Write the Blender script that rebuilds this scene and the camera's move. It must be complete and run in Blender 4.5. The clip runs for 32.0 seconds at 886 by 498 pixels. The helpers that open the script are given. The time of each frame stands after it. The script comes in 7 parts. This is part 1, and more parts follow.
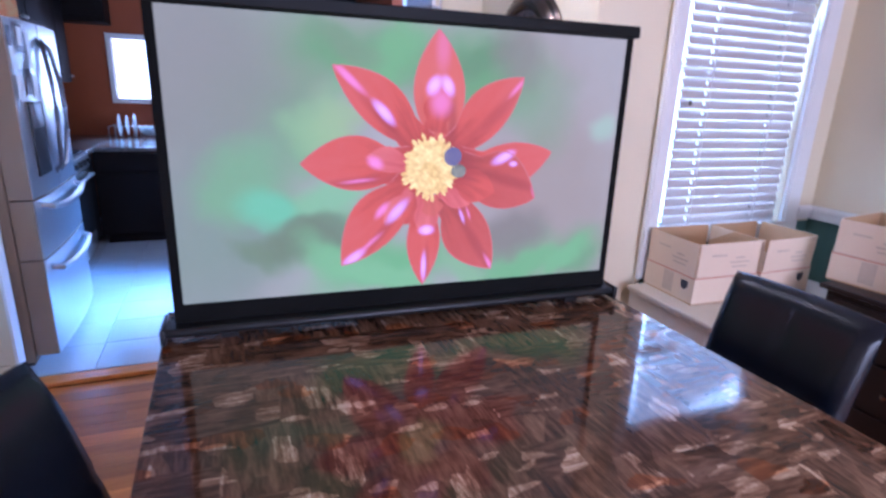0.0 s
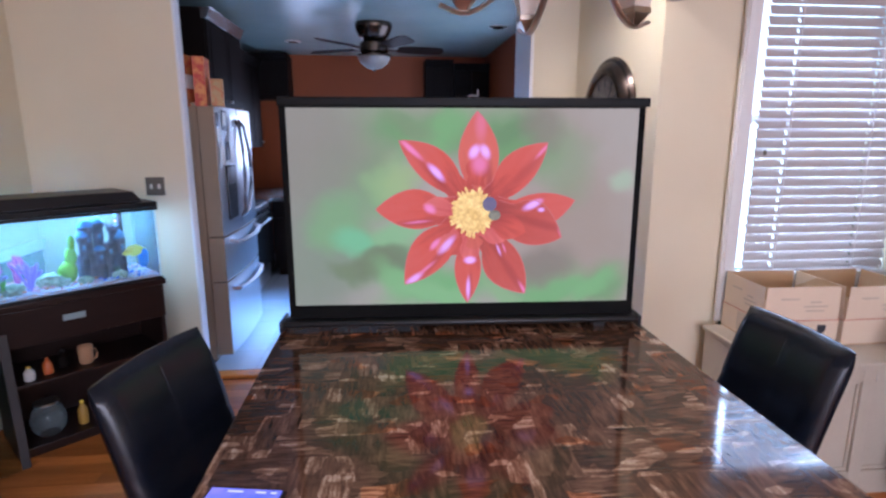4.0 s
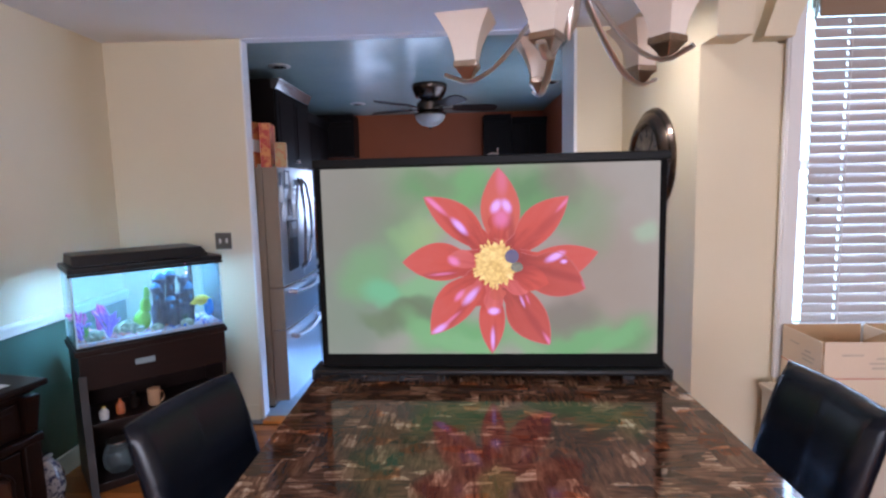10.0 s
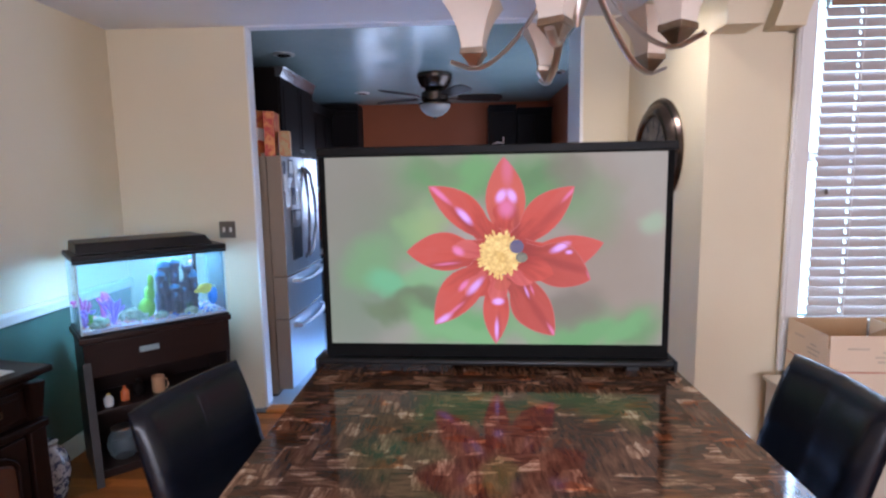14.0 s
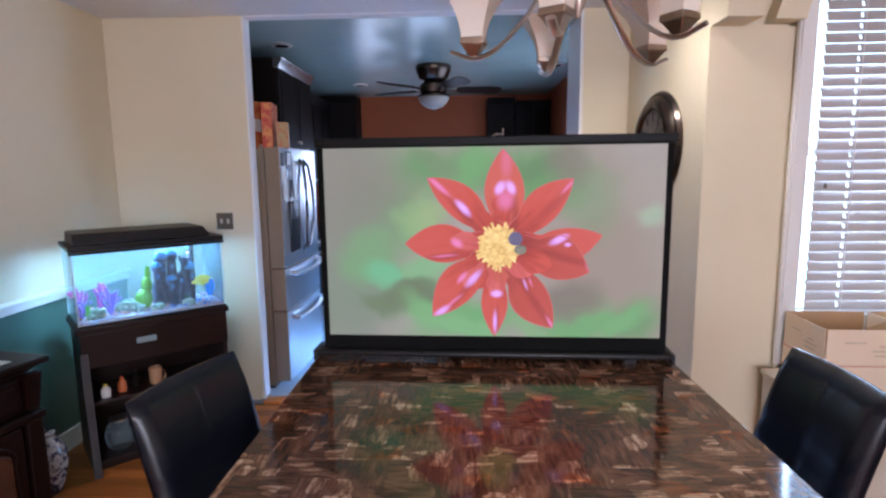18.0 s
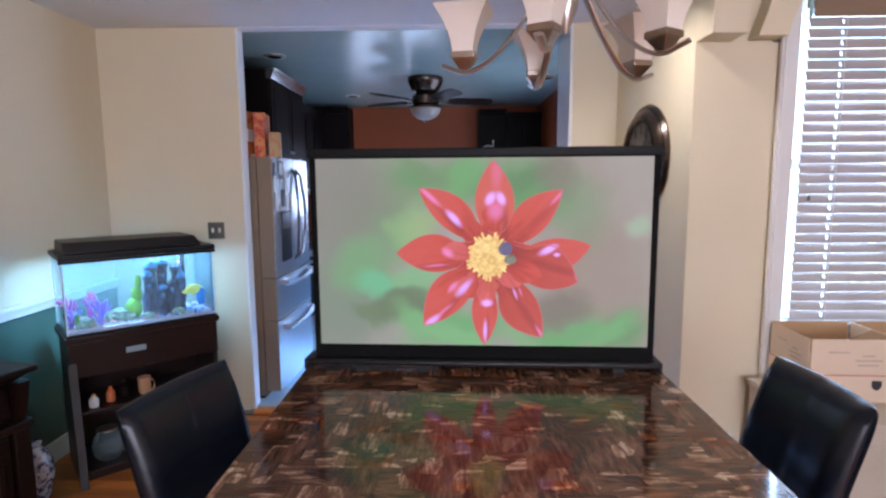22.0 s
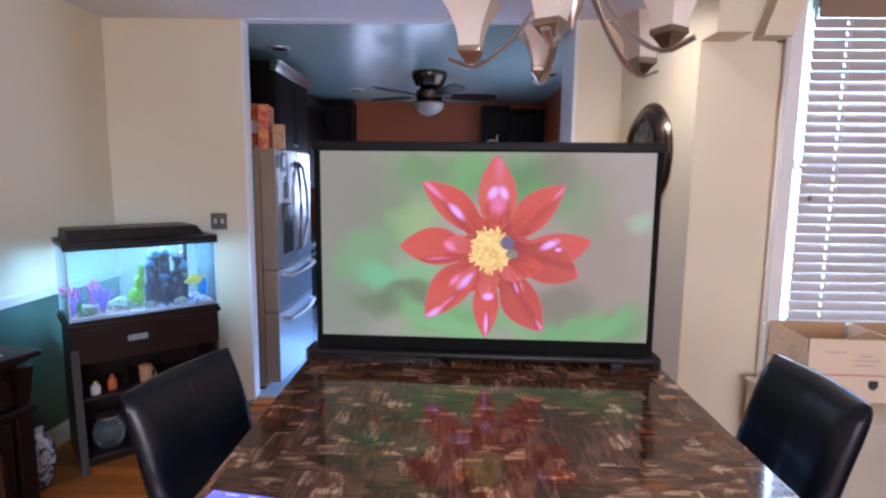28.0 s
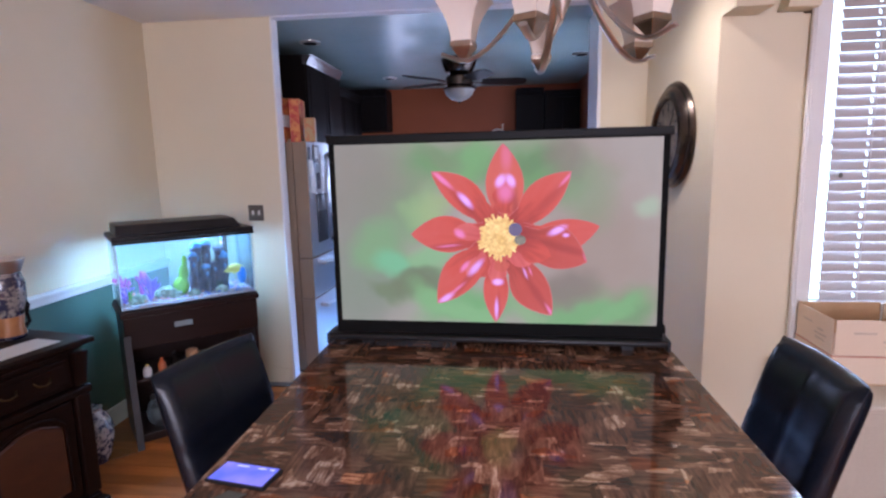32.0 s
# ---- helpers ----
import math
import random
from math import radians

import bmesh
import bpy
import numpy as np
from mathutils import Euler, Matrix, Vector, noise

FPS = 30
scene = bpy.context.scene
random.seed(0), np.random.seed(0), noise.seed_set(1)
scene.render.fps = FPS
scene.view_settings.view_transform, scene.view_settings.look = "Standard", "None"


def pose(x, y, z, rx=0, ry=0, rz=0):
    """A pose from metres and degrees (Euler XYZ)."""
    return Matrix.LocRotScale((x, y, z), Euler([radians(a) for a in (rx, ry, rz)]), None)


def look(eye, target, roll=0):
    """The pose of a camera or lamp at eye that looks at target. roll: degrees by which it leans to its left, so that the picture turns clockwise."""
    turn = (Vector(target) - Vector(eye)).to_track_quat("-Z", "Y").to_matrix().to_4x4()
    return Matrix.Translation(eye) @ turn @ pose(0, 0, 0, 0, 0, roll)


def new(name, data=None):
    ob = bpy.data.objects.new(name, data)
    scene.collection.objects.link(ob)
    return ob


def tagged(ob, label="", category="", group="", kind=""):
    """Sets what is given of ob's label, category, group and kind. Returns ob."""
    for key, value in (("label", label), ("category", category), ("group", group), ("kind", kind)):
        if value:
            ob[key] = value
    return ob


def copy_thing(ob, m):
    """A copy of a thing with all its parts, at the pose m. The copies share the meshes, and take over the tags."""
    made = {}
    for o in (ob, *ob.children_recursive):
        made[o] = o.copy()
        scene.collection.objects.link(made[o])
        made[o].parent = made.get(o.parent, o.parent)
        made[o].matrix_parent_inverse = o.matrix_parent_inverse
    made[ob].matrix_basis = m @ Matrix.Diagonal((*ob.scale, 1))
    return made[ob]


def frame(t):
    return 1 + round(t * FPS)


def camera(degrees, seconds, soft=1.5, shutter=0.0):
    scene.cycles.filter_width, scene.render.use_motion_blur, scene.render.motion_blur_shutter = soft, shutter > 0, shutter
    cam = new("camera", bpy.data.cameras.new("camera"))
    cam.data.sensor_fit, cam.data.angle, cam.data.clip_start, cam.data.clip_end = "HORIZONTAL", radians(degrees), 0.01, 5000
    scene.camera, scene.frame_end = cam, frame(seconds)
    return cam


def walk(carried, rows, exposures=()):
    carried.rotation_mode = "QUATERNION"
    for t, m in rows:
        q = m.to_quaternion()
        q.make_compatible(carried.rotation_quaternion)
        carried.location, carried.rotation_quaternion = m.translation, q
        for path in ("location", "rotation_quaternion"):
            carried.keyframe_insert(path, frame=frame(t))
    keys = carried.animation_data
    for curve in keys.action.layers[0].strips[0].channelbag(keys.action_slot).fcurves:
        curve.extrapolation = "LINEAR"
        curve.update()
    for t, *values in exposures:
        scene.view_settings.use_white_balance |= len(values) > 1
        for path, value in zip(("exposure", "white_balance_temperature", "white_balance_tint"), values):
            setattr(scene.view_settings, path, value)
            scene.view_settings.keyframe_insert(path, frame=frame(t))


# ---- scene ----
cam = camera(78.1, 32.0, 2.4, 0.5)
PATH = [
    (0, (0.225, 0.047, 1.522), (0.953, 1.823, 0.960), 2.2),
    (0.5, (0.279, 0.038, 1.465), (1.086, 1.757, 0.838), 1.4),
    (1, (0.295, 0.045, 1.446), (1.213, 1.693, 0.783), 3.0),
    (1.5, (0.304, 0.039, 1.437), (1.233, 1.669, 0.743), 2.4),
    (2, (0.302, 0.016, 1.455), (1.201, 1.651, 0.734), 1.2),
    (2.5, (0.319, -0.095, 1.491), (0.811, 1.777, 0.987), -1.1),
    (3, (0.348, -0.202, 1.539), (0.694, 1.704, 1.044), -0.7),
    (3.5, (0.38, -0.336, 1.564), (0.687, 1.592, 1.13), -1.2),
    (4, (0.442, -0.461, 1.582), (0.637, 1.488, 1.176), -0.0),
    (4.5, (0.574, -0.499, 1.6), (0.601, 1.471, 1.253), 0.6),
    (6.5, (0.609, -0.534, 1.601), (0.518, 1.448, 1.348), -1.7),
    (7, (0.618, -0.533, 1.598), (0.534, 1.451, 1.361), -2.0),
    (7.5, (0.617, -0.527, 1.601), (0.516, 1.456, 1.368), -2.2),
    (8, (0.613, -0.527, 1.6), (0.503, 1.457, 1.373), -2.8),
    (8.5, (0.609, -0.523, 1.599), (0.498, 1.462, 1.376), -2.3),
    (9, (0.605, -0.527, 1.59), (0.508, 1.459, 1.375), -1.8),
    (9.5, (0.611, -0.528, 1.594), (0.534, 1.459, 1.374), -1.5),
    (10, (0.608, -0.532, 1.6), (0.542, 1.454, 1.375), -1.4),
    (10.5, (0.607, -0.533, 1.594), (0.549, 1.454, 1.373), -0.7),
    (11, (0.608, -0.529, 1.596), (0.553, 1.458, 1.373), -1.2),
    (11.5, (0.61, -0.529, 1.599), (0.555, 1.458, 1.374), -1.3),
    (12, (0.607, -0.533, 1.593), (0.551, 1.454, 1.37), -1.6),
    (12.5, (0.608, -0.529, 1.589), (0.542, 1.455, 1.346), -1.3),
    (13, (0.606, -0.531, 1.592), (0.542, 1.453, 1.343), -1.4),
    (13.5, (0.608, -0.524, 1.595), (0.542, 1.459, 1.342), -1.3),
    (14, (0.604, -0.523, 1.594), (0.525, 1.459, 1.337), -1.0),
    (14.5, (0.605, -0.525, 1.591), (0.523, 1.456, 1.332), -1.1),
    (16.5, (0.605, -0.523, 1.591), (0.52, 1.458, 1.329), -2.2),
    (17, (0.603, -0.523, 1.587), (0.523, 1.458, 1.324), -0.9),
    (17.5, (0.603, -0.518, 1.584), (0.531, 1.463, 1.315), -0.5),
    (18, (0.601, -0.518, 1.588), (0.53, 1.461, 1.307), -0.7),
    (18.5, (0.604, -0.52, 1.585), (0.539, 1.46, 1.308), -0.9),
    (19, (0.603, -0.524, 1.589), (0.55, 1.456, 1.311), -1.0),
    (19.5, (0.602, -0.53, 1.584), (0.56, 1.451, 1.308), -0.4),
    (20, (0.606, -0.532, 1.582), (0.57, 1.449, 1.308), -0.4),
    (20.5, (0.607, -0.533, 1.584), (0.577, 1.447, 1.306), -0.4),
    (21, (0.607, -0.54, 1.587), (0.574, 1.441, 1.316), -0.6),
    (21.5, (0.606, -0.545, 1.586), (0.569, 1.438, 1.328), -0.1),
    (22, (0.604, -0.54, 1.589), (0.564, 1.445, 1.345), -0.4),
    (22.5, (0.604, -0.549, 1.586), (0.555, 1.437, 1.354), -0.4),
    (23, (0.613, -0.547, 1.598), (0.551, 1.438, 1.366), -0.6),
    (23.5, (0.597, -0.558, 1.591), (0.542, 1.429, 1.373), -0.5),
    (24, (0.596, -0.555, 1.587), (0.538, 1.432, 1.372), -0.1),
    (24.5, (0.594, -0.553, 1.589), (0.537, 1.434, 1.373), -0.1),
    (25, (0.592, -0.549, 1.59), (0.536, 1.439, 1.374), -0.4),
    (25.5, (0.592, -0.54, 1.588), (0.538, 1.448, 1.372), -0.7),
    (27.5, (0.597, -0.544, 1.582), (0.554, 1.441, 1.337), -1.7),
    (28, (0.597, -0.556, 1.579), (0.556, 1.427, 1.322), 0.6),
    (28.5, (0.639, -0.61, 1.566), (0.463, 1.366, 1.309), -1.7),
    (29, (0.637, -0.764, 1.545), (0.529, 1.211, 1.25), -1.9),
    (29.5, (0.634, -0.904, 1.518), (0.564, 1.032, 1.02), -2.9),
    (29.7, (0.62, -0.927, 1.525), (0.555, 0.995, 0.976), -2.4),
    (30, (0.622, -0.922, 1.504), (0.55, 0.985, 0.907), -3.0),
    (30.2, (0.621, -0.919, 1.506), (0.546, 0.986, 0.899), -3.1),
    (30.5, (0.624, -0.886, 1.541), (0.539, 1.023, 0.95), -2.2),
    (31, (0.654, -0.798, 1.564), (0.545, 1.151, 1.126), -2.0),
    (31.5, (0.735, -0.677, 1.6), (0.521, 1.278, 1.239), -1.1),
    (32, (0.735, -0.612, 1.602), (0.522, 1.352, 1.287), -1.3),
]
# seconds, stops, white balance in kelvin, tint
EXPOSURES = [(0.0, 0.40, 4680, 29), (2.2, 0.45, 5060, 30), (4.0, 0.19, 5280, 23), (7.0, 0.16, 5420, 19), (25.0, 0.17, 5430, 18), (28.0, 0.18, 5440, 22), (29.0, 0.18, 5560, 21), (30.0, 0.22, 5660, 24), (32.0, 0.20, 5420, 27)]
walk(cam, [(t, look(eye, target, roll)) for t, eye, target, roll in PATH], EXPOSURES)

# ---- world, daylight and lamps ----
world = bpy.data.worlds.new("sky")
scene.world = world
world.use_nodes = True
wn = world.node_tree
sky = wn.nodes.new("ShaderNodeTexSky")
sky.sky_type, sky.sun_disc = "NISHITA", False
sky.sun_elevation, sky.sun_rotation = radians(62), radians(34)
wn.links.new(sky.outputs[0], wn.nodes["Background"].inputs["Color"])
wn.nodes["Background"].inputs["Strength"].default_value = 0.12
sun_data = bpy.data.lights.new("sun", "SUN")
sun_data.energy, sun_data.angle, sun_data.color = 0.6, radians(14), (1.0, 0.96, 0.92)
sun = new("sun", sun_data)
sun.matrix_world = look((4, 6, 13.6), (0, 0, 0))
scene.view_settings.exposure = 0.0


def area_lamp(name, eye, target, sx, sy, watts, colour):
    d = bpy.data.lights.new(name, "AREA")
    d.shape, d.size, d.size_y, d.energy, d.color = "RECTANGLE", sx, sy, watts, colour
    o = new(name, d)
    o.matrix_world = look(eye, target)
    return o


# daylight that comes in through the openings
area_lamp("daylight_dining_window", (2.65, 2.20, 1.52), (2.45, -1.0, 0.95), 0.8, 1.1, 27, (0.62, 0.81, 1.0)).data.spread = radians(118)
area_lamp("daylight_kitchen_door", (1.69, 4.25, 0.85), (-0.6, 4.15, 0.0), 0.35, 1.4, 41, (0.25, 0.53, 1.0)).data.spread = radians(46)
area_lamp("daylight_kitchen_window", (-0.55, 6.86, 1.6), (-0.5, 5.4, 0.0), 0.5, 0.6, 8, (0.5, 0.72, 1.0)).data.spread = radians(44)
area_lamp("daylight_kitchen_window", (0.19, 6.86, 1.5), (0.1, 5.2, 0.3), 0.4, 0.75, 6, (0.55, 0.76, 1.0)).data.spread = radians(110)
# warm fill from an unseen window, added behind the camera
area_lamp("added_window_fill", (1.4, -3.90, 1.68), (1.7, 3, 0.9), 2.6, 1.5, 116, (1.0, 0.885, 0.785))
spot_data = bpy.data.lights.new("ceiling_downlight_beam", "SPOT")
spot_data.energy, spot_data.spot_size, spot_data.spot_blend, spot_data.color, spot_data.shadow_soft_size = 68, radians(118), 1.0, (1.0, 0.86, 0.66), 0.05
spot = new("ceiling_downlight_beam", spot_data)
spot.matrix_world = look((1.29, 2.00, 2.570), (1.79, 2.76, 0))
# unseen second downlight, added to brighten the boxes and floor near the camera
near_fill_spot = new("ceiling_downlight_beam", spot_data.copy())
near_fill_spot.data.energy = 82
near_fill_spot.matrix_world = look((1.33, -0.42, 2.570), (1.33, -0.421, 0))
area_lamp("aquarium_tube", (-1.243, 2.555, 1.197), (-1.243, 2.556, 0.5), 0.62, 0.14, 22, (0.42, 0.77, 1.0)).rotation_euler = (0, 0, radians(42.5))

# ---- materials ----


def mat(name, c1, c2=None, rough=0.5, metal=0.0, scale=6.0, fine=60.0, amount=0.5, bump=0.0, stretch=(1, 1, 1), coat=0.0, spec=0.5, emit=None, power=0.0, island=0.0):
    """A surface with colour that varies at two scales, and fine relief."""
    m = bpy.data.materials.new(name)
    m.use_nodes = True
    n, l = m.node_tree.nodes, m.node_tree.links
    b = n["Principled BSDF"]
    c2 = c2 or tuple(min(1, x * 0.8) for x in c1)
    co = n.new("ShaderNodeTexCoord")
    mp = n.new("ShaderNodeMapping")
    mp.inputs["Scale"].default_value = stretch
    l.new(co.outputs["Object"], mp.inputs["Vector"])
    if island:
        oi = n.new("ShaderNodeObjectInfo")
        ad = n.new("ShaderNodeVectorMath")
        ad.operation = "MULTIPLY_ADD"
        l.new(oi.outputs["Random"], ad.inputs[0])
        ad.inputs[1].default_value = (37, 19, 11)
        l.new(mp.outputs[0], ad.inputs[2])
        vec = ad.outputs[0]
    else:
        vec = mp.outputs[0]
    big, small = n.new("ShaderNodeTexNoise"), n.new("ShaderNodeTexNoise")
    big.inputs["Scale"].default_value, small.inputs["Scale"].default_value = scale, fine
    big.inputs["Detail"].default_value, small.inputs["Detail"].default_value = 4, 3
    l.new(vec, big.inputs["Vector"])
    l.new(vec, small.inputs["Vector"])
    mx = n.new("ShaderNodeMix")
    mx.data_type = "FLOAT"
    mx.inputs[0].default_value = 0.35
    l.new(big.outputs["Fac"], mx.inputs[2])
    l.new(small.outputs["Fac"], mx.inputs[3])
    rp = n.new("ShaderNodeMapRange")
    rp.inputs["From Min"].default_value, rp.inputs["From Max"].default_value = 0.5 - 0.25 / max(amount, 0.05) * 0.5, 0.5 + 0.25 / max(amount, 0.05) * 0.5
    l.new(mx.outputs[0], rp.inputs["Value"])
    cm = n.new("ShaderNodeMix")
    cm.data_type = "RGBA"
    cm.inputs[6].default_value, cm.inputs[7].default_value = (*c1, 1), (*c2, 1)
    l.new(rp.outputs[0], cm.inputs[0])
    col = cm.outputs[2]
    if island:
        hs = n.new("ShaderNodeHueSaturation")
        mr = n.new("ShaderNodeMapRange")
        mr.inputs["To Min"].default_value, mr.inputs["To Max"].default_value = 1 - island, 1 + island
        l.new(oi.outputs["Random"], mr.inputs["Value"])
        l.new(mr.outputs[0], hs.inputs["Value"])
        l.new(col, hs.inputs["Color"])
        col = hs.outputs[0]
    l.new(col, b.inputs["Base Color"])
    b.inputs["Roughness"].default_value, b.inputs["Metallic"].default_value = rough, metal
    b.inputs["Coat Weight"].default_value, b.inputs["Coat Roughness"].default_value = coat, 0.06
    b.inputs["Specular IOR Level"].default_value = spec
    if bump:
        bp = n.new("ShaderNodeBump")
        bp.inputs["Strength"].default_value, bp.inputs["Distance"].default_value = bump, 0.004
        l.new(small.outputs["Fac"], bp.inputs["Height"])
        l.new(bp.outputs[0], b.inputs["Normal"])
    if power:
        b.inputs["Emission Color"].default_value, b.inputs["Emission Strength"].default_value = (*(emit or c1), 1), power
    return m


def thin_glass(name, tint=(0.95, 1, 0.98), gloss=0.08):
    m = bpy.data.materials.new(name)
    m.use_nodes = True
    n, l = m.node_tree.nodes, m.node_tree.links
    n.remove(n["Principled BSDF"])
    t, g, x = n.new("ShaderNodeBsdfTransparent"), n.new("ShaderNodeBsdfGlossy"), n.new("ShaderNodeMixShader")
    t.inputs[0].default_value = (*tint, 1)
    g.inputs["Roughness"].default_value = 0.11
    fr = n.new("ShaderNodeFresnel")
    fr.inputs[0].default_value = 1.2 + gloss
    l.new(fr.outputs[0], x.inputs[0])
    l.new(t.outputs[0], x.inputs[1])
    l.new(g.outputs[0], x.inputs[2])
    l.new(x.outputs[0], n["Material Output"].inputs[0])
    return m


def marble():
    """Dark brown patchwork stone under a clear gloss coat: rectangular blocks, each with streaks along or across."""
    m = bpy.data.materials.new("patchwork_marble")
    m.use_nodes = True
    n, l = m.node_tree.nodes, m.node_tree.links
    b = n["Principled BSDF"]
    co = n.new("ShaderNodeTexCoord")
    wob = n.new("ShaderNodeTexNoise")
    wob.inputs["Scale"].default_value = 20
    l.new(co.outputs["Object"], wob.inputs["Vector"])
    dis = n.new("ShaderNodeVectorMath")
    dis.operation = "MULTIPLY_ADD"
    l.new(wob.outputs["Color"], dis.inputs[0])
    dis.inputs[1].default_value = (0.008, 0.008, 0.0)
    l.new(co.outputs["Object"], dis.inputs[2])

    def streak(sx, sy, turn=0):
        mp = n.new("ShaderNodeMapping")
        mp.inputs["Rotation"].default_value = (0, 0, radians(turn))
        mp.inputs["Scale"].default_value = (sx, sy, 1)
        l.new(dis.outputs[0], mp.inputs["Vector"])
        t = n.new("ShaderNodeTexNoise")
        t.inputs["Scale"].default_value, t.inputs["Detail"].default_value, t.inputs["Roughness"].default_value = 1.0, 6, 0.62
        l.new(mp.outputs[0], t.inputs["Vector"])
        return t.outputs["Fac"]

    def mixf(f, a, c):
        x = n.new("ShaderNodeMix")
        x.data_type = "FLOAT"
        l.new(f, x.inputs[0])
        l.new(a, x.inputs[2])
        l.new(c, x.inputs[3])
        return x.outputs[0]

    def math2(op, a, c):
        x = n.new("ShaderNodeMath")
        x.operation = op
        for i, s in enumerate((a, c)):
            if isinstance(s, (int, float)):
                x.inputs[i].default_value = s
            else:
                l.new(s, x.inputs[i])
        return x.outputs[0]

    def shards(sx, sy, seed, turn, metric):
        """Angular fragments of uneven size, each with three random greys."""
        mp = n.new("ShaderNodeMapping")
        mp.inputs["Location"].default_value, mp.inputs["Rotation"].default_value, mp.inputs["Scale"].default_value = (seed, seed * 0.6, 0), (0, 0, radians(turn)), (sx, sy, 0)
        l.new(dis.outputs[0], mp.inputs["Vector"])
        v = n.new("ShaderNodeTexVoronoi")
        v.distance, v.voronoi_dimensions = metric, "2D"
        v.inputs["Scale"].default_value, v.inputs["Randomness"].default_value = 1.0, 0.92
        l.new(mp.outputs[0], v.inputs["Vector"])
        s = n.new("ShaderNodeSeparateColor")
        l.new(v.outputs["Color"], s.inputs[0])
        return s.outputs

    def cells(w, h, seed, turn):
        """Irregular rectangular blocks, each with a random grey."""
        mp = n.new("ShaderNodeMapping")
        mp.inputs["Location"].default_value, mp.inputs["Rotation"].default_value = (seed, seed * 0.7, 0), (0, 0, radians(turn))
        l.new(dis.outputs[0], mp.inputs["Vector"])
        k = n.new("ShaderNodeTexBrick")
        k.offset, k.offset_frequency, k.squash, k.squash_frequency = 0.37, 2, 0.62, 3
        k.inputs["Color1"].default_value, k.inputs["Color2"].default_value = (0, 0, 0, 1), (1, 1, 1, 1)
        k.inputs["Scale"].default_value, k.inputs["Mortar Size"].default_value, k.inputs["Bias"].default_value = 1.0, 0.0, 0.0
        k.inputs["Brick Width"].default_value, k.inputs["Row Height"].default_value = w, h
        l.new(mp.outputs[0], k.inputs["Vector"])
        return k.outputs["Color"]

    block, flake, chip = cells(0.15, 0.09, 0.0, 3), shards(15, 24, 4.3, -6, "CHEBYCHEV"), shards(22, 58, 2.9, 8, "CHEBYCHEV")
    across = shards(26, 13, 7.1, 5, "CHEBYCHEV")
    pick, slant = math2("GREATER_THAN", block, 0.5), math2("GREATER_THAN", cells(0.19, 0.12, 3.13, 90), 0.80)
    st = mixf(pick, streak(11, 80), streak(80, 11))
    st = mixf(slant, st, streak(60, 14, 32))
    piece = mixf(pick, flake[1], across[1])
    cloud = streak(9, 9)
    # most pieces are dark or mid brown with faint grain, some are pale and streaked
    pale = math2("MULTIPLY", math2("GREATER_THAN", piece, 0.80), math2("MAXIMUM", math2("SUBTRACT", st, 0.30), 0.0))
    tone = math2("ADD", math2("MULTIPLY", block, 0.07), math2("MULTIPLY", mixf(pick, flake[0], across[0]), 0.17))
    tone = math2("ADD", tone, math2("MULTIPLY", math2("SUBTRACT", st, 0.34), 0.85))
    tone = math2("ADD", tone, math2("MULTIPLY", math2("MULTIPLY", pale, streak(120, 120)), 2.1))
    tone = math2("ADD", tone, math2("MULTIPLY", math2("GREATER_THAN", chip[2], 0.95), math2("MULTIPLY", st, 0.58)))
    tone = math2("ADD", tone, math2("MULTIPLY", math2("SUBTRACT", cloud, 0.34), 0.40))
    a4 = flake[2]
    ramp = n.new("ShaderNodeValToRGB")
    e = ramp.color_ramp.elements
    e[0].position, e[0].color = 0.06, (0.018, 0.011, 0.008, 1)
    e[1].position, e[1].color = 0.92, (0.56, 0.43, 0.32, 1)
    for p, c in ((0.26, (0.056, 0.027, 0.016, 1)), (0.40, (0.125, 0.064, 0.037, 1)), (0.54, (0.20, 0.112, 0.067, 1)), (0.70, (0.34, 0.215, 0.14, 1))):
        x = e.new(p)
        x.color = c
    l.new(tone, ramp.inputs[0])
    warm = n.new("ShaderNodeMix")
    warm.data_type, warm.blend_type = "RGBA", "MULTIPLY"
    l.new(math2("MULTIPLY", math2("GREATER_THAN", a4, 0.90), 0.9), warm.inputs[0])
    l.new(ramp.outputs[0], warm.inputs[6])
    warm.inputs[7].default_value = (1.10, 0.68, 0.42, 1)
    l.new(warm.outputs[2], b.inputs["Base Color"])
    b.inputs["Roughness"].default_value = 0.075
    b.inputs["Specular IOR Level"].default_value = 0.33
    b.inputs["Coat Weight"].default_value, b.inputs["Coat Roughness"].default_value = 0.08, 0.03
    return m


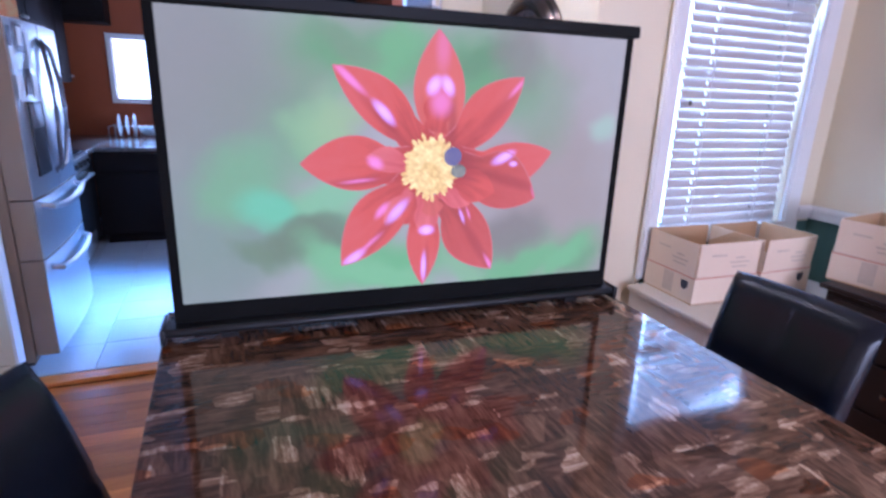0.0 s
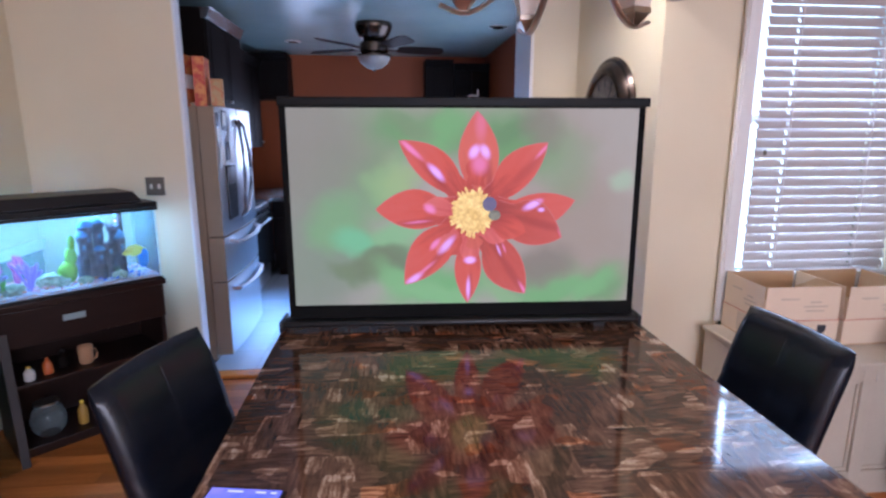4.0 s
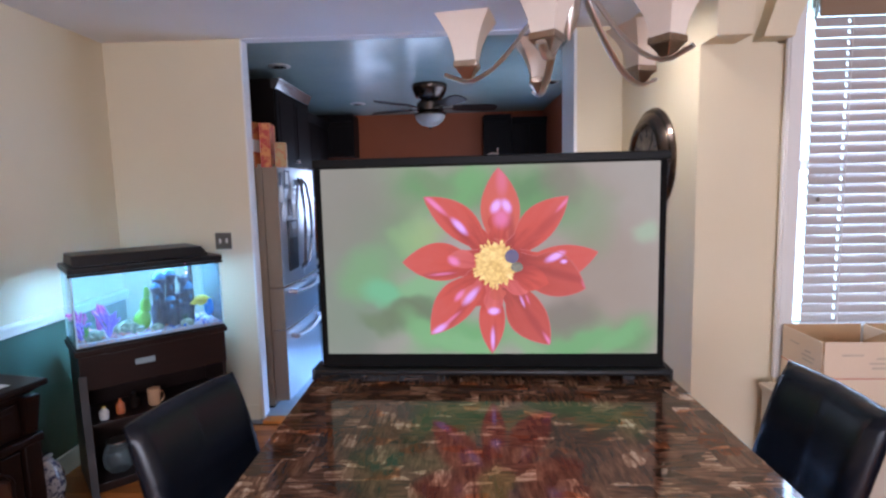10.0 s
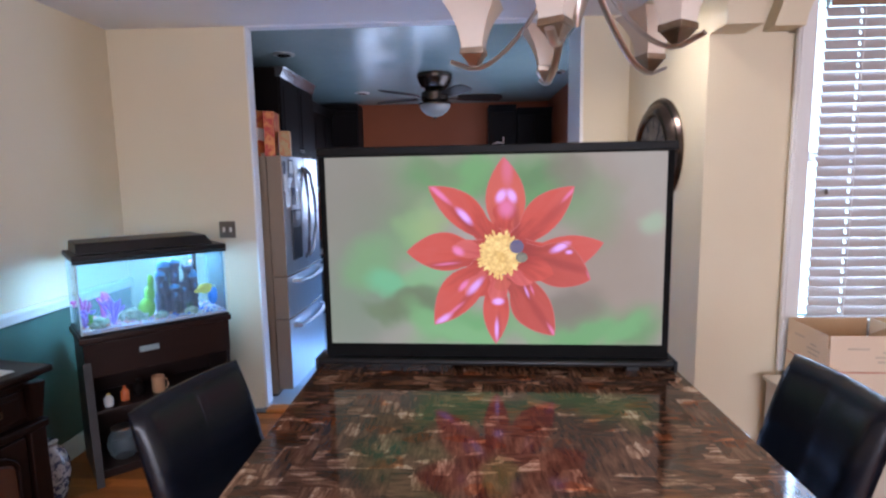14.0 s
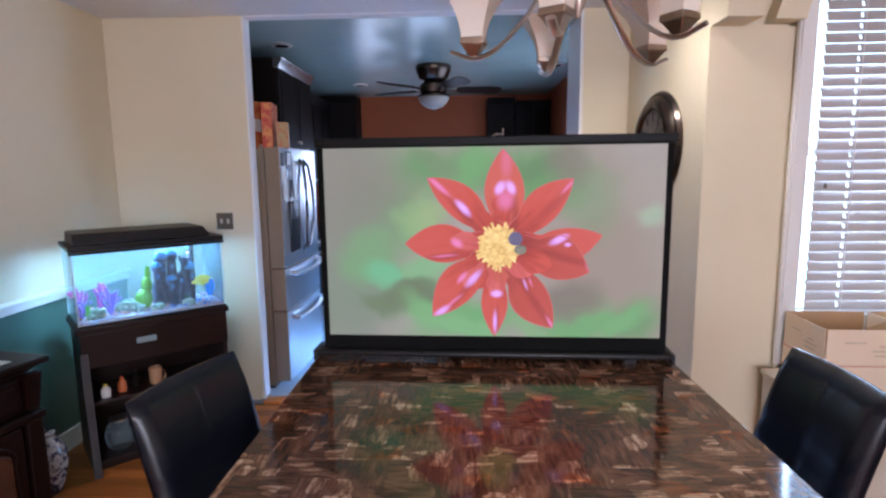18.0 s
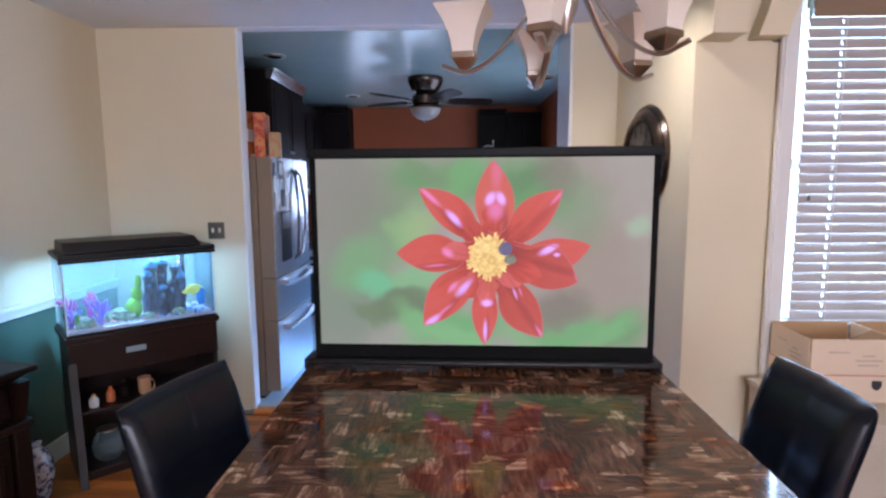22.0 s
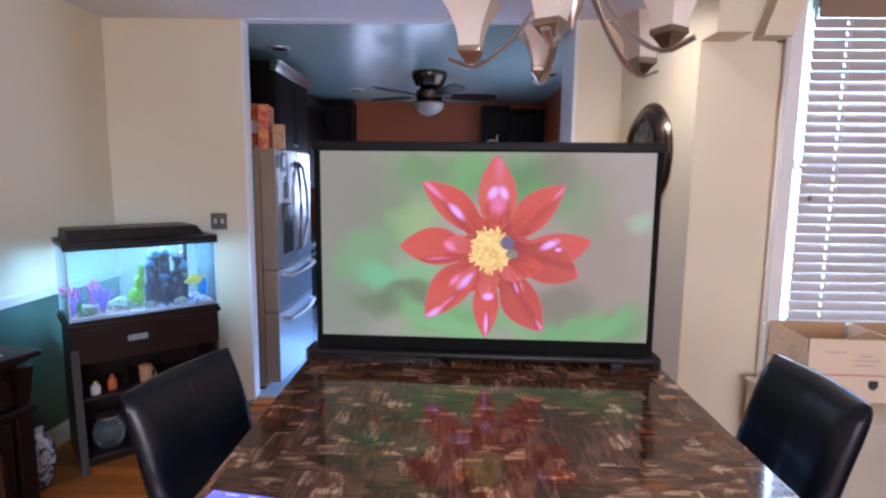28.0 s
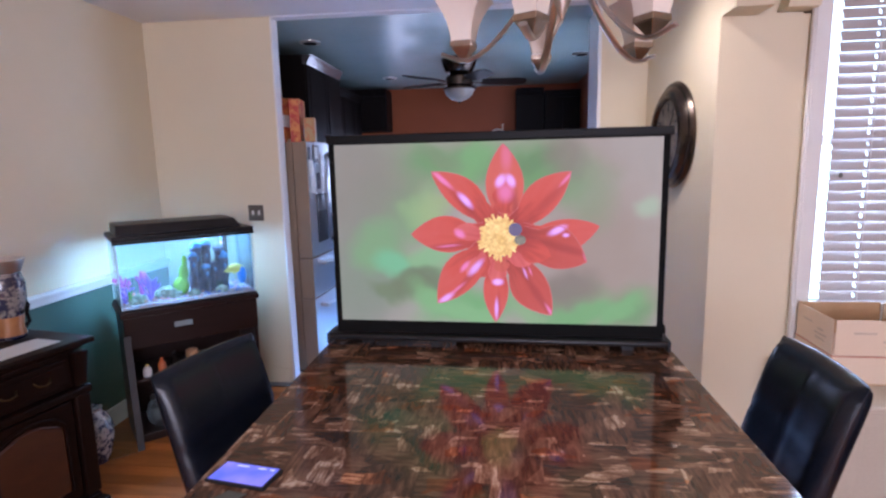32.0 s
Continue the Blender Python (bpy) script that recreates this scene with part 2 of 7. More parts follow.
M = {
    "wall": mat("cream_wall_paint", (0.72, 0.632, 0.455), (0.665, 0.58, 0.41), 0.7, scale=2, fine=180, amount=0.4, bump=0.08),
    "ceiling": mat("white_ceiling_paint", (0.76, 0.75, 0.76), (0.70, 0.69, 0.70), 0.8, scale=2, fine=150, amount=0.4, bump=0.06),
    "dado": mat("teal_green_paint", (0.085, 0.165, 0.135), (0.065, 0.135, 0.11), 0.55, scale=3, fine=160, amount=0.4, bump=0.06),
    "trim": mat("white_gloss_trim", (0.78, 0.77, 0.75), (0.70, 0.69, 0.67), 0.32, scale=5, fine=90, amount=0.4, bump=0.03),
    "kit_ceiling": mat("blue_green_ceiling_paint", (0.37, 0.46, 0.43), (0.30, 0.39, 0.37), 0.27, scale=2.5, fine=26, amount=0.5, bump=0.10, spec=0.65),
    "kit_wall": mat("rust_red_paint", (0.30, 0.060, 0.006), (0.25, 0.048, 0.005), 0.6, scale=3, fine=150, amount=0.4, bump=0.05),
    "oak": mat("orange_oak_boards", (0.57, 0.200, 0.040), (0.33, 0.100, 0.019), 0.36, scale=3, fine=30, amount=0.6, bump=0.08, stretch=(1, 9, 1), island=0.32, coat=0.0, spec=0.30),
    "subfloor": mat("dark_joint_filler", (0.05, 0.025, 0.012), (0.03, 0.015, 0.008), 0.8),
    "tile": mat("grey_floor_tile", (0.44, 0.45, 0.46), (0.36, 0.37, 0.38), 0.3, scale=4, fine=50, amount=0.5, bump=0.05, island=0.08),
    "grout": mat("grey_grout", (0.22, 0.22, 0.22), None, 0.9, fine=120, bump=0.2),
    "marble": marble(),
    "table_leg": mat("dark_matt_stained_wood", (0.007, 0.004, 0.003), (0.012, 0.006, 0.0045), 0.5, scale=3, fine=40, amount=0.6, bump=0.05, stretch=(8, 8, 1), spec=0.12),
    "espresso": mat("espresso_stained_wood", (0.009, 0.0045, 0.0033), (0.015, 0.0065, 0.0042), 0.36, scale=3, fine=40, amount=0.6, bump=0.05, stretch=(8, 8, 1), spec=0.2),
    "table_edge": mat("brown_stone_edge", (0.006, 0.003, 0.002), (0.022, 0.0095, 0.005), 0.2, scale=9, fine=60, amount=1.3, stretch=(1, 1, 0.2), coat=0.3),
    # black leather, the blue sheen of reflected daylight put into its colour
    "leather": mat("black_leather_blue_sheen", (0.004, 0.0055, 0.0105), (0.0065, 0.009, 0.016), 0.27, scale=8, fine=260, amount=0.5, bump=0.12, spec=0.34),
    "seam": mat("leather_seam_thread", (0.03, 0.03, 0.034), None, 0.6, fine=300),
    "dark_wood": mat("dark_cherry_wood", (0.006, 0.0024, 0.0016), (0.012, 0.0045, 0.0028), 0.42, scale=3, fine=26, amount=0.7, bump=0.06, stretch=(2, 2, 9), spec=0.1),
    "brass": mat("aged_brass", (0.15, 0.095, 0.04), (0.09, 0.055, 0.025), 0.4, metal=1.0, fine=120),
    "gloss_black": mat("glossy_black_plastic", (0.004, 0.004, 0.0045), (0.006, 0.006, 0.006), 0.16, fine=220, spec=0.4),
    "black_plastic": mat("black_plastic", (0.008, 0.008, 0.009), (0.012, 0.012, 0.013), 0.4, fine=220, bump=0.05, spec=0.3),
    "black_metal": mat("black_painted_metal", (0.006, 0.006, 0.006), (0.010, 0.010, 0.010), 0.45, fine=180, bump=0.02, spec=0.1),
    "black_cloth": mat("black_screen_border", (0.004, 0.004, 0.004), (0.006, 0.006, 0.006), 0.9, fine=400, bump=0.05, spec=0.15),
    "steel": mat("brushed_stainless_steel", (0.76, 0.77, 0.79), (0.66, 0.67, 0.69), 0.30, metal=1.0, scale=2, fine=60, stretch=(1, 1, 0.03), bump=0.02),
    "fridge_side": mat("taupe_painted_steel", (0.27, 0.20, 0.135), (0.23, 0.17, 0.115), 0.6, fine=200, bump=0.03),
    # steel darkened so that the door handles read as backlit silhouettes
    "dark_steel": mat("darkened_steel", (0.20, 0.20, 0.21), (0.14, 0.14, 0.15), 0.32, metal=1.0, fine=90),
    "nickel": mat("brushed_nickel", (0.64, 0.60, 0.56), (0.54, 0.50, 0.46), 0.36, metal=1.0, fine=90),
    "bronze": mat("dark_bronze", (0.060, 0.046, 0.037), (0.12, 0.09, 0.07), 0.26, metal=0.9, scale=12, fine=80),
    "frost": mat("frosted_shade_glass", (0.74, 0.67, 0.58), (0.66, 0.60, 0.52), 0.4, scale=14, fine=70, amount=0.3, bump=0.04),
    "kit_cab": mat("black_brown_cabinet", (0.006, 0.0042, 0.0042), (0.010, 0.007, 0.006), 0.5, scale=3, fine=30, stretch=(3, 3, 1), bump=0.03, spec=0.07),
    # black crown, its colour lightened to stand in for bright reflections
    "crown": mat("lit_polished_crown", (0.05, 0.05, 0.055), (0.07, 0.068, 0.07), 0.2, fine=60, spec=1.0, coat=1.0),
    "granite": mat("dark_granite", (0.05, 0.045, 0.04), (0.16, 0.14, 0.12), 0.15, scale=60, fine=160, amount=1.0),
    "carton": mat("white_corrugated_card", (0.70, 0.565, 0.42), (0.64, 0.505, 0.365), 0.75, scale=3, fine=110, amount=0.5, bump=0.06),
    "kraft": mat("brown_corrugated_card", (0.50, 0.33, 0.18), (0.43, 0.27, 0.14), 0.8, scale=3, fine=90, bump=0.08),
    "tape": mat("faded_red_tape", (0.50, 0.20, 0.14), (0.55, 0.28, 0.2), 0.6),
    "ink": mat("faint_grey_print", (0.57, 0.46, 0.35), None, 0.7),
    "ink_dark": mat("black_print", (0.03, 0.03, 0.04), None, 0.6),
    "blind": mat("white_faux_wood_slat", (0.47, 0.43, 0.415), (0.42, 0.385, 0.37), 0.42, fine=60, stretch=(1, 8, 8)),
    "switch": mat("pewter_switch_plate", (0.16, 0.14, 0.12), (0.2, 0.18, 0.15), 0.4, metal=0.7),
    "cream_plastic": mat("cream_plastic", (0.7, 0.66, 0.58), None, 0.4),
    "paper": mat("white_paper", (0.74, 0.74, 0.72), (0.66, 0.66, 0.64), 0.7, fine=80),
    "outside": mat("bright_daylight_backdrop", (0.75, 0.85, 1.0), None, 1.0, emit=(0.75, 0.86, 1.0), power=3.0),
    "water_glass": thin_glass("aquarium_glass", (0.86, 0.96, 1.0)),
    "pane": thin_glass("window_pane"),
}


def hazy(m, amount, colour):
    """Add a little milky scatter to a clear sheet."""
    n, l = m.node_tree.nodes, m.node_tree.links
    d, x = n.new("ShaderNodeBsdfDiffuse"), n.new("ShaderNodeMixShader")
    d.inputs[0].default_value = (*colour, 1)
    x.inputs[0].default_value = amount
    l.new(n["Material Output"].inputs[0].links[0].from_socket, x.inputs[1])
    l.new(d.outputs[0], x.inputs[2])
    l.new(x.outputs[0], n["Material Output"].inputs[0])
    return m


# milky cyan tint in the panes stands in for the lit water's glow
hazy(M["water_glass"], 0.06, (0.75, 0.9, 0.95))

# ---- builders ----


def link(name, bm, material, parent=None, label="", smooth=40):
    me = bpy.data.meshes.new(name)
    bm.to_mesh(me)
    bm.free()
    me.materials.append(material)
    if smooth:
        crease = [e.index for e in me.edges if e.use_edge_sharp]
        me.shade_smooth()
        me.set_sharp_from_angle(angle=radians(smooth))
        for i in crease:
            me.edges[i].use_edge_sharp = True
    ob = new(name, me)
    if parent:
        ob.parent = parent
    if label:
        ob["label"] = label
    return ob


def part(name, bm, material, parent, label="", smooth=40):
    return link(name, bm, material, parent, label, smooth)


def thing(name, at, label, category, group="", rz=0.0):
    e = new(name)
    e.empty_display_size = 0.1
    e.matrix_basis = pose(*at, 0, 0, rz)
    return tagged(e, label, category, group)


def bx(x0, x1, y0, y1, z0, z1, bev=0.0, seg=2, bm=None):
    """A box, its edges rounded; into bm when one is given."""
    own = bmesh.new()
    v = [own.verts.new(p) for p in ((x0, y0, z0), (x1, y0, z0), (x1, y1, z0), (x0, y1, z0), (x0, y0, z1), (x1, y0, z1), (x1, y1, z1), (x0, y1, z1))]
    for q in ((0, 3, 2, 1), (4, 5, 6, 7), (0, 1, 5, 4), (1, 2, 6, 5), (2, 3, 7, 6), (3, 0, 4, 7)):
        own.faces.new([v[i] for i in q])
    if bev:
        round_edges(own, bev, seg)
    return merge(bm, own)


def round_edges(own, bev, seg):
    """Round all edges, and keep the flat faces flat."""
    r = bmesh.ops.bevel(own, geom=own.edges[:], offset=bev, segments=seg, affect="EDGES", profile=0.5)
    new_faces = set(r["faces"])
    for e in own.edges:
        if len({f in new_faces for f in e.link_faces}) == 2:
            e.smooth = False


def merge(bm, own):
    if bm is None:
        return own
    me = bpy.data.meshes.new("tmp")
    own.to_mesh(me)
    own.free()
    bm.from_mesh(me)
    bpy.data.meshes.remove(me)
    return bm


def frustum(lo, hi, bev=0.0, bm=None):
    """A block between two rectangles (x0, x1, y0, y1, z)."""
    own = bmesh.new()
    v = []
    for x0, x1, y0, y1, z in (lo, hi):
        v += [own.verts.new(p) for p in ((x0, y0, z), (x1, y0, z), (x1, y1, z), (x0, y1, z))]
    for q in ((0, 3, 2, 1), (4, 5, 6, 7), (0, 1, 5, 4), (1, 2, 6, 5), (2, 3, 7, 6), (3, 0, 4, 7)):
        own.faces.new([v[i] for i in q])
    if bev:
        round_edges(own, bev, 2)
    return merge(bm, own)


def lathe(profile, seg=24, at=(0, 0, 0), bm=None, axis="z"):
    """A turned body from (radius, height) pairs."""
    own = bmesh.new()
    rings = []
    for r, z in profile:
        ring = []
        for i in range(seg):
            a = 2 * math.pi * i / seg
            p = (r * math.cos(a), r * math.sin(a), z)
            if axis == "x":
                p = (z, p[0], p[1])
            elif axis == "y":
                p = (p[0], z, p[1])
            ring.append(own.verts.new((p[0] + at[0], p[1] + at[1], p[2] + at[2])))
        rings.append(ring)
    for a, b in zip(rings, rings[1:]):
        for i in range(seg):
            own.faces.new((a[i], a[(i + 1) % seg], b[(i + 1) % seg], b[i]))
    own.faces.new(rings[0])
    own.faces.new(rings[-1])
    bmesh.ops.recalc_face_normals(own, faces=own.faces[:])
    return merge(bm, own)


def tube(points, r, seg=8, bm=None, flat=1.0):
    """A bar swept along points; flat squeezes its section."""
    own = bmesh.new()
    pts = [Vector(p) for p in points]
    rings = []
    for i, p in enumerate(pts):
        d = (pts[min(i + 1, len(pts) - 1)] - pts[max(i - 1, 0)]).normalized()
        u = d.cross(Vector((0, 0, 1)))
        if u.length < 1e-4:
            u = d.cross(Vector((0, 1, 0)))
        u.normalize()
        w = u.cross(d).normalized()
        rr = r[i] if isinstance(r, (list, tuple)) else r
        rings.append([own.verts.new(p + rr * (math.cos(2 * math.pi * k / seg) * u + flat * math.sin(2 * math.pi * k / seg) * w)) for k in range(seg)])
    for a, b in zip(rings, rings[1:]):
        for k in range(seg):
            own.faces.new((a[k], a[(k + 1) % seg], b[(k + 1) % seg], b[k]))
    own.faces.new(rings[0])
    own.faces.new(rings[-1])
    bmesh.ops.recalc_face_normals(own, faces=own.faces[:])
    return merge(bm, own)


def plate(outline, y, thick=0.0006, bm=None):
    """A thin upright plate from an outline of (x, z), facing -y, its front at y."""
    own = bmesh.new()
    f = own.faces.new([own.verts.new((x, y, z)) for x, z in outline])
    if f.normal.y > 0 or f.calc_area() and (f.normal_update() or f.normal.y > 0):
        f.normal_flip()
    if thick:
        r = bmesh.ops.extrude_face_region(own, geom=[f])
        for v in r["geom"]:
            if isinstance(v, bmesh.types.BMVert):
                v.co.y += thick
        bmesh.ops.recalc_face_normals(own, faces=own.faces[:])
    return merge(bm, own)


def structure(name, bm, material, label, category, smooth=40):
    return tagged(link(name, bm, material, None, "", smooth), label, category, "", "structure")


# ---- the shell: dining room, bay and kitchen ----
LX, RX, BY, FY, TOP, KTOP, WT = -1.72, 3.29, 3.11, -4.0, 2.592, 2.585, 0.095
JL, JR = -0.805, 1.37          # the wide opening to the kitchen
CWX, PY = 1.728, 2.10          # clock wall, end wall beside the window

structure("wall_left", bx(LX - 0.12, LX, FY, BY + WT, 0, TOP), M["wall"], "cream painted plaster wall above a green dado", "wall", 0)
structure("wall_north_left", bx(LX, JL, BY, BY + WT, 0, TOP), M["wall"], "cream painted wall beside the kitchen opening", "wall", 0)
structure("wall_north_right", bx(JR, 1.68, BY, BY + WT, 0, TOP), M["wall"], "cream painted wall beside the kitchen opening", "wall", 0)
structure("wall_header", bx(JL, JR, BY, BY + WT, KTOP, TOP), M["ceiling"], "narrow white header over the kitchen opening", "wall", 0)
own = bmesh.new()
fa = [own.verts.new((x, y, 0)) for x, y in ((CWX, PY), (CWX + 0.14, PY), (CWX + 0.14, BY), (1.666, BY))]
fb = [own.verts.new((v.co.x, v.co.y, TOP)) for v in fa]
own.faces.new(fa[::-1])
own.faces.new(fb)
for i in range(4):
    own.faces.new((fa[i], fa[(i + 1) % 4], fb[(i + 1) % 4], fb[i]))
structure("wall_clock", own, M["wall"], "cream painted wall that carries the clock", "wall", 0)
b = bx(CWX - 0.004, 2.1145, PY - 0.002, PY + 0.30, 0, 2.215)
structure("wall_pier", b, M["wall"], "cream painted pier beside the window, under a soffit", "wall", 0)
b = bx(1.79, 1.9535, PY + 0.014, PY + 0.30, 2.2155, TOP)
structure("wall_window_corner", bx(1.954, 2.0845, PY + 0.020, PY + 0.30, 2.2155, TOP), M["wall"], "cream wall in the recess beside the pier", "wall", 0)
structure("wall_window_return", bx(2.1155, 2.165, 2.2405, PY + 0.30, 0, TOP), M["wall"], "cream wall in the recess beside the pier", "wall", 0)
structure("wall_pier_upper", b, M["wall"], "cream painted upper pier under the ceiling", "wall", 0)
own = bmesh.new()
prof = [(1.968, 2.229), (2.103, 2.229), (2.110, 2.270), (2.124, 2.312), (2.148, 2.366), (2.178, 2.424), (2.225, 2.490), (2.262, TOP - 0.001), (2.052, TOP - 0.001), (2.046, 2.500), (2.030, 2.425), (2.006, 2.340), (1.981, 2.270)]
a = [own.verts.new((x, 2.019, z)) for x, z in prof]
c = [own.verts.new((x, PY + 0.018, z)) for x, z in prof]
own.faces.new(a)
own.faces.new(c[::-1])
for i in range(len(a)):
    own.faces.new((a[i], c[i], c[(i + 1) % len(a)], a[(i + 1) % len(a)]))
bmesh.ops.recalc_face_normals(own, faces=own.faces[:])
structure("soffit_beam", bx(1.7235, 1.880, 1.93, PY - 0.0035, 2.219, TOP - 0.001, 0.004), M["wall"], "cream painted beam end that juts out over the pier", "beam")
structure("soffit_bracket", own, M["wall"], "cream curved bracket under the window soffit", "bracket", 30)
WX0, WX1, WZ0, WZ1, WY = 2.176, 3.037, 0.885, 2.437, 2.08
structure("wall_window_foot", bx(2.115, 2.1295, WY, WY + 0.16, 0, WZ0), M["wall"], "cream end of the window wall", "wall", 0)
structure("wall_window_below", bx(2.13, RX, WY, WY + 0.16, 0, WZ0), M["dado"], "teal painted wall below the window", "wall", 0)
structure("wall_window_above", bx(2.115, RX, WY, WY + 0.16, WZ1, TOP), M["wall"], "cream wall above the window", "wall", 0)
structure("wall_window_side", bx(WX1, RX, WY, WY + 0.16, WZ0, WZ1), M["wall"], "cream wall beside the window", "wall", 0)
structure("wall_window_end", bx(2.115, WX0, WY, WY + 0.16, WZ0, WZ1), M["wall"], "cream wall behind the window casing", "wall", 0)
structure("wall_right", bx(RX, RX + 0.12, FY, WY + 0.16, 0, TOP), M["wall"], "cream painted wall with a framed picture", "wall", 0)
# the unseen end: plain walls round a wide window added for light
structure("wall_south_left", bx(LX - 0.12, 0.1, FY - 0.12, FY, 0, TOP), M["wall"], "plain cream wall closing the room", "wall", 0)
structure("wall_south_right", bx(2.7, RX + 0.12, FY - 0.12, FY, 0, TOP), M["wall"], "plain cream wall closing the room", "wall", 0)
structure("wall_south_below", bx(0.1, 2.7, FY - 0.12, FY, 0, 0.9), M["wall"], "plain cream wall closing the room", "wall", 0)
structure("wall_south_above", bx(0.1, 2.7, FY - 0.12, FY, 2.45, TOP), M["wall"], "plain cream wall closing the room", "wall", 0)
structure("ceiling", bx(LX - 0.12, RX + 0.12, FY - 0.12, BY + 0.002, TOP, TOP + 0.1), M["ceiling"], "white painted plaster ceiling", "ceiling", 0)
structure("floor_base", bx(LX - 0.12, RX + 0.12, FY - 0.12, BY - 0.03, -0.12, -0.012), M["subfloor"], "dark underfloor seen in the joints of the boards", "floor", 0)

# dado, rails and skirting
structure("dado_left", bx(LX, LX + 0.006, FY, BY, 0, 0.90), M["dado"], "green painted dado below the chair rail", "wall", 0)
structure("dado_right", bx(RX - 0.006, RX, FY, WY, 0, 0.905), M["dado"], "teal painted dado below the chair rail", "wall", 0)


def rail(name, x0, x1, y0, y1, z, h=0.075):
    b = bx(x0, x1, y0, y1, z, z + h, 0.004)
    w = 0.010
    bx(x0 - (w if x1 - x0 < y1 - y0 and x0 > 0 else 0), x1 + (w if x1 - x0 < y1 - y0 and x0 < 0 else 0), y0 - (w if x1 - x0 > y1 - y0 else 0), y1, z + h * 0.55, z + h * 0.88, 0.004, 2, b)
    structure(name, b, M["trim"], "white moulded chair rail on the wall", "rail")


rail("chair_rail_left", LX + 0.006, LX + 0.028, FY, BY - 0.004, 0.893, 0.064)
rail("chair_rail_right", RX - 0.028, RX - 0.006, FY, WY - 0.004, 0.90)
rail("chair_rail_window", WX1 + 0.125, RX - 0.03, WY - 0.022, WY - 0.002, 0.90)
structure("baseboard_left", bx(LX + 0.006, LX + 0.022, FY, BY - 0.004, 0, 0.12, 0.004), M["trim"], "white painted baseboard", "baseboard")
structure("baseboard_north", bx(LX + 0.024, JL - 0.02, BY - 0.016, BY - 0.002, 0, 0.12, 0.004), M["wall"], "cream painted baseboard", "baseboard")
structure("baseboard_right", bx(RX - 0.022, RX - 0.006, FY, WY - 0.3, 0, 0.12, 0.004), M["trim"], "white painted baseboard", "baseboard")
# jambs of the kitchen opening
structure("jamb_left", bx(JL - 0.003, JL + 0.012, BY - 0.003, BY + WT - 0.002, 0.012, KTOP - 0.004, 0.003), M["trim"], "white painted jamb of the kitchen opening", "trim")
structure("jamb_right", bx(JR - 0.016, JR + 0.006, BY - 0.012, BY + WT + 0.002, 0.012, KTOP - 0.004, 0.003), M["trim"], "white painted jamb of the kitchen opening", "trim")
structure("threshold", bx(JL + 0.018, JR - 0.018, BY - 0.075, BY + 0.02, 0.0, 0.026, 0.008), M["oak"], "orange oak threshold strip at the kitchen tiles", "threshold")

# kitchen shell
KX0, KX1, KY1 = -1.45, 1.735, 6.95
structure("kitchen_floor_base", bx(KX0 - 0.1, KX1 + 0.1, BY - 0.03, KY1 + 0.1, -0.12, 0.012), M["grout"], "grey grout bed of the kitchen tiles", "floor", 0)
structure("kitchen_ceiling", bx(KX0 - 0.1, KX1 + 0.1, BY + WT + 0.002, KY1 + 0.1, KTOP, KTOP + 0.1), M["kit_ceiling"], "glossy blue-green painted kitchen ceiling", "ceiling", 0)
structure("kitchen_wall_west", bx(KX0 - 0.1, KX0, BY + WT + 0.002, KY1 + 0.1, 0, KTOP), M["kit_wall"], "rust red kitchen wall", "wall", 0)
structure("kitchen_wall_east_near", bx(KX1, KX1 + 0.1, BY + WT + 0.002, 3.75, 0, KTOP), M["kit_wall"], "rust red kitchen wall", "wall", 0)
structure("kitchen_wall_east_far", bx(KX1, KX1 + 0.1, 5.15, KY1 + 0.1, 0, KTOP), M["kit_wall"], "rust red kitchen wall", "wall", 0)
structure("kitchen_wall_east_top", bx(KX1, KX1 + 0.1, 3.75, 5.15, 2.3, KTOP), M["kit_wall"], "rust red kitchen wall", "wall", 0)
structure("wall_return", bx(JR + 0.002, 1.50, BY + WT + 0.004, 3.60, 0.012, KTOP), M["trim"], "white painted return wall inside the kitchen opening", "wall", 0)
structure("kitchen_wall_south", bx(1.681, KX1 + 0.1, BY + 0.005, BY + WT, 0, KTOP), M["kit_wall"], "rust red kitchen wall", "wall", 0)
KW = (-0.76, -0.26, 1.30, 1.90)
KV = (-0.02, 0.40, 1.10, 1.90)
for nm, c in (("kitchen_wall_north_left", (KX0 - 0.1, KW[0], 0, KTOP)), ("kitchen_wall_north_middle", (KW[1], KV[0], 0, KTOP)), ("kitchen_wall_north_right", (KV[1], KX1 + 0.1, 0, KTOP)), ("kitchen_wall_north_below", (KW[0], KW[1], 0, KW[2])), ("kitchen_wall_north_above", (KW[0], KW[1], KW[3], KTOP)), ("kitchen_wall_north_below_2", (KV[0], KV[1], 0, KV[2])), ("kitchen_wall_north_above_2", (KV[0], KV[1], KV[3], KTOP))):
    structure(nm, bx(c[0], c[1], KY1, KY1 + 0.1, c[2], c[3]), M["kit_wall"], "rust red kitchen wall round the window", "wall", 0)
structure("backdrop_kitchen", bx(-1.6, 1.2, KY1 + 0.4, KY1 + 0.42, 0.9, 2.4), M["outside"], "bright daylight outside the kitchen window", "backdrop", 0)
structure("backdrop_door", bx(KX1 + 0.5, KX1 + 0.52, 3.3, 5.6, 0.0, 2.6), M["outside"], "bright daylight outside the kitchen door", "backdrop", 0)
structure("backdrop_window", bx(2.0, 3.6, WY + 0.9, WY + 0.92, 0.4, 3.2), M["outside"], "bright daylight outside the dining window", "backdrop", 0)
structure("backdrop_south", bx(-0.8, 3.5, FY - 0.8, FY - 0.78, 0.2, 3.0), M["outside"], "bright backdrop outside the window added behind the camera", "backdrop", 0)
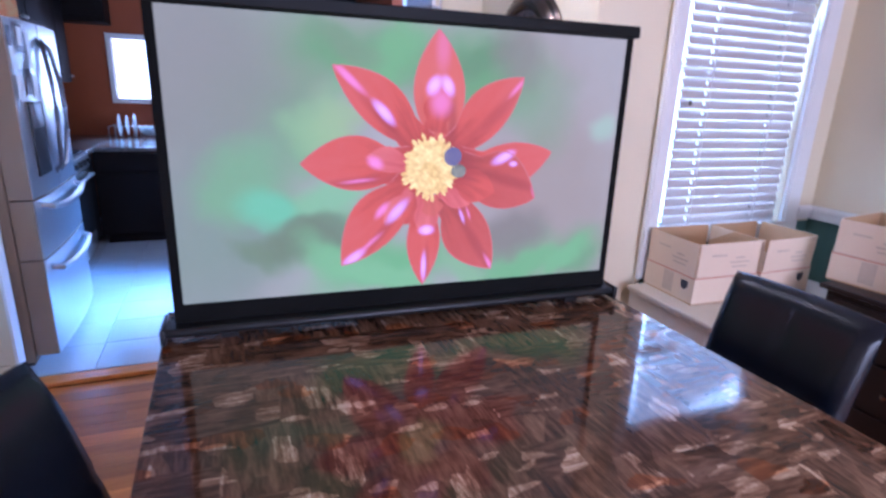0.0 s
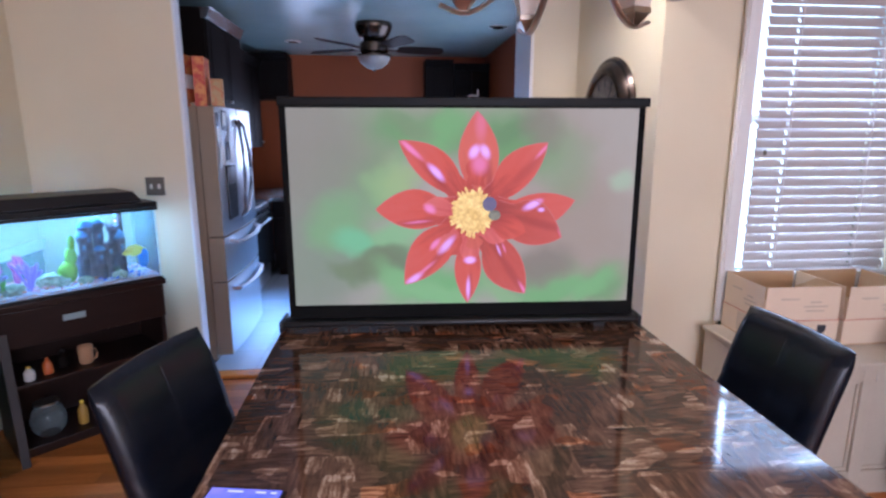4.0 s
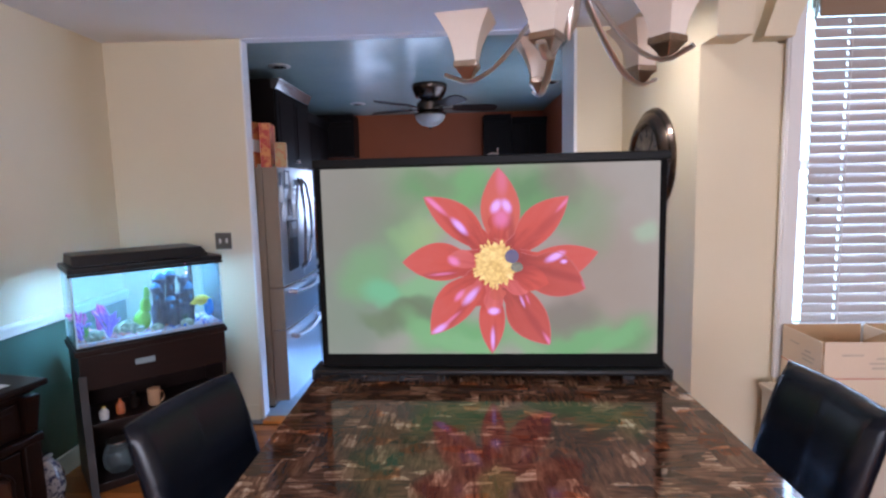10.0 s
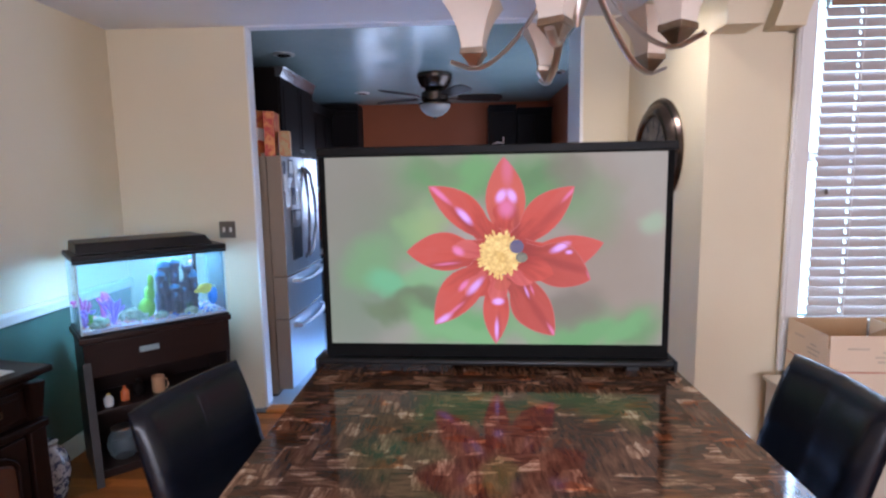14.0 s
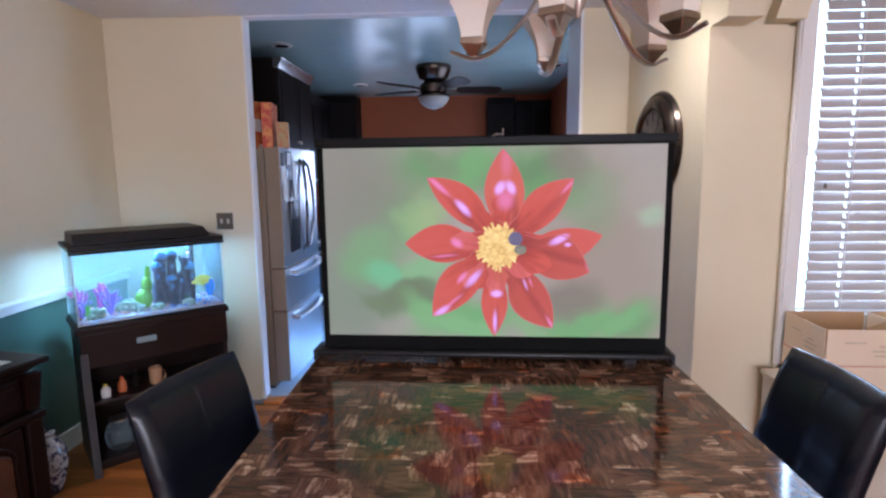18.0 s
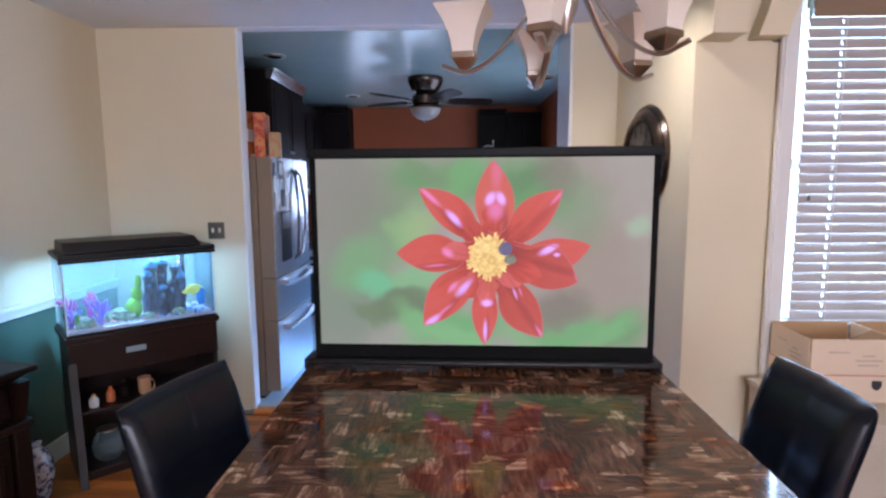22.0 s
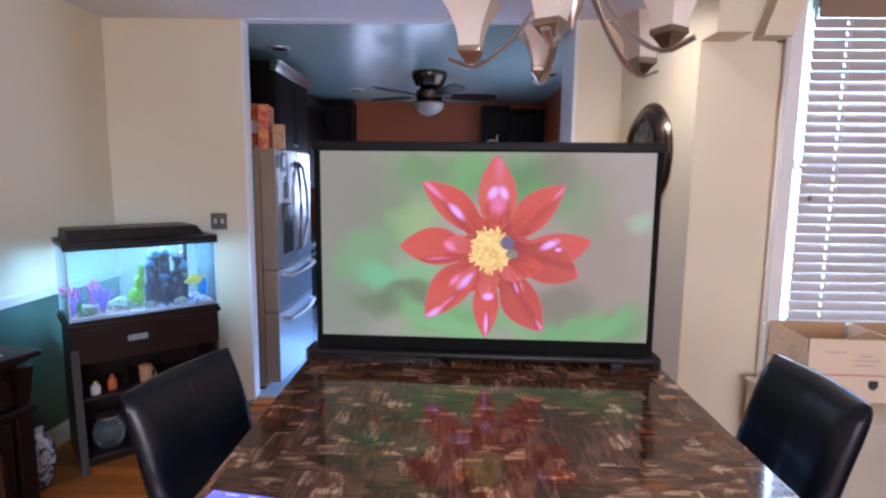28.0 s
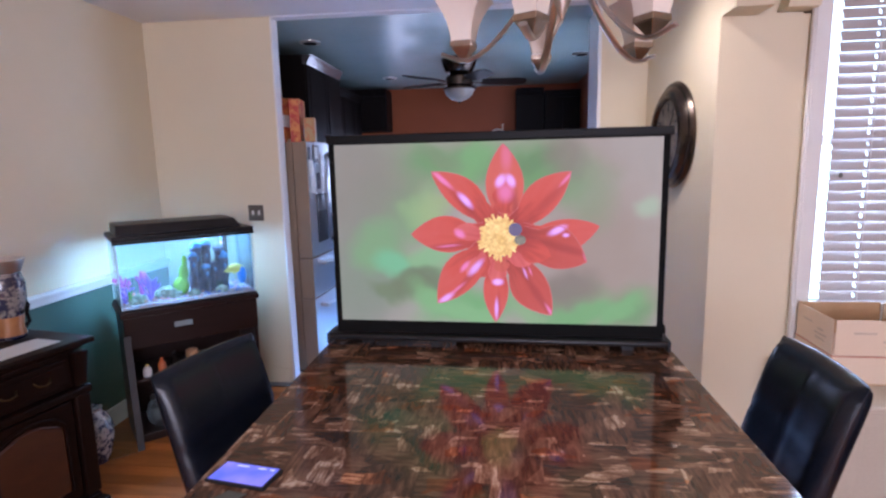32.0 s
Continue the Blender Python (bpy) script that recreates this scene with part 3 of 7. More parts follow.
for k, w in enumerate((KW, KV)):
    structure("kitchen_window_frame_%d" % (k + 1), bx(w[0] - 0.05, w[0], KY1 - 0.03, KY1 + 0.02, w[2] - 0.05, w[3] + 0.05, 0.004, 2, bx(w[1], w[1] + 0.05, KY1 - 0.03, KY1 + 0.02, w[2] - 0.05, w[3] + 0.05, 0.004, 2, bx(w[0], w[1], KY1 - 0.05, KY1 + 0.02, w[2] - 0.05, w[2], 0.004, 2, bx(w[0], w[1], KY1 - 0.03, KY1 + 0.02, w[3], w[3] + 0.05, 0.004)))), M["trim"], "white frame of the kitchen window", "window")

# ---- dining table ----
TX0, TX1, TY0, TY1, TZ = 0.058, 1.345, 0.312, 1.60, 0.91
table = thing("dining_table", ((TX0 + TX1) / 2, (TY0 + TY1) / 2, 0), "counter-height square table with a glossy brown patchwork marble top", "table")
hw, hd = (TX1 - TX0) / 2, (TY1 - TY0) / 2
part("tabletop", bx(-hw, hw, -hd, hd, TZ - 0.012, TZ, 0.003), M["marble"], table, "glossy brown patchwork marble top")
part("edge_band", frustum((-hw + 0.045, hw - 0.045, -hd + 0.045, hd - 0.045, TZ - 0.072), (-hw + 0.003, hw - 0.003, -hd + 0.003, hd - 0.003, TZ - 0.0125), 0.003), M["table_edge"], table, "bevelled brown stone edge")
part("apron", bx(-hw + 0.20, hw - 0.20, -hd + 0.20, hd - 0.20, TZ - 0.15, TZ - 0.073, 0.004), M["table_leg"], table)
for sx in (-1, 1):
    for sy in (-1, 1):
        cx, cy = sx * 0.262, sy * 0.30
        part("leg", frustum((cx + sx * 0.035 - 0.050, cx + sx * 0.035 + 0.050, cy + sy * 0.05 - 0.055, cy + sy * 0.05 + 0.055, 0.06), (cx - 0.043, cx + 0.043, cy - 0.05, cy + 0.05, TZ - 0.151), 0.005), M["table_leg"], table)
own = bmesh.new()
arc = [(-0.235 + 0.47 * k / 10, -0.315 - 0.03 * math.sin(math.pi * k / 10)) for k in range(11)] + [(0.235, -0.28), (-0.235, -0.28)]
lo, hi = [own.verts.new((x, y, 0.061)) for x, y in arc], [own.verts.new((x, y, TZ - 0.152)) for x, y in arc]
own.faces.new(lo[::-1])
own.faces.new(hi)
for k in range(len(arc)):
    own.faces.new((lo[k], lo[(k + 1) % len(arc)], hi[(k + 1) % len(arc)], hi[k]))
patch = [(0.075, 0.325), (0.145, 0.417), (0.192, 0.407), (0.122, 0.316)]
pb = bmesh.new()
pb.faces.new([pb.verts.new((x - (TX0 + TX1) / 2, y - (TY0 + TY1) / 2, TZ + 0.0004)) for x, y in patch[::-1]])
part("stone_patch", pb, mat("grey_stone_patch", (0.11, 0.12, 0.105), (0.07, 0.075, 0.065), 0.15, scale=8, fine=70), table, "plain grey stone piece in the top", 0)
part("pedestal_panel", own, mat("blue_black_lacquer", (0.003, 0.0045, 0.008), (0.004, 0.006, 0.011), 0.3, fine=200, spec=0.18), table, "glossy black bowed panel between the legs", 30)
part("base", bx(-0.44, 0.44, -0.44, 0.44, 0.0, 0.06, 0.008), M["table_leg"], table)


# ---- chairs ----
def dining_chair():
    """Counter chair; origin on the floor under the seat's middle, back towards -x."""
    c = thing("dining_chair", (0, 0, 0), "counter-height chair in black leather with a dark espresso frame", "chair", "chairs round the table")
    w = 0.20

    def cushion(x0, x1, y0, y1, z0, z1, puff):
        own = bmesh.new()
        n = 16
        grid = [[None] * (n + 1) for _ in range(n + 1)]
        for i in range(n + 1):
            for j in range(n + 1):
                u, v = i / n, j / n
                u, v = 0.5 - 0.5 * math.cos(math.pi * u), 0.5 - 0.5 * math.cos(math.pi * v)
                h = math.sqrt(max(0, 1 - abs(2 * u - 1) ** 7)) * math.sqrt(max(0, 1 - abs(2 * v - 1) ** 7))
                grid[i][j] = own.verts.new((x0 + (x1 - x0) * u, y0 + (y1 - y0) * v, z1 - puff + puff * h))
        for i in range(n):
            for j in range(n):
                own.faces.new((grid[i][j], grid[i + 1][j], grid[i + 1][j + 1], grid[i][j + 1]))
        edge = [e for e in own.edges if e.is_boundary]
        r = bmesh.ops.extrude_edge_only(own, edges=edge)
        vs = [g for g in r["geom"] if isinstance(g, bmesh.types.BMVert)]
        for q in vs:
            q.co.z = z0
        bmesh.ops.contextual_create(own, geom=[g for g in r["geom"] if isinstance(g, bmesh.types.BMEdge)])
        bmesh.ops.recalc_face_normals(own, faces=own.faces[:])
        return own

    part("seat", cushion(-0.128, 0.305, -w - 0.004, w + 0.004, 0.495, 0.652, 0.062), M["leather"], c, "padded black leather seat", 75)
    part("seat_piping", tube([(-0.125, -w - 0.005, 0.607), (0.295, -w - 0.005, 0.607), (0.306, -w + 0.006, 0.607), (0.306, w - 0.006, 0.607), (0.295, w + 0.005, 0.607), (-0.125, w + 0.005, 0.607)], 0.004, 6), M["leather"], c, "piped leather seam")
    part("seat_frame", bx(-0.15, 0.29, -w + 0.005, w - 0.005, 0.485, 0.499, 0.003), M["table_leg"], c)
    # padded back: four panels with a seam between, reclined and curved
    tilt = 0.235

    def bx_at(z):
        return -0.140 - tilt * (z - 0.60) - 0.10 * max(0, z - 0.60) ** 2

    own = bmesh.new()
    nz, ny, th = 20, 20, 0.085
    rings = []
    for k in range(nz + 1):
        z = 0.60 + (1.04 - 0.60) * k / nz
        row_f, row_b = [], []
        for j in range(ny + 1):
            y = -w - 0.005 + (2 * w + 0.01) * j / ny
            e = math.sqrt(max(0.02, 1 - abs(2 * j / ny - 1) ** 10))
            top = math.sqrt(max(0.02, 1 - (k / nz) ** 14))
            bow = 0.022 * (2 * j / ny - 1) ** 2
            seam = 0.0035 * (j == ny // 2 or k in (nz // 2, nz // 4))
            x = bx_at(z) + bow
            row_f.append(own.verts.new((x + (th * 0.5 * e * top) - seam, y, z)))
            row_b.append(own.verts.new((x - (th * 0.5 * e * top), y, z)))
        rings.append(row_f + row_b[::-1])
    for a, b2 in zip(rings, rings[1:]):
        m = len(a)
        for i in range(m):
            own.faces.new((a[i], a[(i + 1) % m], b2[(i + 1) % m], b2[i]))
    own.faces.new(rings[0])
    own.faces.new(rings[-1])
    bmesh.ops.recalc_face_normals(own, faces=own.faces[:])
    part("backrest", own, M["leather"], c, "reclined padded black leather back with stitched panels", 50)
    front = th * 0.5 - 0.0036
    part("seam", tube([(bx_at(0.63 + 0.38 * k / 8) + front, 0, 0.63 + 0.38 * k / 8) for k in range(9)], 0.0009, 6), M["leather"], c)
    for z in (0.82, 0.71):
        part("seam", tube([(bx_at(z) + front + 0.022 * (0.86 * (k / 5 - 1)) ** 2, w * 0.86 * (k / 5 - 1), z) for k in range(11)], 0.0009, 6), M["leather"], c)
    for s in (-1, 1):
        y = s * (w - 0.014)
        part("back_leg", tube([(-0.200, y, 0), (-0.165, y, 0.2), (-0.142, y, 0.40), (-0.142, y, 0.62)], [0.024, 0.027, 0.031, 0.031], 4), M["espresso"], c, "", 30)
        part("front_leg", frustum((0.243, 0.277, y - 0.017, y + 0.017, 0), (0.237, 0.282, y - 0.022, y + 0.022, 0.49), 0.003), M["espresso"], c)
        part("stretcher", bx(-0.15, 0.245, y - 0.010, y + 0.010, 0.17, 0.20, 0.003), M["espresso"], c)
    part("stretcher", bx(-0.162, -0.142, -w + 0.03, w - 0.03, 0.23, 0.262, 0.003), M["espresso"], c)
    part("footrest", bx(0.25, 0.27, -w + 0.03, w - 0.03, 0.14, 0.175, 0.003), M["espresso"], c)
    return c


chair = dining_chair()
chair.matrix_basis = pose(0.066, 0.850, 0, 0, 0, -14)
for m in (pose(1.374, 0.935, 0, 0, 0, 180), pose(0.80, 1.60, 0, 0, 0, -90)):
    copy_thing(chair, m)

# ---- projection screen on the table ----
SX0, SX1, SY, SZ0, SZ1 = 0.113, 1.290, 1.385, 1.000, 1.672
screen = thing("projection_screen", ((SX0 + SX1) / 2, SY, TZ), "portable pull-up projection screen, raised, showing a red flower", "screen", "", -2.5)


def sc(b):
    """Shift a mesh from the world into the screen's own space."""
    bmesh.ops.translate(b, vec=(-(SX0 + SX1) / 2, -SY, -TZ), verts=b.verts[:])
    return b


def flat_emit(name, c1, c2, power=1.0, scale=5.0, base=0.12):
    m = mat(name, (base, base, base), None, 0.8)
    n, l = m.node_tree.nodes, m.node_tree.links
    t, co, r = n.new("ShaderNodeTexNoise"), n.new("ShaderNodeTexCoord"), n.new("ShaderNodeMix")
    t.inputs["Scale"].default_value, t.inputs["Detail"].default_value = scale, 3
    r.data_type = "RGBA"
    r.inputs[6].default_value, r.inputs[7].default_value = (*c1, 1), (*c2, 1)
    mr = n.new("ShaderNodeMapRange")
    mr.inputs["From Min"].default_value, mr.inputs["From Max"].default_value = 0.35, 0.65
    l.new(co.outputs["Object"], t.inputs["Vector"])
    l.new(t.outputs["Fac"], mr.inputs["Value"])
    l.new(mr.outputs[0], r.inputs[0])
    b = n["Principled BSDF"]
    l.new(r.outputs[2], b.inputs["Emission Color"])
    b.inputs["Emission Strength"].default_value = power
    return m


P = 0.96


def uv(x, y):
    """From the picture's own grid (0..955, 0..528, y down) to metres."""
    return SX0 + (SX1 - SX0) * x / 955, SZ1 - (SZ1 - SZ0) * y / 528


def spots(m, colour, marks, wobble=0.03, soft=1.0):
    """Soft elongated spots laid over a colour: (x, y, long, wide, turn, colour, strength) in the picture's grid."""
    n, l = m.node_tree.nodes, m.node_tree.links
    co, nz, ad = n.new("ShaderNodeTexCoord"), n.new("ShaderNodeTexNoise"), n.new("ShaderNodeVectorMath")
    nz.inputs["Scale"].default_value, nz.inputs["Detail"].default_value = 7, 2
    l.new(co.outputs["Object"], nz.inputs["Vector"])
    ad.operation = "MULTIPLY_ADD"
    l.new(nz.outputs["Color"], ad.inputs[0])
    ad.inputs[1].default_value = (wobble, 0, wobble)
    l.new(co.outputs["Object"], ad.inputs[2])
    for x, y, lg, wd, turn, c, k in marks:
        px, pz = uv(x, y)
        mp, ln, mr, mx = n.new("ShaderNodeMapping"), n.new("ShaderNodeVectorMath"), n.new("ShaderNodeMapRange"), n.new("ShaderNodeMix")
        mp.vector_type = "TEXTURE"
        mp.inputs["Location"].default_value = (px - (SX0 + SX1) / 2 + wobble / 2, 0, pz - TZ + wobble / 2)
        mp.inputs["Rotation"].default_value = (0, radians(-turn), 0)
        mp.inputs["Scale"].default_value = (lg * 0.00123, 10, wd * 0.00123)
        l.new(ad.outputs[0], mp.inputs["Vector"])
        ln.operation = "LENGTH"
        l.new(mp.outputs[0], ln.inputs[0])
        mr.interpolation_type = "SMOOTHSTEP"
        mr.inputs["From Min"].default_value, mr.inputs["From Max"].default_value = 1.0, 1.0 - soft
        mr.inputs["To Min"].default_value, mr.inputs["To Max"].default_value = 0.0, k
        l.new(ln.outputs["Value"], mr.inputs["Value"])
        mx.data_type = "RGBA"
        l.new(mr.outputs[0], mx.inputs[0])
        l.new(colour, mx.inputs[6])
        mx.inputs[7].default_value = (*c, 1)
        colour = mx.outputs[2]
    l.new(colour, n["Principled BSDF"].inputs["Emission Color"])


# the projected background: warm grey, with soft greens to the left and below
bgm = flat_emit("projected_background", (0.355, 0.300, 0.228), (0.305, 0.255, 0.188), P, 3.0, 0.06)
GREEN, LEAF, DIM = (0.118, 0.256, 0.077), (0.141, 0.337, 0.103), (0.30, 0.225, 0.155)
spots(bgm, bgm.node_tree.nodes["Principled BSDF"].inputs["Emission Color"].links[0].from_socket, [
    (150, 110, 200, 120, 0, DIM, 0.56), (800, 330, 280, 330, 0, DIM, 1.00), (740, 60, 160, 110, 0, DIM, 0.50),
    (360, 60, 330, 100, -8, GREEN, 0.94), (610, 90, 190, 150, 0, GREEN, 1.00), (180, 170, 210, 150, 15, GREEN, 0.75),
    (250, 220, 130, 100, 0, LEAF, 0.69), (300, 190, 70, 50, 0, (0.34, 0.38, 0.12), 0.5), (160, 370, 170, 130, 0, LEAF, 0.88), (90, 430, 170, 110, 0, GREEN, 0.62),
    (330, 430, 200, 110, -20, LEAF, 1.00), (420, 480, 260, 80, 10, LEAF, 1.00), (270, 400, 130, 40, 0, (0.12, 0.12, 0.1), 0.55), (690, 480, 190, 110, 10, LEAF, 0.81), (880, 480, 130, 90, 30, GREEN, 0.88),
    (925, 190, 60, 46, 30, (0.34, 0.445, 0.258), 0.7), (760, 150, 110, 150, 0, GREEN, 0.44)], 0.10, 0.8)
# half-sharp leaves and dark gaps between them
spots(bgm, bgm.node_tree.nodes["Principled BSDF"].inputs["Emission Color"].links[0].from_socket, [
    (60, 120, 230, 320, 0, (0.21, 0.195, 0.135), 0.85), (60, 420, 220, 260, 0, (0.19, 0.215, 0.14), 0.85), (120, 300, 126, 90, 40, (0.165, 0.315, 0.118), 0.85),
    (275, 190, 105, 82, 20, (0.286, 0.399, 0.148), 0.65), (175, 350, 87, 60, -25, (0.152, 0.418, 0.183), 1.0), (290, 330, 112, 60, 30, (0.209, 0.389, 0.158), 0.95),
    (225, 415, 168, 51, 12, (0.126, 0.161, 0.07), 0.98), (140, 440, 84, 39, -30, (0.136, 0.182, 0.078), 0.78), (335, 470, 182, 54, -24, (0.176, 0.367, 0.126), 1.00), (400, 505, 168, 39, -12, (0.185, 0.386, 0.134), 1.00),
    (400, 70, 154, 66, 35, (0.146, 0.328, 0.098), 0.9), (330, 40, 112, 39, -20, (0.156, 0.228, 0.094), 0.78), (600, 60, 140, 45, 25, (0.102, 0.202, 0.066), 0.85), (690, 50, 84, 90, 0, (0.2, 0.16, 0.11), 0.78),
    (690, 430, 154, 90, 10, (0.19, 0.145, 0.1), 0.91), (750, 500, 168, 39, 12, (0.146, 0.328, 0.102), 0.95), (850, 485, 126, 39, 40, (0.157, 0.348, 0.111), 0.95), (590, 500, 84, 33, -40, (0.208, 0.355, 0.136), 0.78)], 0.11, 0.7)
part("picture", sc(bx(SX0, SX1, SY, SY + 0.002, SZ0, SZ1)), bgm, screen, "blurred green and grey picture background", 0)
part("border", sc(bx(SX0 - 0.022, SX1 + 0.022, SY + 0.0021, SY + 0.004, SZ0 - 0.075, SZ1 + 0.012)), M["black_cloth"], screen, "black fabric border")
part("border_strip", sc(bx(SX0 - 0.022, SX0, SY, SY + 0.0021, SZ0 - 0.075, SZ1 + 0.012)), M["black_cloth"], screen)
part("border_strip", sc(bx(SX1, SX1 + 0.022, SY, SY + 0.0021, SZ0 - 0.075, SZ1 + 0.012)), M["black_cloth"], screen)
part("border_strip", sc(bx(SX0, SX1, SY, SY + 0.0021, SZ0 - 0.075, SZ0)), M["black_cloth"], screen)
part("top_bar", sc(bx(SX0 - 0.025, SX1 + 0.032, SY - 0.014, SY + 0.016, SZ1 + 0.004, SZ1 + 0.034, 0.004)), M["black_metal"], screen, "black aluminium top bar")
part("case", sc(bx(SX0 - 0.05, SX1 + 0.038, SY - 0.042, SY + 0.032, TZ + 0.021, TZ + 0.043, 0.010, 4)), M["black_plastic"], screen, "long black aluminium case")
for x in (SX0 - 0.052, SX1 + 0.030):
    part("end_cap", sc(bx(x, x + 0.012, SY - 0.049, SY + 0.06, TZ + 0.006, TZ + 0.047, 0.004)), M["black_plastic"], screen)
for x in (SX0 + 0.1, SX1 - 0.1):
    part("foot", sc(bx(x - 0.02, x + 0.02, SY - 0.015, SY + 0.03, TZ, TZ + 0.0205, 0.001)), M["black_plastic"], screen)
part("strut", sc(tube([((SX0 + SX1) / 2, SY + 0.03, TZ + 0.05), ((SX0 + SX1) / 2, SY + 0.03, SZ1 + 0.01)], 0.012, 8)), M["black_metal"], screen)
part("hook", sc(tube([(0.700, SY + 0.0, SZ1 + 0.030), (0.72, SY, SZ1 + 0.040), (0.742, SY, SZ1 + 0.038), (0.742, SY, SZ1 + 0.058)], 0.0035, 6)), M["steel"], screen, "small bright catch")


# ---- flower on the screen ----
def projected_petal(name, heart, body, tip):
    """A petal's red: deep at the flower's heart, full along the petal, rosy at its tip, with soft violet glints."""
    m = mat(name, (0.04, 0.04, 0.04), None, 0.8)
    n, l = m.node_tree.nodes, m.node_tree.links
    co, ds, mr, rp = n.new("ShaderNodeTexCoord"), n.new("ShaderNodeVectorMath"), n.new("ShaderNodeMapRange"), n.new("ShaderNodeValToRGB")
    ds.operation = "DISTANCE"
    cx, cz = uv(500, 272)
    ds.inputs[1].default_value = (cx - (SX0 + SX1) / 2, 0, cz - TZ)
    l.new(co.outputs["Object"], ds.inputs[0])
    nz, ad = n.new("ShaderNodeTexNoise"), n.new("ShaderNodeMath")
    nz.inputs["Scale"].default_value, nz.inputs["Detail"].default_value = 16, 4
    l.new(co.outputs["Object"], nz.inputs["Vector"])
    ad.operation = "MULTIPLY_ADD"
    l.new(nz.outputs["Fac"], ad.inputs[0])
    ad.inputs[1].default_value = 0.12
    l.new(ds.outputs["Value"], ad.inputs[2])
    mr.inputs["From Min"].default_value, mr.inputs["From Max"].default_value = 0.11, 0.42
    l.new(ad.outputs[0], mr.inputs["Value"])
    e = rp.color_ramp.elements
    e[0].position, e[0].color = 0.0, (*heart, 1)
    e[1].position, e[1].color = 1.0, (*tip, 1)
    x = e.new(0.42)
    x.color = (*body, 1)
    # fine veins that run out from the heart
    sep, at2, ray, cmb, vn = n.new("ShaderNodeVectorMath"), n.new("ShaderNodeMath"), n.new("ShaderNodeSeparateXYZ"), n.new("ShaderNodeCombineXYZ"), n.new("ShaderNodeTexNoise")
    sep.operation, at2.operation = "SUBTRACT", "ARCTAN2"
    l.new(co.outputs["Object"], sep.inputs[0])
    sep.inputs[1].default_value = ds.inputs[1].default_value
    l.new(sep.outputs[0], ray.inputs[0])
    l.new(ray.outputs["Z"], at2.inputs[0])
    l.new(ray.outputs["X"], at2.inputs[1])
    l.new(at2.outputs[0], cmb.inputs["X"])
    l.new(ds.outputs["Value"], cmb.inputs["Y"])
    vn.inputs["Scale"].default_value, vn.inputs["Detail"].default_value = 9, 5
    l.new(cmb.outputs[0], vn.inputs["Vector"])
    va = n.new("ShaderNodeMath")
    va.operation = "MULTIPLY_ADD"
    l.new(vn.outputs["Fac"], va.inputs[0])
    va.inputs[1].default_value = 0.9
    l.new(mr.outputs[0], va.inputs[2])
    vb = n.new("ShaderNodeMath")
    vb.operation = "SUBTRACT"
    l.new(va.outputs[0], vb.inputs[0])
    vb.inputs[1].default_value = 0.45
    l.new(vb.outputs[0], rp.inputs[0])
    LILAC, ROSE, DEEP = (0.86, 0.46, 0.98), (0.86, 0.24, 0.48), (0.26, 0.016, 0.016)
    spots(m, rp.outputs[0], [
        (520, 40, 70, 24, 90, ROSE, 0.30), (545, 190, 90, 16, 90, DEEP, 0.55), (640, 170, 120, 22, 45, DEEP, 0.4), (400, 185, 120, 18, -48, DEEP, 0.45), (350, 300, 120, 16, 4, DEEP, 0.5), (690, 305, 130, 20, -15, DEEP, 0.5), (400, 400, 110, 15, 52, DEEP, 0.45), (610, 440, 110, 18, -58, DEEP, 0.5), (495, 480, 70, 10, 90, DEEP, 0.4), (560, 270, 70, 60, 0, DEEP, 0.6),
        (503, 112, 30, 19, 60, LILAC, 0.95), (532, 112, 30, 17, 115, LILAC, 0.95), (517, 145, 40, 34, 90, ROSE, 0.6), (398, 166, 44, 15, -46, LILAC, 0.9), (330, 105, 62, 12, -42, ROSE, 0.75),
        (380, 262, 26, 18, -30, ROSE, 0.8), (345, 298, 52, 6, 5, ROSE, 0.6), (668, 254, 40, 15, 25, LILAC, 0.9), (692, 268, 15, 9, 0, LILAC, 0.8), (690, 110, 40, 8, 48, ROSE, 0.6),
        (428, 362, 46, 15, 48, LILAC, 0.75), (395, 360, 30, 12, 50, ROSE, 0.8), (335, 455, 42, 15, 35, LILAC, 0.75), (372, 425, 46, 8, 40, ROSE, 0.55), (493, 404, 24, 15, 0, LILAC, 0.95), (489, 485, 48, 9, 90, LILAC, 0.75),
        (575, 378, 26, 6, -70, LILAC, 0.6), (590, 372, 22, 5, -70, ROSE, 0.6), (648, 490, 40, 8, -58, ROSE, 0.7), (755, 340, 34, 8, -60, ROSE, 0.5)], 0.008, 0.85)
    n["Principled BSDF"].inputs["Emission Strength"].default_value = P
    return m


red = projected_petal("projected_red", (0.38, 0.034, 0.020), (0.58, 0.070, 0.040), (0.60, 0.092, 0.064))
red2 = projected_petal("projected_deep_red", (0.28, 0.030, 0.018), (0.47, 0.058, 0.034), (0.53, 0.075, 0.050))
red3 = projected_petal("projected_light_red", (0.50, 0.078, 0.044), (0.61, 0.105, 0.062), (0.60, 0.100, 0.066))
red5 = projected_petal("projected_inner_red", (0.52, 0.065, 0.052), (0.66, 0.125, 0.100), (0.68, 0.13, 0.105))
rim_pink = flat_emit("projected_rosy_edge", (0.50, 0.075, 0.075), (0.46, 0.058, 0.042), P, 9)
gold = flat_emit("projected_yellow", (0.82, 0.50, 0.11), (0.62, 0.30, 0.04), P, 30)


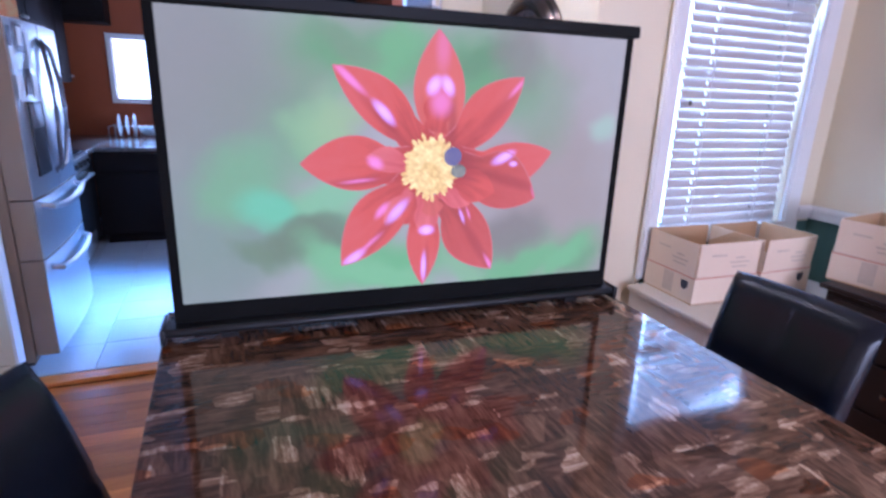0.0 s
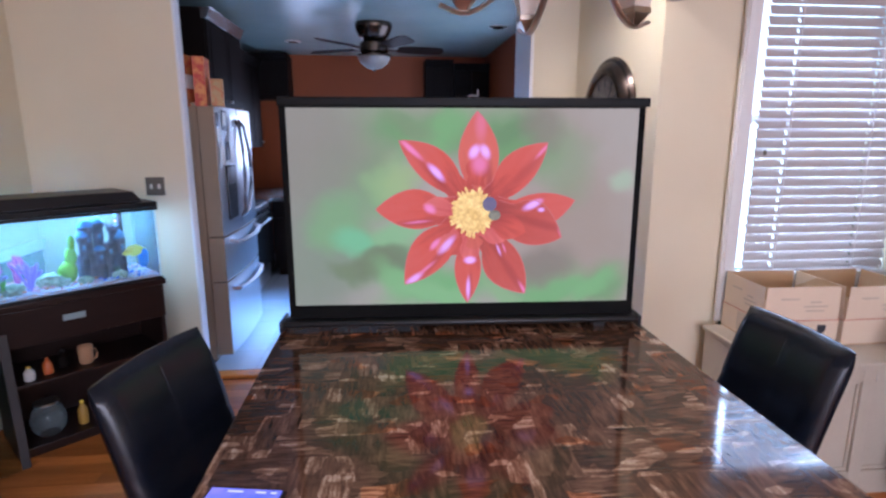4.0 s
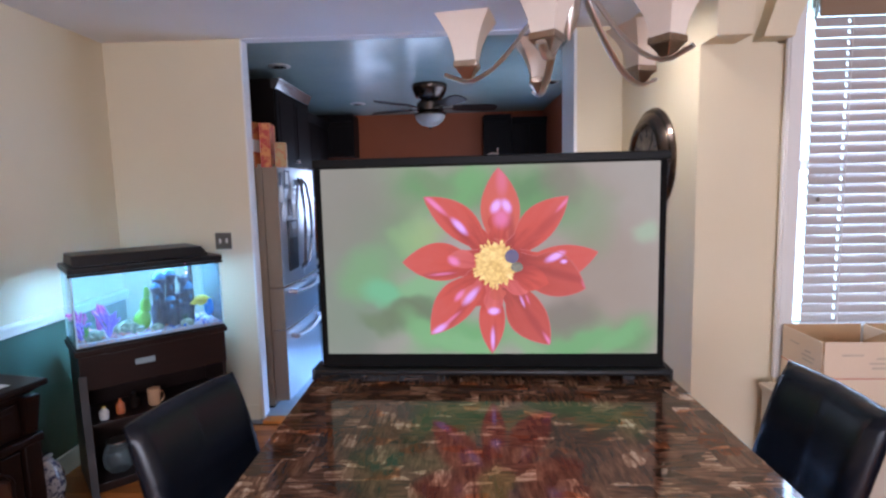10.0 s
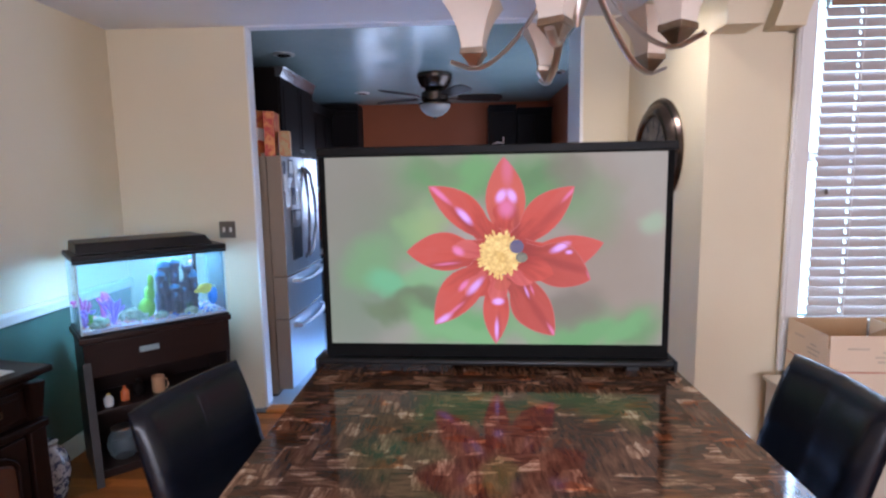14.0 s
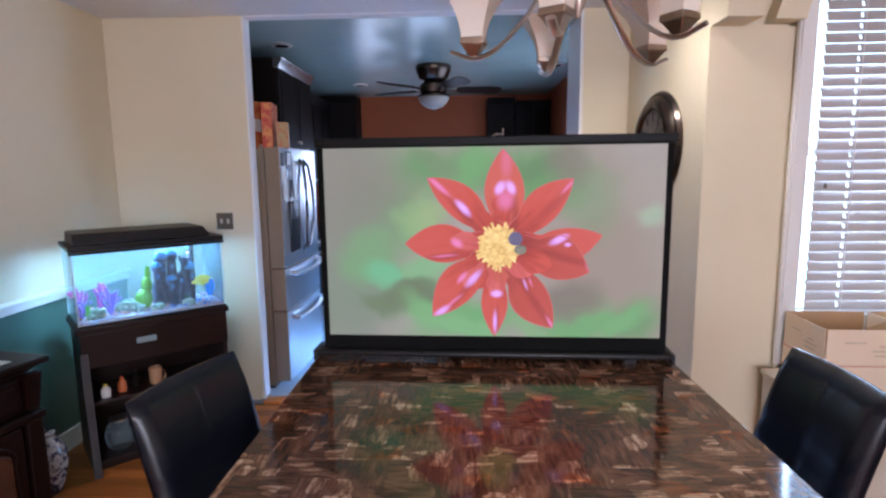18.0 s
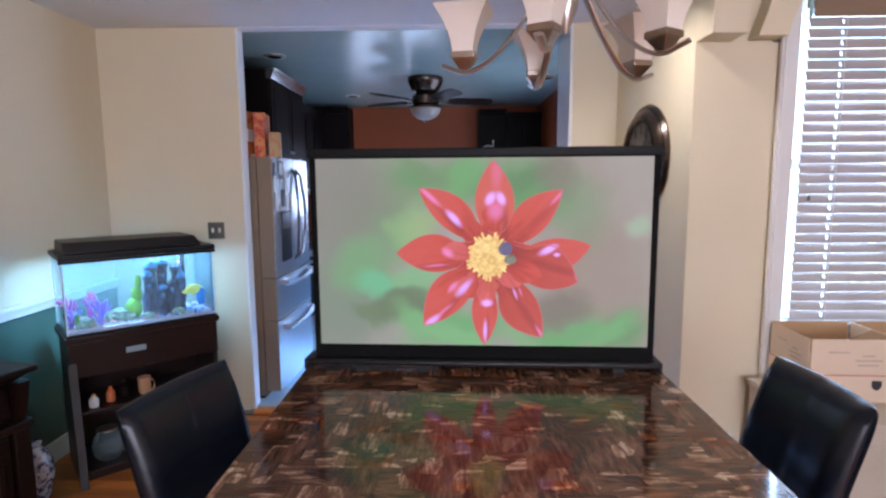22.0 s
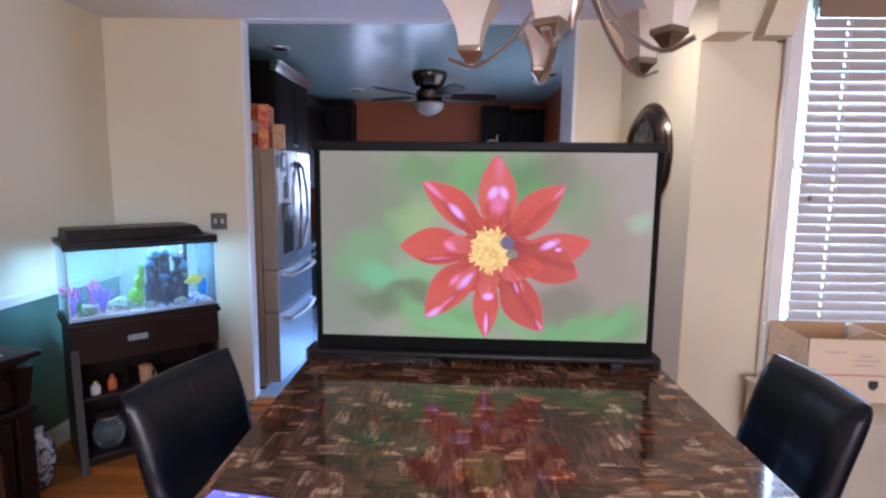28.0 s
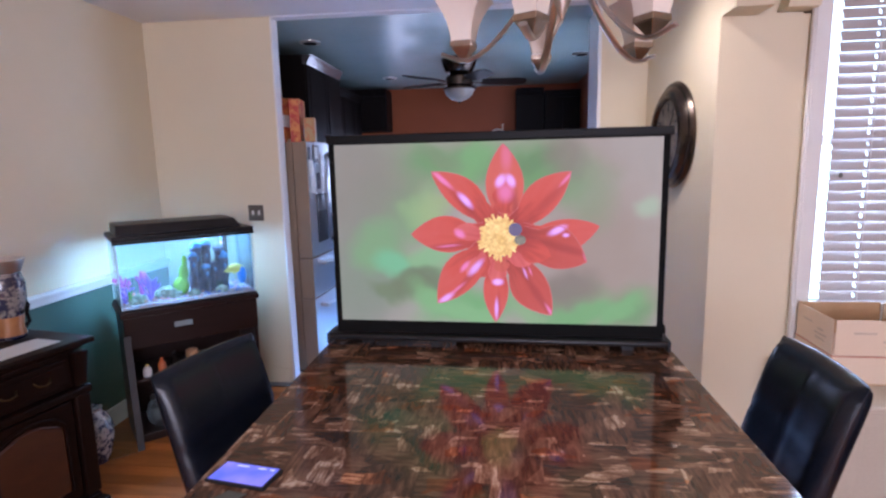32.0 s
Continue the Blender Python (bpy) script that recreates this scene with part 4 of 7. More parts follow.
def petal(base, tip, width, bend=0.0, peak=0.5, sharp=1.4, n=18):
    b0, t0 = Vector(base), Vector(tip)
    d = t0 - b0
    s = Vector((-d.y, d.x)).normalized()
    left, right = [], []
    for i in range(n + 1):
        u = i / n
        wd = width * 0.5 * (math.sin(math.pi * u ** (math.log(0.5) / math.log(peak))) ** 0.85) if 0 < u < 1 else 0
        wd = wd if u > peak else max(wd, width * 0.42 * (1 - 0.5 * u / peak))
        mid = b0 + d * u + s * (bend * math.sin(math.pi * u))
        left.append(mid + s * wd)
        right.append(mid - s * wd)
    return [uv(p.x, min(p.y, 527)) for p in left + right[::-1][1:]]


C = (500, 272)
PETALS = [((520, 240), (510, 9), 112, 0, red3), ((545, 250), (704, 90), 96, -8, red), ((480, 235), (299, 84), 92, 10, red), ((575, 270), (786, 243), 96, 14, red),
          ((450, 275), (233, 264), 108, 6, red), ((560, 290), (752, 343), 124, -16, red2), ((475, 300), (310, 470), 108, 12, red), ((540, 320), (652, 500), 110, 12, red2), ((488, 330), (487, 524), 76, 0, red)]
for i, (b0, t0, w0, bend, m0) in enumerate(PETALS):
    tip = Vector(t0) + (Vector(t0) - Vector(b0)).normalized() * 3
    part("petal_rim", sc(plate(petal(b0, tip, w0 + 0.5, bend), SY - 0.0004 - 0.0004 * i, 0.00015)), rim_pink, screen, "rosy edge of a projected petal", 0)
    part("petal", sc(plate(petal(b0, t0, w0 - 4, bend), SY - 0.0006 - 0.0004 * i, 0.00015)), m0, screen, "red petal of the projected flower", 0)
INNER = [((458, 272), (362, 250), 52, 4, red5), ((460, 325), (398, 385), 44, 2, red5), ((478, 335), (440, 390), 40, -2, red), ((490, 330), (494, 415), 56, 0, red5), ((515, 318), (592, 352), 46, 0, red5), ((545, 280), (650, 328), 70, 8, red), ((500, 335), (510, 375), 48, 0, red3), ((505, 200), (518, 120), 66, 0, red)]
for i, (b0, t0, w0, bend, m0) in enumerate(INNER):
    part("petal", sc(plate(petal(b0, t0, w0, bend, 0.55), SY - 0.0046 - 0.0003 * i, 0.0002)), m0, screen, "small inner petal of the projected flower", 0)
dark_spot = flat_emit("projected_dark_spot", (0.06, 0.055, 0.045), (0.24, 0.22, 0.14), P, 40, 0.05)
part("dark_spot", sc(plate([uv(546 + 20 * math.cos(math.pi * k / 12), 250 + 19 * math.sin(math.pi * k / 12)) for k in range(24)], SY - 0.0112, 0.0002)), flat_emit("projected_slate_spot", (0.10, 0.085, 0.17), (0.16, 0.12, 0.16), P, 26, 0.05), screen, "plain slate spot on the projected flower", 0)
part("dark_spot", sc(plate([uv(560 + 17 * math.cos(math.pi * k / 12), 280 + 14 * math.sin(math.pi * k / 12)) for k in range(24)], SY - 0.0115, 0.0002)), dark_spot, screen, "plain dark spot on the projected flower", 0)
stm = flat_emit("projected_stamen", (0.92, 0.62, 0.18), (0.64, 0.34, 0.05), P * 1.05, 60)
for ring, (r0, cnt) in enumerate(((56, 34), (44, 26), (30, 18), (16, 10))):
    for i in range(cnt):
        a = 2 * math.pi * (i + 0.5 * (ring % 2)) / cnt + random.uniform(-0.06, 0.06)
        rr = r0 * random.uniform(0.82, 1.14)
        ctr = Vector((C[0], C[1])) + Vector((math.cos(a), math.sin(a))) * rr * 1.02
        d = Vector((math.cos(a), math.sin(a)))
        part("stamen", sc(plate(petal(ctr - d * 13, ctr + d * 8, 9, 0, 0.6, 1, 5), SY - 0.0094 - 0.0003 * ring, 0.0002)), stm, screen, "", 0)
disc = [uv(C[0] + 57 * math.cos(2 * math.pi * k / 40), C[1] + 55 * math.sin(2 * math.pi * k / 40)) for k in range(40)]
part("flower_disc", sc(plate(disc, SY - 0.0091, 0.0002)), gold, screen, "yellow centre of the projected flower", 0)

# ---- refrigerator ----
fr = thing("refrigerator", (-1.35, 3.71, 0.026), "stainless french-door refrigerator with taupe sides and papers on it", "refrigerator")
part("body", bx(0.0, 0.585, -0.455, 0.455, 0.02, 1.74, 0.006), M["fridge_side"], fr, "taupe painted steel case")
part("toe_grille", bx(0.02, 0.57, -0.44, 0.44, 0.0, 0.02), M["black_plastic"], fr)
part("hinge_cover", bx(0.40, 0.66, -0.45, -0.36, 1.74, 1.765, 0.006), M["fridge_side"], fr)
part("hinge_cover", bx(0.40, 0.66, 0.36, 0.45, 1.74, 1.765, 0.006), M["fridge_side"], fr)


def fridge_door(name, y0, y1, z0, z1):
    own = bmesh.new()
    n = 8
    fa, ba = [], []
    for i in range(n + 1):
        u = i / n
        y = y0 + (y1 - y0) * u
        w = (y + 0.455) / 0.91
        x = 0.690 + 0.020 * (1 - (2 * w - 1) ** 2)
        fa.append((x, y))
    for z in (z0, z1):
        ba.append([own.verts.new((0.592, y0, z))] + [own.verts.new((x, y, z)) for x, y in fa] + [own.verts.new((0.592, y1, z))])
    own.faces.new(ba[0][::-1])
    own.faces.new(ba[1])
    m = len(ba[0])
    for i in range(m):
        own.faces.new((ba[0][i], ba[0][(i + 1) % m], ba[1][(i + 1) % m], ba[1][i]))
    bmesh.ops.recalc_face_normals(own, faces=own.faces[:])
    d = part(name, own, M["fridge_side"], fr, "door with taupe sides and a stainless front", 25)
    own = bmesh.new()
    lo, hi = [[own.verts.new((x + 0.0015, y0 + 0.004 + (y - y0) * (1 - 0.008 / (y1 - y0)), z)) for x, y in fa] for z in (z0 + 0.003, z1 - 0.003)]
    for i in range(n):
        own.faces.new((lo[i], lo[i + 1], hi[i + 1], hi[i]))
    r = bmesh.ops.extrude_face_region(own, geom=own.faces[:])
    for v in r["geom"]:
        if isinstance(v, bmesh.types.BMVert):
            v.co.x += 0.003
    bmesh.ops.recalc_face_normals(own, faces=own.faces[:])
    part("front_skin", own, M["steel"], d, "brushed stainless front", 25)
    return d


d1 = fridge_door("door", -0.455, -0.003, 0.895, 1.745)
d2 = fridge_door("door", 0.003, 0.455, 0.895, 1.745)
d3 = fridge_door("drawer", -0.455, 0.455, 0.585, 0.887)
d4 = fridge_door("drawer", -0.455, 0.455, 0.06, 0.577)
for s, d in ((-1, d1), (1, d2)):
    pts = [(0.705, s * 0.045, 0.97), (0.745, s * 0.060, 1.02), (0.765, s * 0.085, 1.20), (0.768, s * 0.092, 1.32), (0.765, s * 0.085, 1.44), (0.745, s * 0.060, 1.62), (0.705, s * 0.045, 1.67)]
    part("handle", tube(pts, 0.013, 8), M["dark_steel"], d, "bowed steel handle")
for d, z in ((d3, 0.83), (d4, 0.50)):
    part("handle", tube([(0.70, -0.36, z + 0.02), (0.745, -0.345, z + 0.01), (0.765, -0.18, z - 0.005), (0.77, 0, z - 0.01), (0.765, 0.18, z - 0.005), (0.745, 0.345, z + 0.01), (0.70, 0.36, z + 0.02)], 0.016, 8), M["steel"], d, "bowed steel handle")
part("dispenser", bx(0.694, 0.714, -0.335, -0.115, 0.99, 1.36, 0.006), M["black_plastic"], d1, "black water dispenser")
part("dispenser_panel", bx(0.7145, 0.719, -0.325, -0.125, 1.23, 1.345, 0.003), M["dark_steel"], d1, "grey dispenser control panel")
photo = mat("dark_glossy_photograph", (0.05, 0.05, 0.07), (0.16, 0.14, 0.15), 0.3, scale=26, fine=70, amount=1.6)
for y, z, w, h, tilt, dark in ((-0.41, 1.555, 0.075, 0.10, 3, False), (-0.30, 1.655, 0.095, 0.13, -2, True), (-0.30, 1.665, 0.060, 0.085, -2, False), (-0.20, 1.60, 0.065, 0.17, 1, False), (-0.38, 1.43, 0.085, 0.12, -5, False), (-0.27, 1.455, 0.070, 0.125, 2, True), (-0.19, 1.43, 0.06, 0.12, 0, False), (-0.42, 1.66, 0.05, 0.09, 0, True)):
    x = 0.690 + 0.020 * (1 - (2 * (y + 0.455) / 0.91 - 1) ** 2) + (0.0075 if dark else 0.0092)
    part("note", bx(-0.0006, 0.0006, -w / 2, w / 2, -h / 2, h / 2), photo if dark else M["paper"], d1, "dark photograph held on the door" if dark else "paper note held on the door", 0).matrix_basis = pose(x, y, z, tilt, 0, -math.degrees(math.atan(0.088 * (2 * (y + 0.455) / 0.91 - 1))) * -1)


def carton(name, at, size, c1, label, band=None, rz=0):
    t = thing(name, at, label, "box", "", rz)
    w, d, h = size
    part("box_body", bx(-w / 2, w / 2, -d / 2, d / 2, 0, h, 0.002), c1, t)
    if band:
        part("printed_band", bx(-w / 2 - 0.001, w / 2 + 0.001, -d / 2 - 0.001, d / 2 + 0.001, h * 0.35, h * 0.62), band, t)
    return t


cer = mat("red_orange_print", (0.42, 0.035, 0.02), (0.60, 0.22, 0.05), 0.5, scale=16, fine=40, amount=2.0)
cer2 = mat("orange_tan_print", (0.45, 0.17, 0.05), (0.40, 0.27, 0.10), 0.5, scale=24, fine=60, amount=2.0)
carton("cereal_box", (-0.735, 3.33, 1.766), (0.07, 0.20, 0.30), cer, "red and orange cereal box on the refrigerator", None, 8)
carton("cereal_box", (-0.82, 3.33, 1.766), (0.06, 0.20, 0.31), cer, "red and white cereal box on the refrigerator", M["paper"], -5)
carton("snack_box", (-0.645, 3.33, 1.766), (0.075, 0.12, 0.17), cer2, "small orange and tan snack box on the refrigerator", None, 14)


# ---- kitchen cabinets ----
def wall_cabinet(x0, x1, y0, y1, z0, z1, face, doors, label="dark espresso wall cabinet with a crown"):
    """face: '+x' or '-y', the side that carries the doors."""
    c = thing("wall_cabinet", ((x0 + x1) / 2, (y0 + y1) / 2, z0), label, "cabinet", "kitchen wall cabinets")
    hx, hy, h = (x1 - x0) / 2, (y1 - y0) / 2, z1 - z0
    part("body", bx(-hx, hx, -hy, hy, 0, h, 0.002), M["kit_cab"], c)
    for i in range(doors):
        if face == "+x":
            a, e = -hy + 2 * hy * i / doors + 0.003, -hy + 2 * hy * (i + 1) / doors - 0.003
            d = part("door", bx(hx + 0.001, hx + 0.018, a, e, 0.003, h - 0.085, 0.002), M["kit_cab"], c)
            part("panel", bx(hx + 0.0185, hx + 0.024, a + 0.06, e - 0.06, 0.06, h - 0.145, 0.003), M["kit_cab"], d)
            part("knob", lathe([(0.004, 0), (0.012, 0.012), (0.012, 0.02), (0.003, 0.026)], 10, (hx + 0.018, e - 0.03 if i % 2 == 0 else a + 0.03, 0.06), None, "x"), M["nickel"], d)
        else:
            a, e = -hx + 2 * hx * i / doors + 0.003, -hx + 2 * hx * (i + 1) / doors - 0.003
            d = part("door", bx(a, e, -hy - 0.018, -hy - 0.001, 0.003, h - 0.085, 0.002), M["kit_cab"], c)
            part("panel", bx(a + 0.06, e - 0.06, -hy - 0.024, -hy - 0.0185, 0.06, h - 0.145, 0.003), M["kit_cab"], d)
    # the crown runs along the door side: four fillets that step outwards
    crown = bmesh.new()
    for z0, z1, e in ((0.082, 0.062, 0.022), (0.060, 0.040, 0.030), (0.038, 0.018, 0.040), (0.016, 0.0, 0.050)):
        if face == "+x":
            frustum((hx - 0.02, hx + e, -hy - 0.001, hy, h - z0), (hx - 0.02, hx + e + 0.012, -hy - 0.001, hy, h - z1), 0.002, crown)
        else:
            frustum((-hx, hx, -hy - e, -hy + 0.02, h - z0), (-hx, hx, -hy - e - 0.012, -hy + 0.02, h - z1), 0.002, crown)
    # only the cabinet nearest the opening gets the lightened crown
    part("crown", crown, M["crown"] if y0 < 4.5 else M["kit_cab"], c, "stepped crown moulding")
    return c


wall_cabinet(-1.45, -0.885, 3.96, 4.92, 1.80, 2.51, "+x", 2, "dark espresso cabinet over the refrigerator with a crown")
wall_cabinet(-1.45, -1.10, 4.99, 5.25, 1.45, 2.50, "+x", 1)
wall_cabinet(-1.45, -1.10, 5.27, 6.58, 1.45, 2.46, "+x", 3)
wall_cabinet(-1.45, -0.74, 6.60, 6.94, 2.02, 2.55, "-y", 1, "dark cabinet high over the kitchen window")
wall_cabinet(0.93, 1.28, 6.60, 6.94, 1.45, 2.50, "-y", 1)
wall_cabinet(1.29, 1.73, 6.60, 6.94, 1.45, 2.46, "-y", 2)


def base_cabinet(x0, x1, y0, y1, face, doors):
    c = thing("base_cabinet", ((x0 + x1) / 2, (y0 + y1) / 2, 0.026), "dark espresso base cabinet with drawers over doors", "cabinet", "kitchen base cabinets")
    hx, hy = (x1 - x0) / 2, (y1 - y0) / 2
    part("body", bx(-hx, hx, -hy, hy, 0.09, 0.85, 0.002), M["kit_cab"], c)
    part("plinth", bx(-hx + 0.03, hx - 0.03, -hy + 0.05, hy - 0.02, 0, 0.09), M["kit_cab"], c)
    for i in range(doors):
        if face == "-y":
            a, e = -hx + 2 * hx * i / doors + 0.003, -hx + 2 * hx * (i + 1) / doors - 0.003
            d = part("door", bx(a, e, -hy - 0.018, -hy - 0.001, 0.10, 0.66, 0.002), M["kit_cab"], c)
            part("handle", tube([(e - 0.04, -hy - 0.018, 0.50), (e - 0.04, -hy - 0.045, 0.51), (e - 0.04, -hy - 0.045, 0.61), (e - 0.04, -hy - 0.018, 0.62)], 0.005, 6), M["nickel"], d)
            part("drawer", bx(a, e, -hy - 0.018, -hy - 0.001, 0.67, 0.84, 0.002), M["kit_cab"], c)
        else:
            a, e = -hy + 2 * hy * i / doors + 0.003, -hy + 2 * hy * (i + 1) / doors - 0.003
            part("door", bx(hx + 0.001, hx + 0.018, a, e, 0.10, 0.66, 0.002), M["kit_cab"], c)
            part("drawer", bx(hx + 0.001, hx + 0.018, a, e, 0.67, 0.84, 0.002), M["kit_cab"], c)
    return c


base_cabinet(-1.45, -0.86, 4.42, 4.60, "+x", 1)
base_cabinet(-1.45, -0.86, 5.40, 5.69, "+x", 1)
for x0 in (-0.84, -0.20, 0.44, 1.08):
    base_cabinet(x0, x0 + 0.63, 5.70, 6.34, "-y", 1)
tagged(link("worktop", bx(-1.45, -0.82, 5.39, 6.94, 0.878, 0.916, 0.006, 2, bx(-0.815, 1.73, 5.67, 6.94, 0.878, 0.916, 0.006)), M["granite"]), "dark speckled granite worktop on the base cabinets", "worktop")

# range
rg = thing("range", (-1.15, 5.0, 0.026), "stainless kitchen range with an oven handle and dark cooktop", "range")
part("body", bx(-0.30, 0.30, -0.38, 0.38, 0.06, 0.89, 0.004), M["kit_cab"], rg)
part("cooktop", bx(-0.30, 0.31, -0.38, 0.38, 0.89, 0.905, 0.004), M["black_metal"], rg)
part("control_panel", bx(0.30, 0.345, -0.38, 0.38, 0.77, 0.885, 0.008), M["steel"], rg, "stainless control panel")
od = part("oven_door", bx(0.301, 0.335, -0.37, 0.37, 0.24, 0.76, 0.006), M["black_metal"], rg, "black glass oven door")
part("oven_handle", tube([(0.335, -0.33, 0.71), (0.375, -0.32, 0.715), (0.375, 0.32, 0.715), (0.335, 0.33, 0.71)], 0.012, 8), M["steel"], od, "steel oven handle")
part("drawer", bx(0.301, 0.330, -0.37, 0.37, 0.07, 0.23, 0.006), M["steel"], rg, "stainless storage drawer")
for y in (-0.28, -0.14, 0.0, 0.14, 0.28):
    part("knob", lathe([(0.02, 0), (0.022, 0.012), (0.016, 0.026)], 12, (0.345, y, 0.83), None, "x"), M["black_plastic"], rg)
for x in (-0.15, 0.12):
    for y in (-0.2, 0.2):
        part("burner_grate", lathe([(0.09, 0), (0.095, 0.012), (0.07, 0.016), (0.02, 0.016)], 14, (x, y, 0.905)), M["black_metal"], rg)
part("backguard", bx(-0.30, -0.25, -0.38, 0.38, 0.905, 1.05, 0.006), M["steel"], rg)


def bottle(name, at, r, h, m, label, cap=None, category="bottle"):
    t = thing(name, at, label, category)
    part("body", lathe([(r * 0.9, 0), (r, 0.01), (r, h * 0.62), (r * 0.55, h * 0.78), (r * 0.36, h * 0.84), (r * 0.36, h * 0.9)], 16), m, t)
    part("cap", lathe([(r * 0.42, h * 0.9), (r * 0.42, h * 0.99), (r * 0.36, h)], 14), cap or M["black_plastic"], t)
    return t


bottle("oil_bottle", (-1.02, 4.72, 0.931), 0.04, 0.24, mat("amber_oil", (0.35, 0.12, 0.02), None, 0.2), "amber bottle beside the range", cer)
bottle("oil_bottle", (-1.18, 4.70, 0.931), 0.04, 0.28, M["paper"], "pale bottle beside the range", M["trim"])
# dish rack with dishes on the counter under the window
rack = thing("dish_rack", (-0.62, 6.58, 0.916), "wire dish rack with plates and a bowl on the counter", "dish rack")
for i in range(7):
    x = -0.18 + 0.06 * i
    part("wire", tube([(x, -0.16, 0.01), (x, -0.17, 0.12), (x, 0.17, 0.12), (x, 0.16, 0.01)], 0.004, 6), M["steel"], rack)
for i, r in enumerate((0.11, 0.10, 0.12)):
    part("plate", lathe([(0.05, 0), (r, 0.012), (r, 0.018), (0.05, 0.008)], 20, (-0.12 + 0.07 * i, 0, 0.13), None, "x"), M["paper"], rack, "white plate standing in the rack")
part("bowl", lathe([(0.04, 0), (0.09, 0.05), (0.095, 0.09), (0.088, 0.09), (0.06, 0.03), (0.01, 0.02)], 20, (0.16, 0.0, 0.03)), M["steel"], rack, "steel bowl")

# ---- ceiling fan in the kitchen ----
fan = thing("ceiling_fan", (0.337, 4.854, KTOP), "dark ceiling fan with a white glass bowl light", "ceiling fan")
part("canopy", lathe([(0.165, 0), (0.172, -0.02), (0.165, -0.05), (0.135, -0.12), (0.10, -0.145), (0.06, -0.155)], 28), M["bronze"], fan)
part("motor", lathe([(0.10, -0.155), (0.13, -0.18), (0.13, -0.25), (0.09, -0.275)], 28), M["bronze"], fan)
part("light_bowl", lathe([(0.142, -0.292), (0.148, -0.30), (0.128, -0.345), (0.080, -0.385), (0.018, -0.405)], 28), mat("alabaster_bowl", (0.30, 0.27, 0.23), (0.25, 0.22, 0.19), 0.35, scale=12), fan, "white frosted glass bowl")
part("light_ring", lathe([(0.10, -0.272), (0.156, -0.278), (0.156, -0.29), (0.12, -0.294)], 28), M["bronze"], fan)
part("finial", lathe([(0.012, -0.405), (0.016, -0.412), (0.006, -0.424)], 12), M["bronze"], fan)
for k in range(5):
    a = radians(10 + 72 * k)
    R = Matrix.Rotation(a, 4, "Z")
    b = bmesh.new()
    out = [(0.22, -0.045), (0.30, -0.06), (0.56, -0.068), (0.64, -0.055), (0.665, 0), (0.64, 0.055), (0.56, 0.068), (0.30, 0.06), (0.22, 0.045)]
    lo, hi = [b.verts.new((x, y, -0.225 - y * 0.30)) for x, y in out], [b.verts.new((x, y, -0.218 - y * 0.30)) for x, y in out]
    b.faces.new(lo[::-1])
    b.faces.new(hi)
    for i in range(len(out)):
        b.faces.new((lo[i], lo[(i + 1) % len(out)], hi[(i + 1) % len(out)], hi[i]))
    bmesh.ops.transform(b, matrix=R, verts=b.verts[:])
    bl = part("blade", b, M["table_leg"], fan, "dark wooden blade", 30)
    b = bx(0.10, 0.26, -0.014, 0.014, -0.236, -0.228, 0.002)
    bmesh.ops.transform(b, matrix=R, verts=b.verts[:])
    part("blade_arm", b, M["bronze"], bl)
for x, y in ((-0.80, 3.89), (-0.55, 5.9), (1.5, 4.9)):
    cl = thing("recessed_light", (x, y, KTOP), "small round recessed ceiling light, off", "ceiling light", "kitchen recessed lights")
    part("ring", lathe([(0.055, -0.012), (0.085, -0.008), (0.085, 0), (0.05, 0)], 24), M["nickel"], cl)
    part("lens", lathe([(0.054, -0.0124), (0.050, -0.0140), (0.02, -0.0155), (0.002, -0.016)], 24), M["bronze"], cl)

# ---- chandelier over the table ----
ch = thing("chandelier", (0.900, 0.957, TOP), "five-arm brushed nickel chandelier with square frosted glass shades", "chandelier")
ZB = 1.874 - TOP
cup_metal = mat("bronzed_nickel", (0.44, 0.365, 0.295), (0.30, 0.235, 0.18), 0.30, metal=1.0, scale=20, fine=90)
part("canopy", lathe([(0.065, 0), (0.068, -0.01), (0.05, -0.03), (0.012, -0.035)], 24), M["nickel"], ch)
part("stem", lathe([(0.009, -0.035), (0.009, -0.30)], 12), M["nickel"], ch)
part("hub", lathe([(0.010, -0.28), (0.030, -0.30), (0.034, -0.36), (0.026, -0.44), (0.034, -0.50), (0.028, -0.56), (0.012, -0.60), (0.004, -0.62)], 24), M["nickel"], ch)
